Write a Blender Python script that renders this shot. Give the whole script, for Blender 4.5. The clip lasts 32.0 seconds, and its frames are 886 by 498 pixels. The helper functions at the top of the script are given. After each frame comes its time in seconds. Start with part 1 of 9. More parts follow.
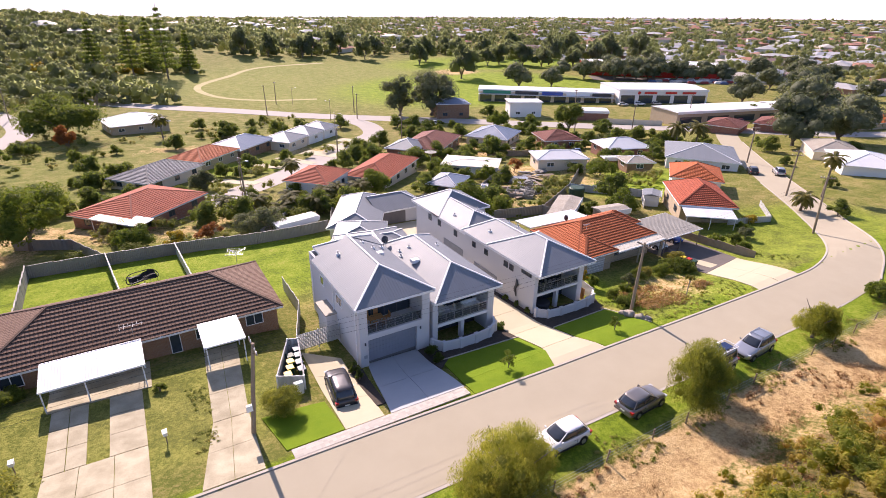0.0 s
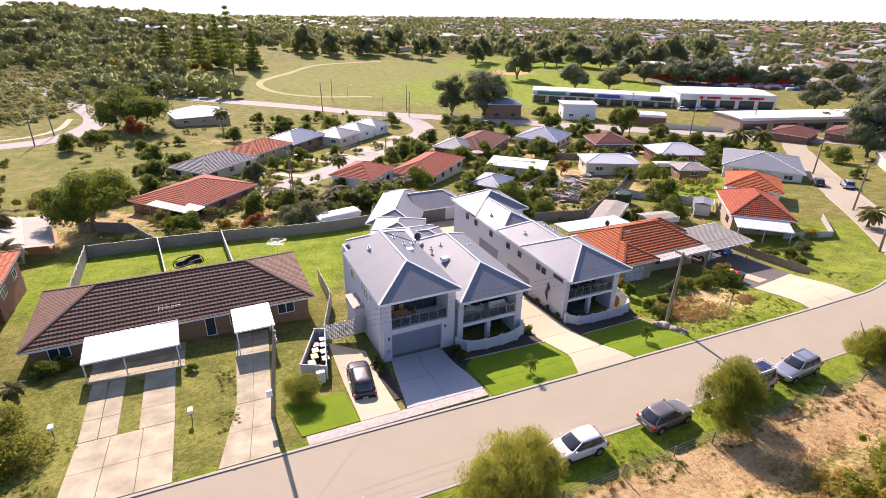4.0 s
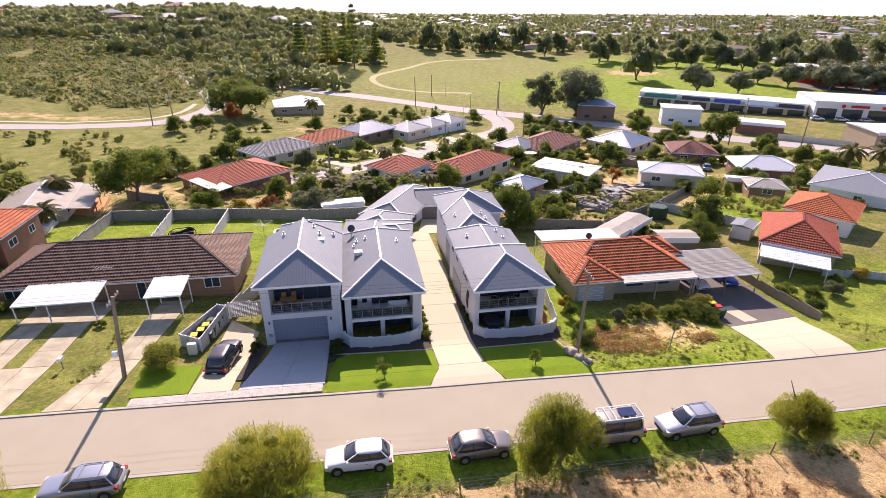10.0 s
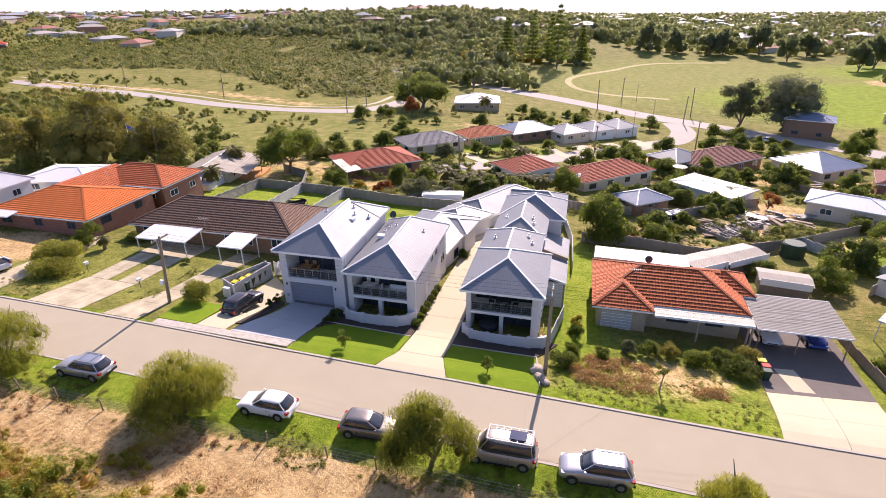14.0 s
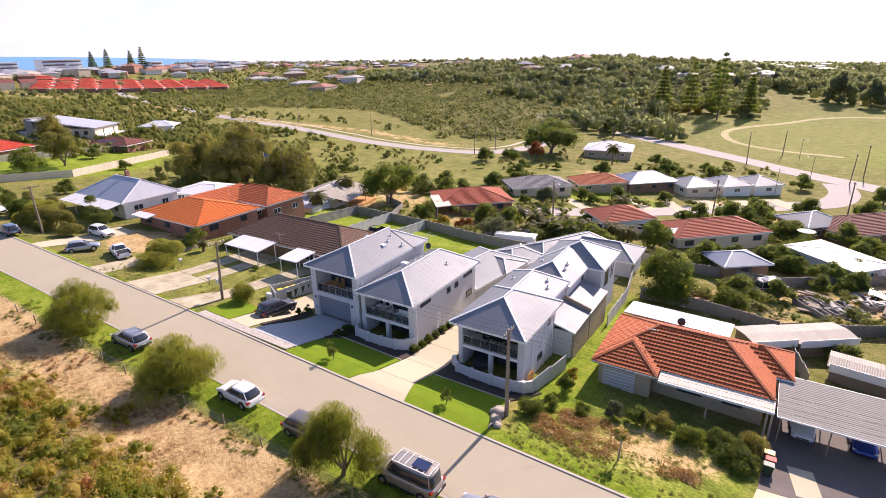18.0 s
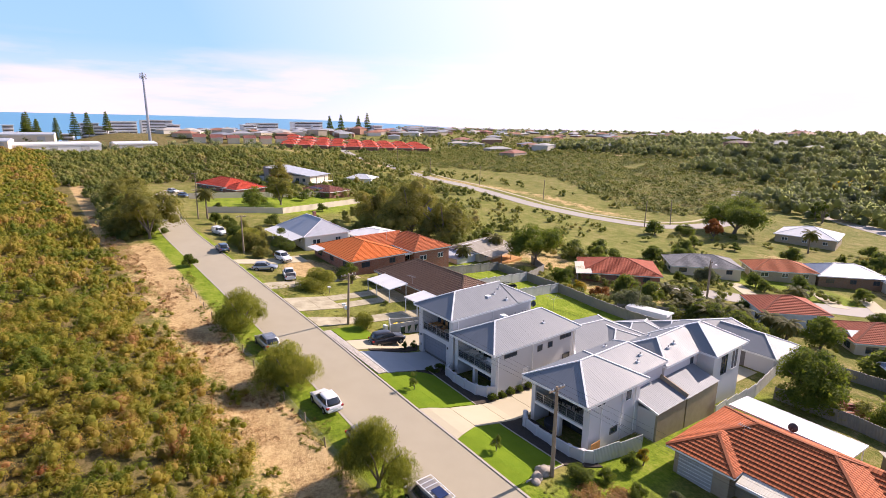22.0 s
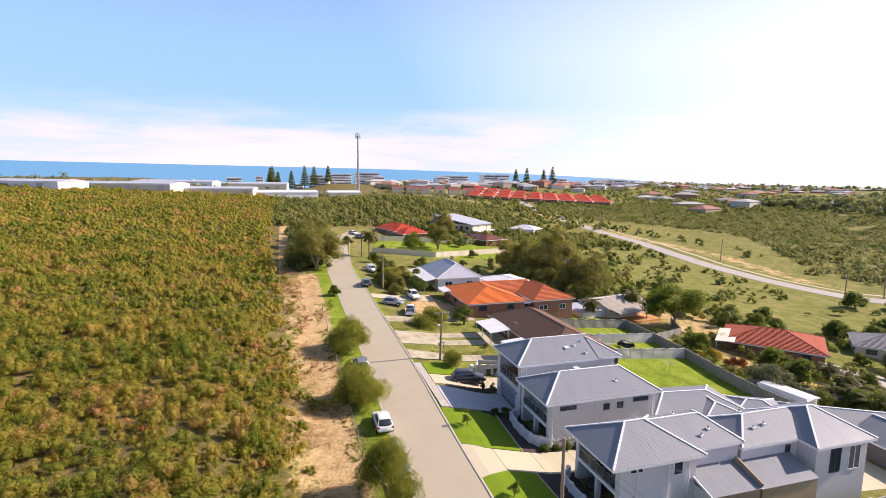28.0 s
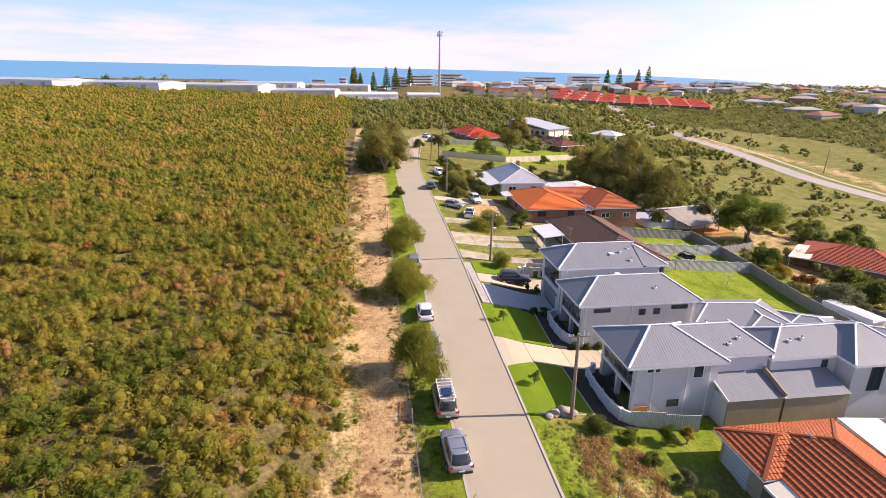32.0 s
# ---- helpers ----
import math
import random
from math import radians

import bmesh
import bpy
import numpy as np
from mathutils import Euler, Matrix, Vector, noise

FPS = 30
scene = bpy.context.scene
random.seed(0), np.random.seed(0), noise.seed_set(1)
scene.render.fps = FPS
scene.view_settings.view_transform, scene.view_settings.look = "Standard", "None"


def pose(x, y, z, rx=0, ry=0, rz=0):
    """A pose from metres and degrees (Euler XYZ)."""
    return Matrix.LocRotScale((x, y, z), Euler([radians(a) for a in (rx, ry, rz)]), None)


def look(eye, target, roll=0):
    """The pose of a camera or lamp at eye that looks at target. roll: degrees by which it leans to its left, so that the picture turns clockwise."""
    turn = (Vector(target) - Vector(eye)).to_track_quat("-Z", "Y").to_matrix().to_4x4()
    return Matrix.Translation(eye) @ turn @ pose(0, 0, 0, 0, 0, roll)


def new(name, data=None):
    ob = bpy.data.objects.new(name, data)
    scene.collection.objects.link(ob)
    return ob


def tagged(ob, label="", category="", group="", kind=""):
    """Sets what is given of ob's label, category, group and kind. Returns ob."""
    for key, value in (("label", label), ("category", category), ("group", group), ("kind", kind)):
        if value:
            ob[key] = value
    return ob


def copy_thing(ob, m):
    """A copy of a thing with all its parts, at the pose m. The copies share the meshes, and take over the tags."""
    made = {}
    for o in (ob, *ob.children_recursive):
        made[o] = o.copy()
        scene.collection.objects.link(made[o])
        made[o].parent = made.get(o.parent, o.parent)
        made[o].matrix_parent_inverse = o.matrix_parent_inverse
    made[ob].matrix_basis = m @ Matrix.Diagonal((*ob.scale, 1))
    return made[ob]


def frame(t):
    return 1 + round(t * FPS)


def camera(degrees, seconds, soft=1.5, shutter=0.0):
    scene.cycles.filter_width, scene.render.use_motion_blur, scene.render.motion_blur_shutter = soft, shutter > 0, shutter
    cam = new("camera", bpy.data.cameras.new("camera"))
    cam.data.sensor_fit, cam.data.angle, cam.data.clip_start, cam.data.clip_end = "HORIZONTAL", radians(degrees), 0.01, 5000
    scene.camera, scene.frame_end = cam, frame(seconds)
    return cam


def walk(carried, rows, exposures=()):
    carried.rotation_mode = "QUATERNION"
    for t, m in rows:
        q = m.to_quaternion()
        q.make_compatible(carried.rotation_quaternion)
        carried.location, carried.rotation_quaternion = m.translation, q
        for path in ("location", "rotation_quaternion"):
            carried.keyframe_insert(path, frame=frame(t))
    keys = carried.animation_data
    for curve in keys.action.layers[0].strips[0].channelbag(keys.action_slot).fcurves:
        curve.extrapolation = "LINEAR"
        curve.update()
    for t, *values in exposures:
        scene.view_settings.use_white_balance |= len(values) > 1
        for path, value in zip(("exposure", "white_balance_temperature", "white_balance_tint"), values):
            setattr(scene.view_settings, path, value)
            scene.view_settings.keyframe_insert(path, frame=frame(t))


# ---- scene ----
cam = camera(79.7, 32.0, soft=0.5)
# seconds, eye x y z, heading, pitch, roll
ROWS = [
    (0.0, 0.008, -0.028, 24.572, -31.553, -24.769, 0.991),
    (0.5, -0.075, -0.028, 24.572, -30.834, -24.811, 1.001),
    (1.0, -0.193, -0.012, 24.587, -29.874, -24.855, 1.085),
    (1.5, -0.249, -0.046, 24.57, -28.958, -24.886, 1.15),
    (2.0, -0.198, -0.127, 24.555, -28.316, -24.894, 1.209),
    (2.5, 0.002, -0.25, 24.531, -27.826, -24.869, 1.249),
    (3.0, 0.421, -0.438, 24.498, -27.235, -24.846, 1.272),
    (3.5, 1.028, -0.659, 24.464, -26.472, -24.856, 1.282),
    (5.5, 4.854, -2.004, 24.493, -22.643, -24.989, 1.293),
    (6.0, 6.273, -2.506, 24.504, -21.605, -25.035, 1.275),
    (6.5, 7.883, -3.043, 24.494, -20.538, -25.057, 1.23),
    (7.0, 9.677, -3.607, 24.489, -19.256, -25.097, 1.194),
    (7.5, 11.617, -4.139, 24.461, -17.643, -25.121, 1.158),
    (8.0, 13.692, -4.623, 24.417, -16.001, -25.17, 1.127),
    (8.5, 15.862, -5.093, 24.36, -14.625, -25.187, 0.98),
    (9.0, 18.082, -5.511, 24.306, -13.295, -25.215, 0.842),
    (9.5, 20.349, -5.903, 24.256, -11.72, -25.265, 0.72),
    (10.0, 22.662, -6.228, 24.202, -9.976, -25.285, 0.605),
    (10.5, 25.064, -6.502, 24.144, -7.827, -25.329, 0.435),
    (11.0, 27.482, -6.68, 24.074, -5.926, -25.391, 0.293),
    (11.5, 29.95, -6.845, 24.011, -3.926, -25.435, 0.056),
    (12.0, 32.407, -6.973, 23.962, -1.848, -25.429, -0.135),
    (12.5, 34.832, -7.013, 23.939, 0.902, -25.394, -0.287),
    (13.0, 37.221, -7.025, 23.935, 4.841, -25.343, -0.402),
    (13.5, 39.589, -6.972, 24.028, 9.862, -25.294, -0.537),
    (14.0, 41.91, -6.734, 24.142, 14.357, -25.216, -0.667),
    (14.5, 44.135, -6.26, 24.146, 17.099, -25.183, -0.825),
    (16.5, 51.78, -4.344, 23.92, 25.277, -23.229, -1.199),
    (17.0, 53.375, -3.819, 23.842, 28.224, -22.225, -1.178),
    (17.5, 54.805, -3.331, 23.773, 30.32, -21.309, -1.114),
    (18.0, 56.08, -2.928, 23.707, 32.21, -20.383, -1.049),
    (18.5, 57.32, -2.49, 23.632, 34.383, -19.414, -0.861),
    (19.0, 58.467, -2.107, 23.545, 36.434, -18.478, -0.661),
    (19.5, 59.619, -1.749, 23.536, 38.752, -17.571, -0.44),
    (20.0, 60.761, -1.326, 23.512, 40.655, -16.664, -0.26),
    (20.5, 61.953, -0.969, 23.479, 42.612, -15.76, -0.082),
    (21.0, 63.113, -0.689, 23.465, 45.001, -14.907, 0.107),
    (21.5, 64.306, -0.344, 23.475, 48.382, -14.069, 0.254),
    (22.0, 65.451, 0.123, 23.596, 52.579, -13.416, 0.459),
    (22.5, 66.503, 0.834, 23.582, 55.879, -12.732, 0.575),
    (23.0, 67.427, 1.685, 23.616, 58.382, -12.09, 0.701),
    (23.5, 68.223, 2.614, 23.585, 60.268, -11.462, 0.68),
    (24.0, 68.849, 3.466, 23.567, 61.282, -10.866, 0.741),
    (24.5, 69.444, 4.303, 23.555, 62.13, -10.265, 0.854),
    (25.0, 70.135, 5.093, 23.544, 63.663, -9.62, 0.816),
    (25.5, 70.83, 5.779, 23.574, 65.519, -9.055, 0.877),
    (27.5, 73.872, 9.036, 23.529, 71.003, -8.079, 0.772),
    (28.0, 74.639, 9.957, 23.52, 73.157, -8.062, 0.661),
    (28.5, 75.306, 10.83, 23.492, 74.784, -8.02, 0.604),
    (29.0, 75.92, 11.736, 23.469, 76.976, -7.974, 0.579),
    (29.5, 76.464, 12.701, 23.438, 78.797, -8.102, 0.492),
    (30.0, 76.838, 13.445, 23.41, 79.776, -9.955, 0.461),
    (30.5, 77.043, 13.709, 23.413, 80.646, -12.099, 0.466),
    (31.0, 77.228, 13.767, 23.459, 81.989, -14.249, 0.551),
    (31.5, 77.337, 13.814, 23.404, 82.176, -16.372, 0.562),
    (32.0, 77.354, 13.848, 23.362, 82.136, -18.234, 0.576),
]
walk(cam, [(t, pose(x, y, z, 90 + pitch, 0, heading) @ pose(0, 0, 0, 0, 0, roll)) for t, x, y, z, heading, pitch, roll in ROWS],
     exposures=[(0, 0.92, 6750, 31), (15, 0.92, 6750, 32), (22, 0.79, 6850, 26), (30, 0.78, 6850, 25), (32, 0.78, 6950, 29)])

# ---- sky, sun ----
SUN_TO = Vector((0.07, 1.0, 0.66)).normalized()
world = bpy.data.worlds.new("sky")
scene.world = world
world.use_nodes = True
wn, wl = world.node_tree.nodes, world.node_tree.links
sky = wn.new("ShaderNodeTexSky")
sky.sky_type = "NISHITA"
sky.sun_disc = False
sky.sun_elevation = math.asin(SUN_TO.z)
sky.sun_rotation = math.atan2(SUN_TO.x, SUN_TO.y)
sky.altitude = 30
sky.air_density = 1.0
sky.dust_density = 0.6
sky.ozone_density = 2.0
wco = wn.new("ShaderNodeTexCoord")
wmap = wn.new("ShaderNodeMapping")
wmap.inputs["Scale"].default_value = (1.0, 1.0, 7.0)
wl.new(wco.outputs["Generated"], wmap.inputs[0])
cloud = wn.new("ShaderNodeTexNoise")
cloud.inputs["Scale"].default_value = 2.6
cloud.inputs["Detail"].default_value = 7
cloud.inputs["Roughness"].default_value = 0.58
wl.new(wmap.outputs[0], cloud.inputs["Vector"])
cramp = wn.new("ShaderNodeMapRange")
cramp.inputs["From Min"].default_value = 0.44
cramp.inputs["From Max"].default_value = 0.62
wl.new(cloud.outputs["Fac"], cramp.inputs["Value"])
sep = wn.new("ShaderNodeSeparateXYZ")
wl.new(wco.outputs["Generated"], sep.inputs[0])
band = wn.new("ShaderNodeMapRange")
band.inputs["From Min"].default_value = 0.13
band.inputs["From Max"].default_value = 0.05
wl.new(sep.outputs["Z"], band.inputs["Value"])
cmul = wn.new("ShaderNodeMath")
cmul.operation = "MULTIPLY"
wl.new(cramp.outputs[0], cmul.inputs[0])
wl.new(band.outputs[0], cmul.inputs[1])
cmix = wn.new("ShaderNodeMix")
cmix.data_type = "RGBA"
wl.new(cmul.outputs[0], cmix.inputs["Factor"])
hz = wn.new("ShaderNodeMapRange")
hz.inputs["From Min"].default_value = 0.12
hz.inputs["From Max"].default_value = 0.0
hz.inputs["To Max"].default_value = 0.62
wl.new(sep.outputs["Z"], hz.inputs["Value"])
hmix = wn.new("ShaderNodeMix")
hmix.data_type = "RGBA"
wl.new(hz.outputs[0], hmix.inputs["Factor"])
veil = wn.new("ShaderNodeMix")
veil.data_type = "RGBA"
low = wn.new("ShaderNodeMapRange")
low.inputs["From Min"].default_value = 0.42
low.inputs["From Max"].default_value = 0.2
low.inputs["To Max"].default_value = 0.8
wl.new(sep.outputs["Z"], low.inputs["Value"])
wl.new(low.outputs[0], veil.inputs["Factor"])
wl.new(sky.outputs[0], veil.inputs["A"])
veil.inputs["B"].default_value = (1.95, 4.0, 7.0, 1)
wl.new(veil.outputs["Result"], hmix.inputs["A"])
hmix.inputs["B"].default_value = (5.9, 6.0, 7.6, 1)
glow = wn.new("ShaderNodeVectorMath")
glow.operation = "DOT_PRODUCT"
wl.new(wco.outputs["Generated"], glow.inputs[0])
glow.inputs[1].default_value = SUN_TO
gmap = wn.new("ShaderNodeMapRange")
gmap.inputs["From Min"].default_value = 0.22
gmap.inputs["From Max"].default_value = 0.95
gmap.inputs["To Max"].default_value = 1.1
wl.new(glow.outputs["Value"], gmap.inputs["Value"])
gmix = wn.new("ShaderNodeMix")
gmix.data_type = "RGBA"
gfac = wn.new("ShaderNodeMath")
gfac.operation = "MULTIPLY"
wl.new(gmap.outputs[0], gfac.inputs[0])
wl.new(low.outputs[0], gfac.inputs[1])
wl.new(gfac.outputs[0], gmix.inputs["Factor"])
wl.new(hmix.outputs["Result"], gmix.inputs["A"])
gmix.inputs["B"].default_value = (7.7, 7.9, 9.0, 1)
wl.new(gmix.outputs["Result"], cmix.inputs["A"])
cmix.inputs["B"].default_value = (6.1, 5.6, 6.5, 1)
wl.new(cmix.outputs["Result"], wn["Background"].inputs["Color"])
wn["Background"].inputs["Strength"].default_value = 0.105

sun = new("sun", bpy.data.lights.new("sun", "SUN"))
sun.data.energy = 4.65
sun.data.angle = radians(0.55)
sun.data.color = (1.0, 0.93, 0.82)
sun.matrix_world = look(SUN_TO * 200, (0, 0, 0))


# ---- materials ----
def mat_base(name):
    m = bpy.data.materials.new(name)
    m.use_nodes = True
    n, l = m.node_tree.nodes, m.node_tree.links
    return m, n, l, n["Principled BSDF"]


def tex(n, l, kind, scale, vec=None, **inp):
    t = n.new(kind)
    t.inputs["Scale"].default_value = scale
    for k, v in inp.items():
        t.inputs[k].default_value = v
    if vec is not None:
        l.new(vec, t.inputs["Vector"])
    return t


def ramp(n, l, fac, stops):
    r = n.new("ShaderNodeValToRGB")
    el = r.color_ramp.elements
    while len(el) < len(stops):
        el.new(0.5)
    for e, (p, c) in zip(el, stops):
        e.position, e.color = p, (*c, 1)
    l.new(fac, r.inputs[0])
    return r.outputs[0]


def mixc(n, l, fac, a, b, mode="MIX"):
    x = n.new("ShaderNodeMix")
    x.data_type, x.blend_type = "RGBA", mode
    for sock, v in (("Factor", fac), ("A", a), ("B", b)):
        s = x.inputs[sock]
        if isinstance(v, (int, float)):
            s.default_value = v
        elif isinstance(v, tuple):
            s.default_value = (*v, 1) if len(v) == 3 else v
        else:
            l.new(v, s)
    return x.outputs["Result"]


def math_n(n, l, op, a, b=0.0, clamp=False):
    x = n.new("ShaderNodeMath")
    x.operation, x.use_clamp = op, clamp
    for i, v in enumerate((a, b)):
        if isinstance(v, (int, float)):
            x.inputs[i].default_value = v
        else:
            l.new(v, x.inputs[i])
    return x.outputs[0]


def coords(n, which="Object"):
    return n.new("ShaderNodeTexCoord").outputs[which]


def bump(n, l, b, height, strength=0.3, dist=0.02):
    x = n.new("ShaderNodeBump")
    x.inputs["Strength"].default_value = strength
    x.inputs["Distance"].default_value = dist
    l.new(height, x.inputs["Height"])
    l.new(x.outputs[0], b.inputs["Normal"])


def rough_mat(name, col, col2, scale=3.0, fine=40.0, rough=0.85, metal=0.0, vary=0.5, bumps=0.25, dist=0.01, isl=0.0, spec=0.3):
    """A plain surface with grain and stains at two scales; isl: how far single pieces differ."""
    m, n, l, b = mat_base(name)
    co = coords(n)
    big = tex(n, l, "ShaderNodeTexNoise", scale, co, Detail=5.0, Roughness=0.6)
    small = tex(n, l, "ShaderNodeTexNoise", fine, co, Detail=3.0)
    f = math_n(n, l, "ADD", math_n(n, l, "MULTIPLY", big.outputs[0], 0.65), math_n(n, l, "MULTIPLY", small.outputs[0], 0.35))
    f = math_n(n, l, "ADD", math_n(n, l, "MULTIPLY", math_n(n, l, "SUBTRACT", f, 0.5), 2.6 * vary), 0.5, True)
    c = mixc(n, l, f, col, col2)
    if isl:
        g = n.new("ShaderNodeNewGeometry")
        oi = n.new("ShaderNodeObjectInfo")
        r = math_n(n, l, "FRACT", math_n(n, l, "ADD", g.outputs["Random Per Island"], oi.outputs["Random"]))
        hsv = n.new("ShaderNodeHueSaturation")
        l.new(c, hsv.inputs["Color"])
        l.new(math_n(n, l, "ADD", math_n(n, l, "MULTIPLY", r, 2 * isl), 1 - isl), hsv.inputs["Value"])
        c = hsv.outputs[0]
    l.new(c, b.inputs["Base Color"])
    b.inputs["Roughness"].default_value = rough
    b.inputs["Metallic"].default_value = metal
    b.inputs["Specular IOR Level"].default_value = spec
    bump(n, l, b, small.outputs[0], bumps, dist)
    return m


def leaf_mat(name, cols, rough=0.6, trans=0.5, clump=0.5, tinted=False):
    """Leaves: each leaf its own tint, with light coming through."""
    m, n, l, b = mat_base(name)
    g = n.new("ShaderNodeNewGeometry")
    oi = n.new("ShaderNodeObjectInfo")
    co = coords(n)
    no = tex(n, l, "ShaderNodeTexNoise", clump, co, Detail=2.0)
    own = oi.outputs["Random"]
    if tinted:
        at_ = n.new("ShaderNodeAttribute")
        at_.attribute_name = "tint"
        own = at_.outputs["Fac"]
    r = math_n(n, l, "ADD", math_n(n, l, "MULTIPLY", g.outputs["Random Per Island"], 0.32),
               math_n(n, l, "SUBTRACT", math_n(n, l, "MULTIPLY", no.outputs[0], 1.0), 0.3))
    r = math_n(n, l, "ADD", r, math_n(n, l, "MULTIPLY", math_n(n, l, "SUBTRACT", own, 0.4), 1.0 if tinted else 0.25), True)
    fine = tex(n, l, "ShaderNodeTexNoise", 5.0, co, Detail=4.0, Roughness=0.7)
    r = math_n(n, l, "ADD", r, math_n(n, l, "MULTIPLY", math_n(n, l, "SUBTRACT", fine.outputs[0], 0.5), 0.7), True)
    bump(n, l, b, fine.outputs[0], 0.8, 0.25)
    c = ramp(n, l, r, [(i / (len(cols) - 1), c) for i, c in enumerate(cols)])
    l.new(c, b.inputs["Base Color"])
    b.inputs["Roughness"].default_value = rough
    b.inputs["Specular IOR Level"].default_value = 0.25
    tr = n.new("ShaderNodeBsdfTranslucent")
    l.new(mixc(n, l, 1.0, c, (1.0, 1.0, 0.55), "MULTIPLY"), tr.inputs["Color"])
    mx = n.new("ShaderNodeMixShader")
    mx.inputs[0].default_value = trans
    l.new(b.outputs[0], mx.inputs[1])
    l.new(tr.outputs[0], mx.inputs[2])
    l.new(mx.outputs[0], n["Material Output"].inputs["Surface"])
    return m


def tile_mat(name, cols, stain=(0.05, 0.045, 0.04), amount=0.35, width=0.3, rough=0.8):
    """Roof tiles: u runs along the eave and v up the slope, in metres."""
    m, n, l, b = mat_base(name)
    uv = n.new("ShaderNodeUVMap").outputs[0]
    br = n.new("ShaderNodeTexBrick")
    l.new(uv, br.inputs["Vector"])
    br.inputs["Scale"].default_value = 1.0
    br.inputs["Brick Width"].default_value = width
    br.inputs["Row Height"].default_value = 0.42
    br.inputs["Mortar Size"].default_value = 0.016
    br.inputs["Color1"].default_value = (*cols[0], 1)
    br.inputs["Color2"].default_value = (*cols[1], 1)
    br.inputs["Mortar"].default_value = (*[c * 0.35 for c in cols[0]], 1)
    br.offset = 0.0
    co = coords(n)
    big = tex(n, l, "ShaderNodeTexNoise", 0.9, co, Detail=6.0, Roughness=0.7)
    small = tex(n, l, "ShaderNodeTexNoise", 14.0, co, Detail=3.0)
    f = math_n(n, l, "MULTIPLY", math_n(n, l, "SUBTRACT", big.outputs[0], 0.42, True), 3.0 * amount, True)
    c = mixc(n, l, f, br.outputs[0], stain)
    c = mixc(n, l, math_n(n, l, "MULTIPLY", small.outputs[0], 0.5), c, cols[2])
    l.new(c, b.inputs["Base Color"])
    b.inputs["Roughness"].default_value = rough
    b.inputs["Specular IOR Level"].default_value = 0.25
    sx = n.new("ShaderNodeSeparateXYZ")
    l.new(uv, sx.inputs[0])
    w = math_n(n, l, "ABSOLUTE", math_n(n, l, "SINE", math_n(n, l, "MULTIPLY", sx.outputs[0], math.pi / width)))
    bump(n, l, b, w, 0.9, 0.05)
    return m


def metal_roof_mat(name, col, col2, rough=0.38, pitch=0.25, metal=0.0, rib=0.02, spec=0.2):
    """Pressed steel sheet: ribs run up the slope (v), evenly spaced in u."""
    m, n, l, b = mat_base(name)
    uv = n.new("ShaderNodeUVMap").outputs[0]
    sx = n.new("ShaderNodeSeparateXYZ")
    l.new(uv, sx.inputs[0])
    w = math_n(n, l, "SINE", math_n(n, l, "MULTIPLY", sx.outputs[0], 2 * math.pi / pitch))
    w = math_n(n, l, "POWER", math_n(n, l, "ADD", math_n(n, l, "MULTIPLY", w, 0.5), 0.5), 3.0)
    lap = math_n(n, l, "LESS_THAN", math_n(n, l, "FRACT", math_n(n, l, "DIVIDE", sx.outputs[0], 0.76)), 0.06)
    w = math_n(n, l, "ADD", w, math_n(n, l, "MULTIPLY", lap, 1.5))
    co = coords(n)
    big = tex(n, l, "ShaderNodeTexNoise", 0.6, co, Detail=6.0, Roughness=0.65)
    sheet = n.new("ShaderNodeTexWhiteNoise")
    sheet.noise_dimensions = "1D"
    l.new(math_n(n, l, "FLOOR", math_n(n, l, "DIVIDE", sx.outputs[0], 0.76)), sheet.inputs["W"])
    f = math_n(n, l, "ADD", math_n(n, l, "MULTIPLY", big.outputs[0], 0.9), math_n(n, l, "MULTIPLY", math_n(n, l, "SUBTRACT", sheet.outputs["Value"], 0.5), 0.25), True)
    l.new(mixc(n, l, f, col, col2), b.inputs["Base Color"])
    l.new(math_n(n, l, "ADD", math_n(n, l, "MULTIPLY", big.outputs[0], 0.25), rough - 0.1), b.inputs["Roughness"])
    b.inputs["Metallic"].default_value = metal
    b.inputs["Specular IOR Level"].default_value = spec
    bump(n, l, b, w, 0.7, rib)
    return m


def brick_mat(name, c1, c2, mortar):
    m, n, l, b = mat_base(name)
    co = coords(n)
    sx = n.new("ShaderNodeSeparateXYZ")
    l.new(co, sx.inputs[0])
    cb = n.new("ShaderNodeCombineXYZ")
    l.new(math_n(n, l, "ADD", sx.outputs[0], sx.outputs[1]), cb.inputs[0])
    l.new(sx.outputs[2], cb.inputs[1])
    br = n.new("ShaderNodeTexBrick")
    l.new(cb.outputs[0], br.inputs["Vector"])
    br.inputs["Scale"].default_value = 1.0
    br.inputs["Brick Width"].default_value = 0.24
    br.inputs["Row Height"].default_value = 0.086
    br.inputs["Mortar Size"].default_value = 0.008
    br.inputs["Color1"].default_value = (*c1, 1)
    br.inputs["Color2"].default_value = (*c2, 1)
    br.inputs["Mortar"].default_value = (*mortar, 1)
    no = tex(n, l, "ShaderNodeTexNoise", 1.4, co, Detail=5.0)
    l.new(mixc(n, l, math_n(n, l, "MULTIPLY", no.outputs[0], 0.45), br.outputs[0], tuple(c * 0.55 for c in c1)), b.inputs["Base Color"])
    b.inputs["Roughness"].default_value = 0.9
    bump(n, l, b, br.outputs["Fac"], -0.4, 0.008)
    return m


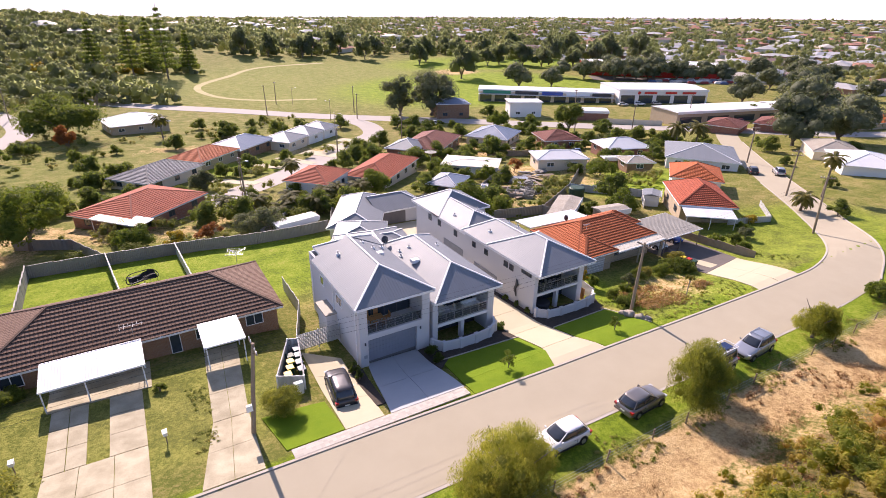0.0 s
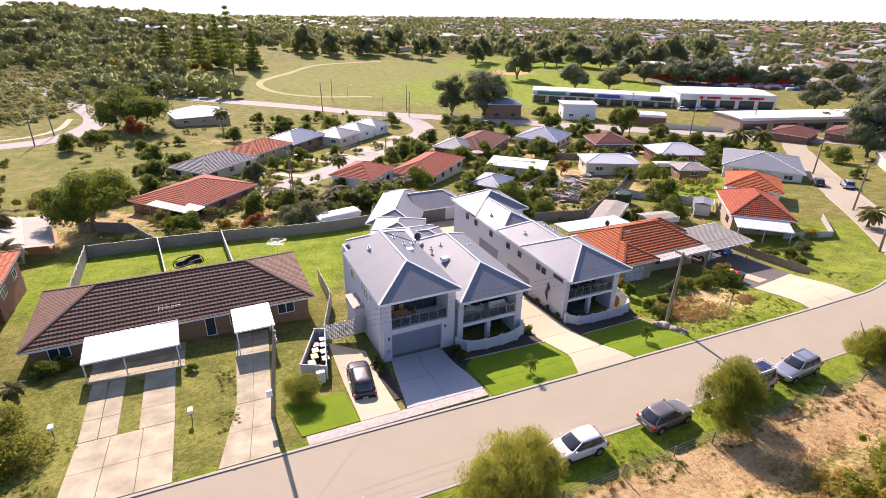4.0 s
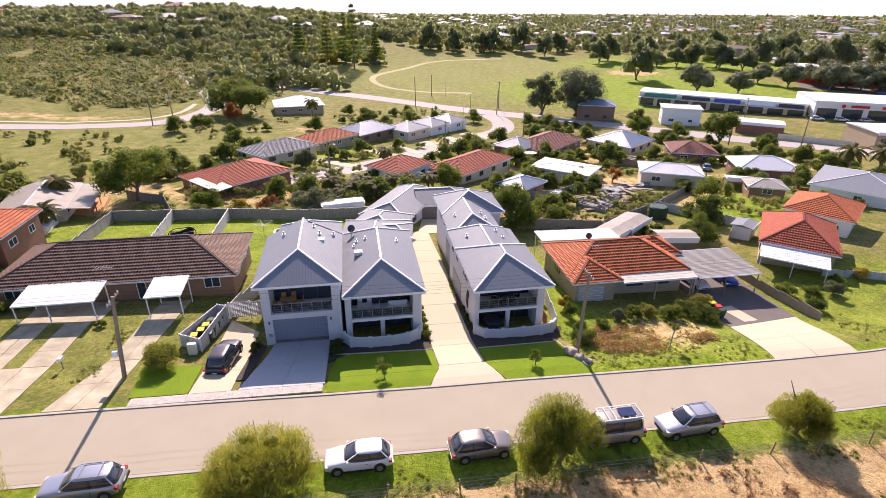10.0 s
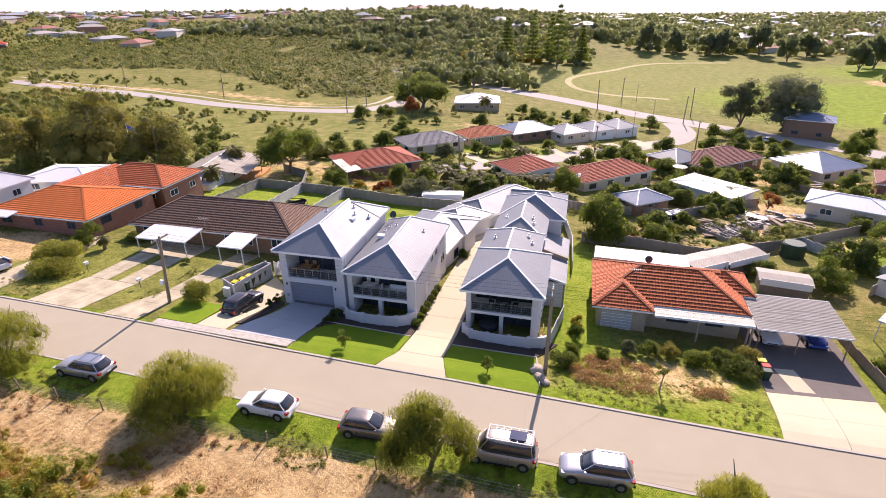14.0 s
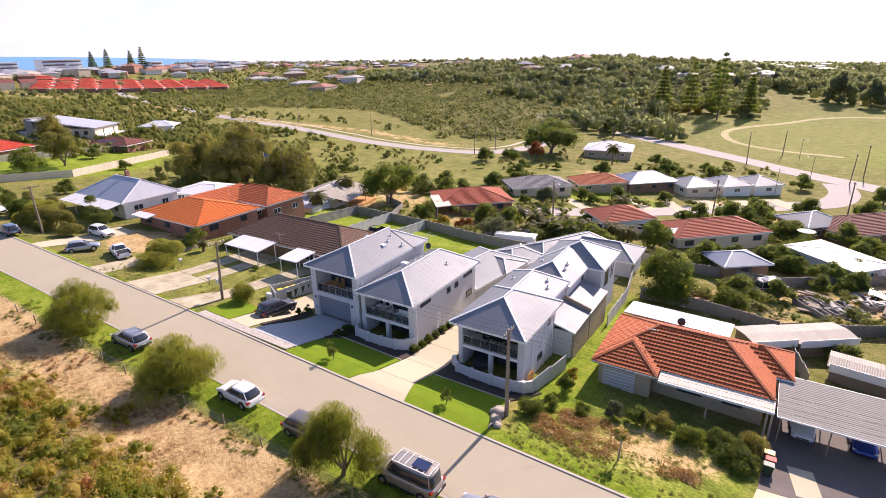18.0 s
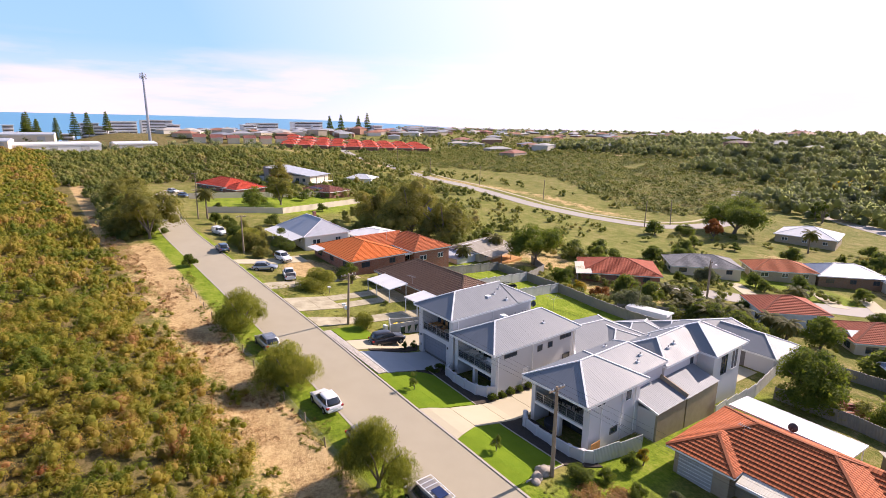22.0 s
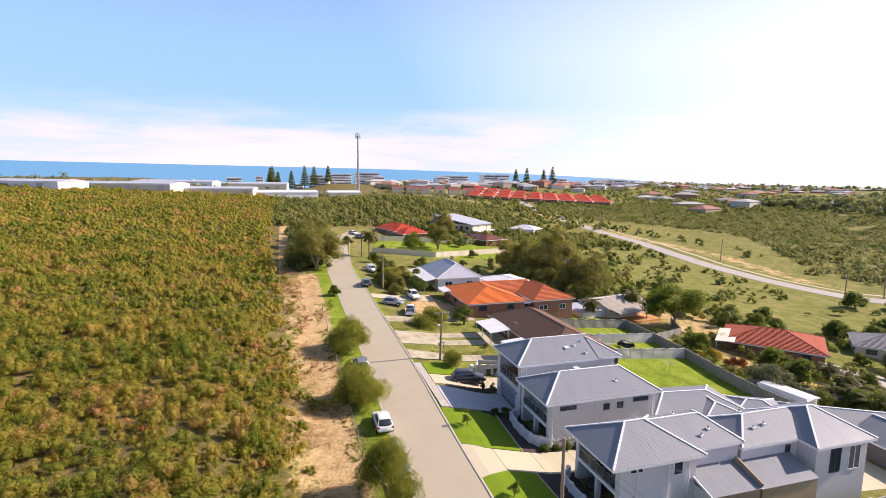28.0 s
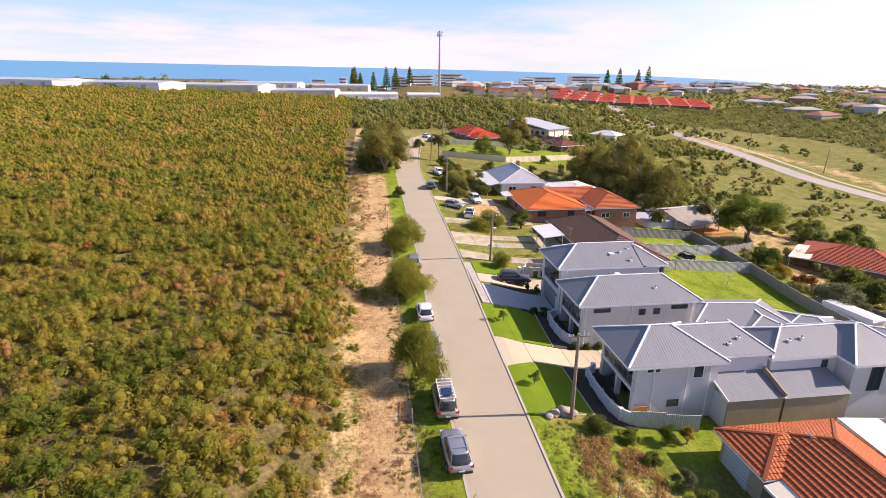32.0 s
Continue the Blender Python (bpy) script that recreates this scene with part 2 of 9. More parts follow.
def ribbed_mat(name, col, col2, pitch=0.1, rough=0.6, amp=0.03):
    """Upright ribs on fence sheets and roller doors."""
    m, n, l, b = mat_base(name)
    co = coords(n)
    sx = n.new("ShaderNodeSeparateXYZ")
    l.new(co, sx.inputs[0])
    w = math_n(n, l, "SINE", math_n(n, l, "MULTIPLY", math_n(n, l, "ADD", sx.outputs[0], sx.outputs[1]), 2 * math.pi / pitch))
    no = tex(n, l, "ShaderNodeTexNoise", 0.8, co, Detail=6.0, Roughness=0.65)
    l.new(mixc(n, l, no.outputs[0], col, col2), b.inputs["Base Color"])
    b.inputs["Roughness"].default_value = rough
    bump(n, l, b, w, 0.6, amp)
    return m


def glass_mat(name, col=(0.03, 0.04, 0.05), rough=0.05):
    m, n, l, b = mat_base(name)
    co = coords(n)
    no = tex(n, l, "ShaderNodeTexNoise", 2.0, co, Detail=2.0)
    l.new(mixc(n, l, no.outputs[0], col, tuple(c * 1.8 for c in col)), b.inputs["Base Color"])
    b.inputs["Roughness"].default_value = rough
    b.inputs["Specular IOR Level"].default_value = 0.9
    return m


def paint_mat(name, col, metal=0.3, rough=0.3):
    m, n, l, b = mat_base(name)
    co = coords(n)
    no = tex(n, l, "ShaderNodeTexNoise", 3.0, co, Detail=6.0)
    l.new(mixc(n, l, math_n(n, l, "MULTIPLY", no.outputs[0], 0.3), col, tuple(c * 0.75 for c in col)), b.inputs["Base Color"])
    b.inputs["Metallic"].default_value = metal
    b.inputs["Roughness"].default_value = rough
    b.inputs["Coat Weight"].default_value = 0.6
    b.inputs["Coat Roughness"].default_value = 0.08
    return m


MAT = {}
MAT["asphalt"] = rough_mat("pale_asphalt", (0.34, 0.295, 0.212), (0.42, 0.368, 0.27), 0.35, 60, 0.92, vary=0.45, bumps=0.3)
MAT["far_road"] = rough_mat("far_road", (0.33, 0.30, 0.27), (0.42, 0.38, 0.34), 0.2, 20, 0.9, vary=0.4)
MAT["concrete"] = rough_mat("driveway_concrete", (0.44, 0.385, 0.265), (0.52, 0.46, 0.325), 0.5, 50, 0.9, vary=0.5)
MAT["old_concrete"] = rough_mat("old_concrete", (0.27, 0.232, 0.15), (0.52, 0.46, 0.33), 0.6, 25, 0.92, vary=1.1)
MAT["grey_concrete"] = rough_mat("grey_concrete", (0.36, 0.37, 0.38), (0.44, 0.45, 0.46), 0.6, 40, 0.88, vary=0.5)
MAT["kerb"] = rough_mat("kerb_concrete", (0.36, 0.32, 0.27), (0.50, 0.45, 0.38), 1.2, 30, 0.9, vary=0.7)
MAT["paver"] = rough_mat("paver", (0.42, 0.38, 0.33), (0.56, 0.51, 0.44), 2.0, 40, 0.9, isl=0.12)
MAT["render_wall"] = rough_mat("pale_grey_render", (0.56, 0.55, 0.555), (0.64, 0.63, 0.63), 0.5, 60, 0.85, vary=0.35, bumps=0.12)
MAT["render_white"] = rough_mat("white_render", (0.74, 0.73, 0.71), (0.82, 0.81, 0.79), 0.6, 60, 0.8, vary=0.4, bumps=0.12)
MAT["cream"] = rough_mat("cream_render", (0.62, 0.52, 0.40), (0.72, 0.62, 0.48), 0.7, 50, 0.88, vary=0.5)
MAT["limestone"] = rough_mat("tan_block", (0.30, 0.235, 0.165), (0.42, 0.335, 0.24), 1.5, 30, 0.95, vary=0.7, bumps=0.4)
MAT["trim"] = rough_mat("white_trim", (0.78, 0.78, 0.78), (0.84, 0.84, 0.84), 2.0, 50, 0.45, vary=0.3, bumps=0.05)
MAT["grey_door"] = ribbed_mat("grey_sheet_door", (0.20, 0.22, 0.26), (0.25, 0.27, 0.31), 0.3, 0.5, 0.01)
MAT["dark_frame"] = rough_mat("dark_aluminium", (0.05, 0.05, 0.055), (0.08, 0.08, 0.085), 4.0, 60, 0.4, vary=0.3, bumps=0.02)
MAT["rail_metal"] = rough_mat("grey_steel_rail", (0.35, 0.36, 0.38), (0.45, 0.46, 0.48), 4.0, 60, 0.35, metal=0.6, vary=0.3, bumps=0.02)
MAT["glass"] = glass_mat("window_glass")
# Dark base colour puts the shade inside rooms and openings into the surface.
MAT["interior"] = rough_mat("shade_dark_interior", (0.12, 0.11, 0.11), (0.22, 0.20, 0.19), 0.7, 8, 0.9, vary=0.7)
MAT["steel_grey"] = metal_roof_mat("grey_steel_roof", (0.192, 0.206, 0.222), (0.23, 0.245, 0.262), 0.5, spec=0.2, rib=0.011)
MAT["steel_blue"] = metal_roof_mat("blue_grey_steel_roof", (0.16, 0.20, 0.27), (0.22, 0.26, 0.33))
MAT["steel_white"] = metal_roof_mat("white_steel_roof", (0.60, 0.60, 0.60), (0.72, 0.72, 0.72), 0.5, 0.2)
MAT["steel_old"] = metal_roof_mat("weathered_steel_roof", (0.30, 0.265, 0.215), (0.43, 0.385, 0.32), 0.55, 0.2, rib=0.04)
MAT["fibre_sheet"] = rough_mat("weathered_fibre_sheet", (0.25, 0.235, 0.205), (0.34, 0.32, 0.285), 0.5, 20, 0.85, vary=0.8)
MAT["steel_pale"] = metal_roof_mat("pale_blue_grey_steel_roof", (0.36, 0.38, 0.42), (0.46, 0.48, 0.52), 0.5, 0.25, rib=0.01)
MAT["steel_cream"] = metal_roof_mat("cream_steel_roof", (0.66, 0.60, 0.48), (0.75, 0.69, 0.57), 0.5, 0.2)
MAT["tile_brown"] = tile_mat("dark_brown_tiles", ((0.145, 0.078, 0.052), (0.185, 0.105, 0.072), (0.24, 0.155, 0.11)), (0.06, 0.045, 0.04), 0.3)
MAT["tile_orange"] = tile_mat("orange_tiles", ((0.46, 0.108, 0.036), (0.57, 0.148, 0.05), (0.53, 0.17, 0.07)), (0.13, 0.045, 0.03), 0.42)
MAT["tile_bright"] = tile_mat("bright_orange_tiles", ((0.66, 0.15, 0.03), (0.72, 0.19, 0.045), (0.74, 0.22, 0.06)), (0.25, 0.08, 0.04), 0.15)
MAT["tile_red"] = tile_mat("red_tiles", ((0.36, 0.07, 0.034), (0.45, 0.10, 0.046), (0.46, 0.13, 0.07)), (0.10, 0.045, 0.036), 0.4)
MAT["tile_dark_red"] = tile_mat("dark_red_tiles", ((0.20, 0.07, 0.055), (0.25, 0.09, 0.07), (0.30, 0.13, 0.10)), (0.07, 0.05, 0.05), 0.3)
MAT["tile_grey"] = tile_mat("grey_lichened_tiles", ((0.16, 0.155, 0.16), (0.22, 0.215, 0.22), (0.40, 0.39, 0.38)), (0.45, 0.44, 0.42), 0.5)
MAT["tile_west_red"] = tile_mat("bright_red_tiles", ((0.55, 0.06, 0.03), (0.62, 0.08, 0.04), (0.60, 0.12, 0.07)), (0.2, 0.05, 0.04), 0.15)
MAT["brick_red"] = brick_mat("red_brick", (0.28, 0.10, 0.065), (0.36, 0.14, 0.09), (0.35, 0.28, 0.22))
MAT["brick_brown"] = brick_mat("brown_brick", (0.26, 0.13, 0.07), (0.34, 0.18, 0.10), (0.34, 0.27, 0.20))
MAT["brick_tan"] = brick_mat("tan_brick", (0.45, 0.34, 0.22), (0.52, 0.40, 0.27), (0.45, 0.38, 0.30))
MAT["fence_grey"] = ribbed_mat("grey_sheet_fence", (0.21, 0.20, 0.18), (0.32, 0.30, 0.27), 0.24)
MAT["fence_pale"] = ribbed_mat("pale_sheet_fence", (0.40, 0.40, 0.39), (0.52, 0.52, 0.51), 0.2)
MAT["fence_cream"] = ribbed_mat("cream_sheet_fence", (0.58, 0.50, 0.38), (0.66, 0.58, 0.46), 0.24)
MAT["wood"] = rough_mat("weathered_wood", (0.22, 0.16, 0.11), (0.34, 0.27, 0.20), 2.0, 40, 0.9, vary=0.7, bumps=0.4)
MAT["new_wood"] = rough_mat("orange_timber", (0.50, 0.24, 0.08), (0.60, 0.32, 0.13), 2.0, 40, 0.8, vary=0.6)
MAT["bark"] = rough_mat("bark", (0.13, 0.10, 0.075), (0.26, 0.21, 0.17), 3.0, 30, 0.95, vary=0.8, bumps=0.6, dist=0.03)
MAT["pale_bark"] = rough_mat("pale_gum_bark", (0.30, 0.25, 0.20), (0.48, 0.42, 0.36), 2.0, 30, 0.95, vary=0.8, bumps=0.4, dist=0.03)
MAT["rock"] = rough_mat("limestone_rock", (0.26, 0.22, 0.18), (0.44, 0.385, 0.32), 2.5, 20, 0.95, vary=0.9, bumps=0.7, dist=0.05)
MAT["leaf_verge"] = leaf_mat("olive_weeping_leaves", [(0.15, 0.17, 0.03), (0.27, 0.285, 0.052), (0.41, 0.39, 0.09), (0.57, 0.51, 0.18)], clump=0.9, trans=0.62)
MAT["leaf_gum"] = leaf_mat("gum_leaves", [(0.13, 0.135, 0.04), (0.235, 0.23, 0.062), (0.35, 0.30, 0.085), (0.47, 0.35, 0.12)], trans=0.6, clump=0.35)
MAT["leaf_dark"] = leaf_mat("dark_green_leaves", [(0.075, 0.105, 0.028), (0.14, 0.185, 0.044), (0.22, 0.25, 0.062), (0.32, 0.305, 0.09)], trans=0.66, clump=0.5)
MAT["leaf_green"] = leaf_mat("green_leaves", [(0.07, 0.11, 0.02), (0.145, 0.195, 0.032), (0.23, 0.27, 0.048), (0.34, 0.33, 0.075)], trans=0.58, clump=0.6)
MAT["leaf_scrub"] = leaf_mat("coastal_scrub_leaves", [(0.15, 0.20, 0.025), (0.245, 0.27, 0.034), (0.345, 0.32, 0.045), (0.425, 0.35, 0.06), (0.49, 0.35, 0.09), (0.54, 0.28, 0.13)], trans=0.57, clump=0.5, tinted=True)
MAT["leaf_thicket"] = leaf_mat("thicket_leaves", [(0.15, 0.185, 0.05), (0.235, 0.26, 0.07), (0.32, 0.315, 0.10), (0.42, 0.355, 0.16)], trans=0.6, clump=0.15, tinted=True)
MAT["leaf_grass"] = leaf_mat("rough_grass_blades", [(0.12, 0.17, 0.018), (0.22, 0.25, 0.035), (0.36, 0.33, 0.08), (0.46, 0.37, 0.14)], clump=0.3, tinted=True)
# Leaf colours paled to put distance haze into the base colour.
MAT["leaf_hazed"] = leaf_mat("haze_paled_wood_leaves", [(0.22, 0.25, 0.17), (0.29, 0.32, 0.22), (0.36, 0.38, 0.26), (0.44, 0.42, 0.30)], trans=0.8, clump=0.02, tinted=True)
MAT["leaf_grey"] = leaf_mat("grey_green_leaves", [(0.084, 0.105, 0.056), (0.154, 0.175, 0.098), (0.238, 0.252, 0.154), (0.336, 0.336, 0.224)], clump=0.8)
MAT["leaf_rust"] = leaf_mat("rust_leaves", [(0.168, 0.07, 0.028), (0.336, 0.126, 0.042), (0.504, 0.196, 0.056), (0.588, 0.28, 0.112)], clump=0.8)
MAT["leaf_yellow"] = leaf_mat("yellow_leaves", [(0.14, 0.12, 0.02), (0.3, 0.22, 0.02), (0.5, 0.36, 0.03), (0.55, 0.42, 0.08)], clump=0.8)
MAT["palm"] = leaf_mat("palm_fronds", [(0.068, 0.075, 0.022), (0.135, 0.135, 0.038), (0.225, 0.195, 0.06), (0.36, 0.27, 0.105)], clump=0.8)
MAT["dry"] = leaf_mat("dry_brush", [(0.24, 0.125, 0.055), (0.38, 0.21, 0.09), (0.50, 0.30, 0.14), (0.60, 0.41, 0.22)], trans=0.15, clump=0.8)
MAT["brush"] = leaf_mat("cut_rusty_brush", [(0.27, 0.15, 0.06), (0.40, 0.23, 0.095), (0.50, 0.32, 0.14), (0.60, 0.44, 0.22)], trans=0.3, clump=0.9)
MAT["tyre"] = rough_mat("tyre_rubber", (0.02, 0.02, 0.02), (0.035, 0.035, 0.035), 8, 60, 0.9)
MAT["rim"] = rough_mat("alloy_rim", (0.45, 0.45, 0.46), (0.55, 0.55, 0.56), 8, 60, 0.3, metal=0.8)
MAT["car_glass"] = glass_mat("car_glass", (0.02, 0.024, 0.03), 0.03)
MAT["lamp_red"] = paint_mat("red_tail_lens", (0.45, 0.02, 0.02), 0.0, 0.15)
MAT["lamp_clear"] = paint_mat("clear_head_lens", (0.7, 0.72, 0.75), 0.2, 0.1)
MAT["black"] = rough_mat("black_plastic", (0.02, 0.02, 0.022), (0.04, 0.04, 0.042), 6, 60, 0.6)
MAT["plate"] = rough_mat("pale_plate", (0.7, 0.7, 0.65), (0.8, 0.8, 0.75), 6, 60, 0.5)
MAT["bin_green"] = rough_mat("dark_green_plastic", (0.02, 0.05, 0.03), (0.03, 0.07, 0.04), 5, 50, 0.5)
MAT["bin_yellow"] = rough_mat("yellow_plastic_lid", (0.75, 0.55, 0.02), (0.8, 0.62, 0.05), 5, 50, 0.45)
MAT["bin_grey"] = rough_mat("grey_plastic", (0.3, 0.31, 0.33), (0.4, 0.41, 0.43), 5, 50, 0.5)
MAT["blue"] = paint_mat("blue_paint", (0.02, 0.08, 0.4), 0.1, 0.35)
MAT["solar"] = glass_mat("solar_panel", (0.012, 0.02, 0.06), 0.12)
MAT["red_paint"] = rough_mat("red_cladding", (0.55, 0.03, 0.02), (0.65, 0.05, 0.035), 0.4, 10, 0.6)
MAT["sign_green"] = rough_mat("green_sign", (0.03, 0.22, 0.14), (0.05, 0.28, 0.18), 1, 20, 0.5)
MAT["sea"] = rough_mat("sea_water", (0.06, 0.235, 0.40), (0.09, 0.30, 0.46), 0.01, 0.2, 0.35, vary=0.5, bumps=0.1, spec=0.2)


def car_paint(name, col, metal=0.3, rough=0.32):
    return paint_mat(name, col, metal, rough)


# ---- helpers for meshes ----
def part(name, bm, mat, parent, label="", smooth=False, world=False):
    """Links a bmesh as one mesh object under a thing or a part. world: its points are places in the world."""
    if world:
        root = parent
        at = Vector()
        while root:
            at += root.location
            root = root.parent
        bmesh.ops.translate(bm, vec=-at, verts=bm.verts)
    me = bpy.data.meshes.new(name)
    bm.to_mesh(me)
    bm.free()
    if smooth:
        me.polygons.foreach_set("use_smooth", [True] * len(me.polygons))
    for m in mat if isinstance(mat, (list, tuple)) else [mat]:
        me.materials.append(m)
    ob = new(name, me)
    ob.parent = parent
    if label:
        ob["label"] = label
    return ob


def thing(name, loc, label, category, yaw=0.0, group="", kind=""):
    ob = new(name)
    ob.empty_display_size = 0.3
    ob.location = loc
    ob.rotation_euler = (0, 0, radians(yaw))
    return tagged(ob, label, category, group, kind)


def structure(name, bm, mat, label="", smooth=False, kind="structure"):
    ob = part(name, bm, mat, None, label, smooth)
    return tagged(ob, kind=kind)


def B():
    return bmesh.new()


def box(bm, x0, x1, y0, y1, z0, z1, mat=0):
    v = [bm.verts.new(p) for p in ((x0, y0, z0), (x1, y0, z0), (x1, y1, z0), (x0, y1, z0), (x0, y0, z1), (x1, y0, z1), (x1, y1, z1), (x0, y1, z1))]
    for f in ((3, 2, 1, 0), (4, 5, 6, 7), (0, 1, 5, 4), (1, 2, 6, 5), (2, 3, 7, 6), (3, 0, 4, 7)):
        bm.faces.new([v[i] for i in f]).material_index = mat
    return bm


def boxed(*a):
    return box(B(), *a)


def beam(bm, a, b, w=0.1, h=None, sides=4):
    """A bar from a to b; sides 4: square, more: round."""
    a, b = Vector(a), Vector(b)
    d = (b - a).normalized()
    up = Vector((0, 0, 1)) if abs(d.z) < 0.95 else Vector((0, 1, 0))
    r = d.cross(up).normalized()
    u = r.cross(d)
    h = w if h is None else h
    off = math.pi / sides if sides == 4 else 0
    k = math.sqrt(2) if sides == 4 else 1
    rings = []
    for c in (a, b):
        rings.append([bm.verts.new(c + r * (math.cos(off + i * 2 * math.pi / sides) * w / 2 * k) + u * (math.sin(off + i * 2 * math.pi / sides) * h / 2 * k)) for i in range(sides)])
    for i in range(sides):
        j = (i + 1) % sides
        bm.faces.new((rings[0][i], rings[0][j], rings[1][j], rings[1][i]))
    bm.faces.new(rings[0][::-1])
    bm.faces.new(rings[1])
    return bm


def tube(bm, pts, radii, sides=7):
    """A tapered round limb along points."""
    rings = []
    for i, p in enumerate(pts):
        p = Vector(p)
        d = (Vector(pts[min(i + 1, len(pts) - 1)]) - Vector(pts[max(i - 1, 0)])).normalized()
        ref = Vector((1, 0, 0)) if abs(d.x) < 0.8 else Vector((0, 1, 0))
        r = d.cross(ref).normalized()
        u = r.cross(d)
        rings.append([bm.verts.new(p + (r * math.cos(k * 2 * math.pi / sides) + u * math.sin(k * 2 * math.pi / sides)) * radii[i]) for k in range(sides)])
    for a, b in zip(rings, rings[1:]):
        for k in range(sides):
            j = (k + 1) % sides
            bm.faces.new((a[k], a[j], b[j], b[k]))
    bm.faces.new(rings[0][::-1])
    bm.faces.new(rings[-1])
    return bm


def fast_mesh(name, verts, faces, mat, parent=None, label="", kind="", smooth=False, tint=None):
    """A mesh object from numpy arrays; faces is an (n, 3) or (n, 4) array."""
    me = bpy.data.meshes.new(name)
    k = faces.shape[1]
    me.vertices.add(len(verts))
    me.vertices.foreach_set("co", np.ascontiguousarray(verts, dtype=np.float32).ravel())
    me.loops.add(faces.size)
    me.loops.foreach_set("vertex_index", np.ascontiguousarray(faces, dtype=np.int32).ravel())
    me.polygons.add(len(faces))
    me.polygons.foreach_set("loop_start", np.arange(0, faces.size, k, dtype=np.int32))
    me.polygons.foreach_set("loop_total", np.full(len(faces), k, dtype=np.int32))
    me.polygons.foreach_set("use_smooth", np.full(len(faces), smooth))
    me.update(calc_edges=True)
    if tint is not None:
        me.attributes.new("tint", "FLOAT", "POINT").data.foreach_set("value", np.asarray(tint, dtype=np.float32))
    me.materials.append(mat)
    ob = new(name, me)
    ob.parent = parent
    return tagged(ob, label=label, kind=kind)


# ---- ground ----
STREET_Z = ((-700, 1), (-400, 2.5), (-250, 1.6), (-150, 1.0), (-110, .4), (-50, -.9), (4, -2.65), (20, -3.1), (34, -3.35), (60, -4.2), (100, -5), (160, -6.5), (300, -8), (900, -6))
FALL_Z = ((27, 0), (34, -1.0), (41, -1.45), (50, -2.2), (60, -3.2), (80, -5.2), (98, -6.6), (129, -9), (167, -10), (200, -10.8), (320, -11), (1000, -8), (2500, -36), (3000, -62), (4600, -170))
FALL_K = ((-700, .1), (-400, .3), (-250, .47), (-164, .75), (-92, .75), (-60, .95), (60, 1), (200, .6), (400, .55), (900, .6))


def step(v, a, b):
    k = np.clip((np.asarray(v, float) - a) / (b - a), 0, 1)
    return k * k * (3 - 2 * k)


def lerp(table, v):
    return np.interp(v, [a for a, _ in table], [b for _, b in table])


def ground(x, y):
    """The lie of the land: the street, the fall to the park behind, the dune in front and the shore far off."""
    x, y = np.asarray(x, float), np.asarray(y, float)
    k = lerp(FALL_K, x)
    k = k + (1 - k) * step(y, 1000, 2000)
    n = lerp(STREET_Z, x) + lerp(FALL_Z, y) * k - .55 * step(x, 6, 14) * (1 - step(x, 70, 90)) * step(y, 28, 35) * (1 - step(y, 60, 90))
    n = n + 20 * np.exp(-((x + 60) / 190) ** 2 - ((y - 520) / 130) ** 2)
    n = n + 7.5 * np.exp(-((x + 255) / 95) ** 2 - ((y - 88) / 48) ** 2)
    n = n + 10.5 * np.exp(-((x + 530) / 75) ** 2) * step(y, 10, 70) * (1 - step(y, 480, 640))
    b = .5 + .05 * np.minimum(np.maximum(0, -y), 150) + .012 * np.maximum(0, -x - 60) + .01 * np.maximum(0, -x - 160) * (1 - step(-x, 350, 700))
    b = b + .35 * np.sin(x * .16 + 1) * np.sin(y * .19) * step(-y, 0, 12)
    f = 1 - step(y, 0, 13.5)
    z = n * (1 - f) + b * f
    w = step(-x, 620, 690) * (1 - step(y + .6 * (x - 70), 10, 60))
    return z * (1 - w) - 14 * w


def gz(x, y):
    return float(ground(x, y))


def spread(lo, fine0, fine1, hi, s, mid0, mid1, ms):
    """Grid lines: fine in the middle, coarser outwards."""
    a = list(np.arange(fine0, fine1 + .01, s))
    while a[-1] < mid1:
        a.append(a[-1] + ms)
    while a[0] > mid0:
        a.insert(0, a[0] - ms)
    g = ms
    while a[-1] < hi:
        g *= 1.13
        a.append(a[-1] + g)
    g = ms
    while a[0] > lo:
        g *= 1.13
        a.insert(0, a[0] - g)
    return np.array(a)


def blob(x, y, cx, cy, rx, ry, soft=0.35):
    d = np.hypot((x - cx) / rx, (y - cy) / ry)
    return 1 - step(d, 1 - soft, 1 + soft)


gx = spread(-4600, -60, 96, 4600, 1.0, -250, 230, 3.0)
gy = spread(-1500, -12, 70, 4600, 1.0, -110, 270, 2.5)
GX, GY = np.meshgrid(gx, gy)
fx, fy = GX.ravel(), GY.ravel()
gverts = np.column_stack([fx, fy, ground(fx, fy)])
ni, nj = len(gy), len(gx)
idx = np.arange(ni * nj).reshape(ni, nj)
gfaces = np.column_stack([idx[:-1, :-1].ravel(), idx[:-1, 1:].ravel(), idx[1:, 1:].ravel(), idx[1:, :-1].ravel()])
# zones: bare sand, watered grass, leaf litter, dry grass
wob = 1.4 * np.sin(fx * .21) + .9 * np.sin(fx * .53 + 2) + .5 * np.sin(fx * 1.3)
zsand = step(fy, 9.0 + .5 * wob, 10.6 + .5 * wob) * (1 - step(fy, 15.5 + .9 * step(-fx, -6, 14), 17.2 + .7 * step(-fx, -6, 14))) * (1 - step(-fx, 100, 170))
lane = step(fy, 8.2, 8.9) * (1 - step(fy, 12.2, 13.0)) * (1 - step(-fx, 170, 190))
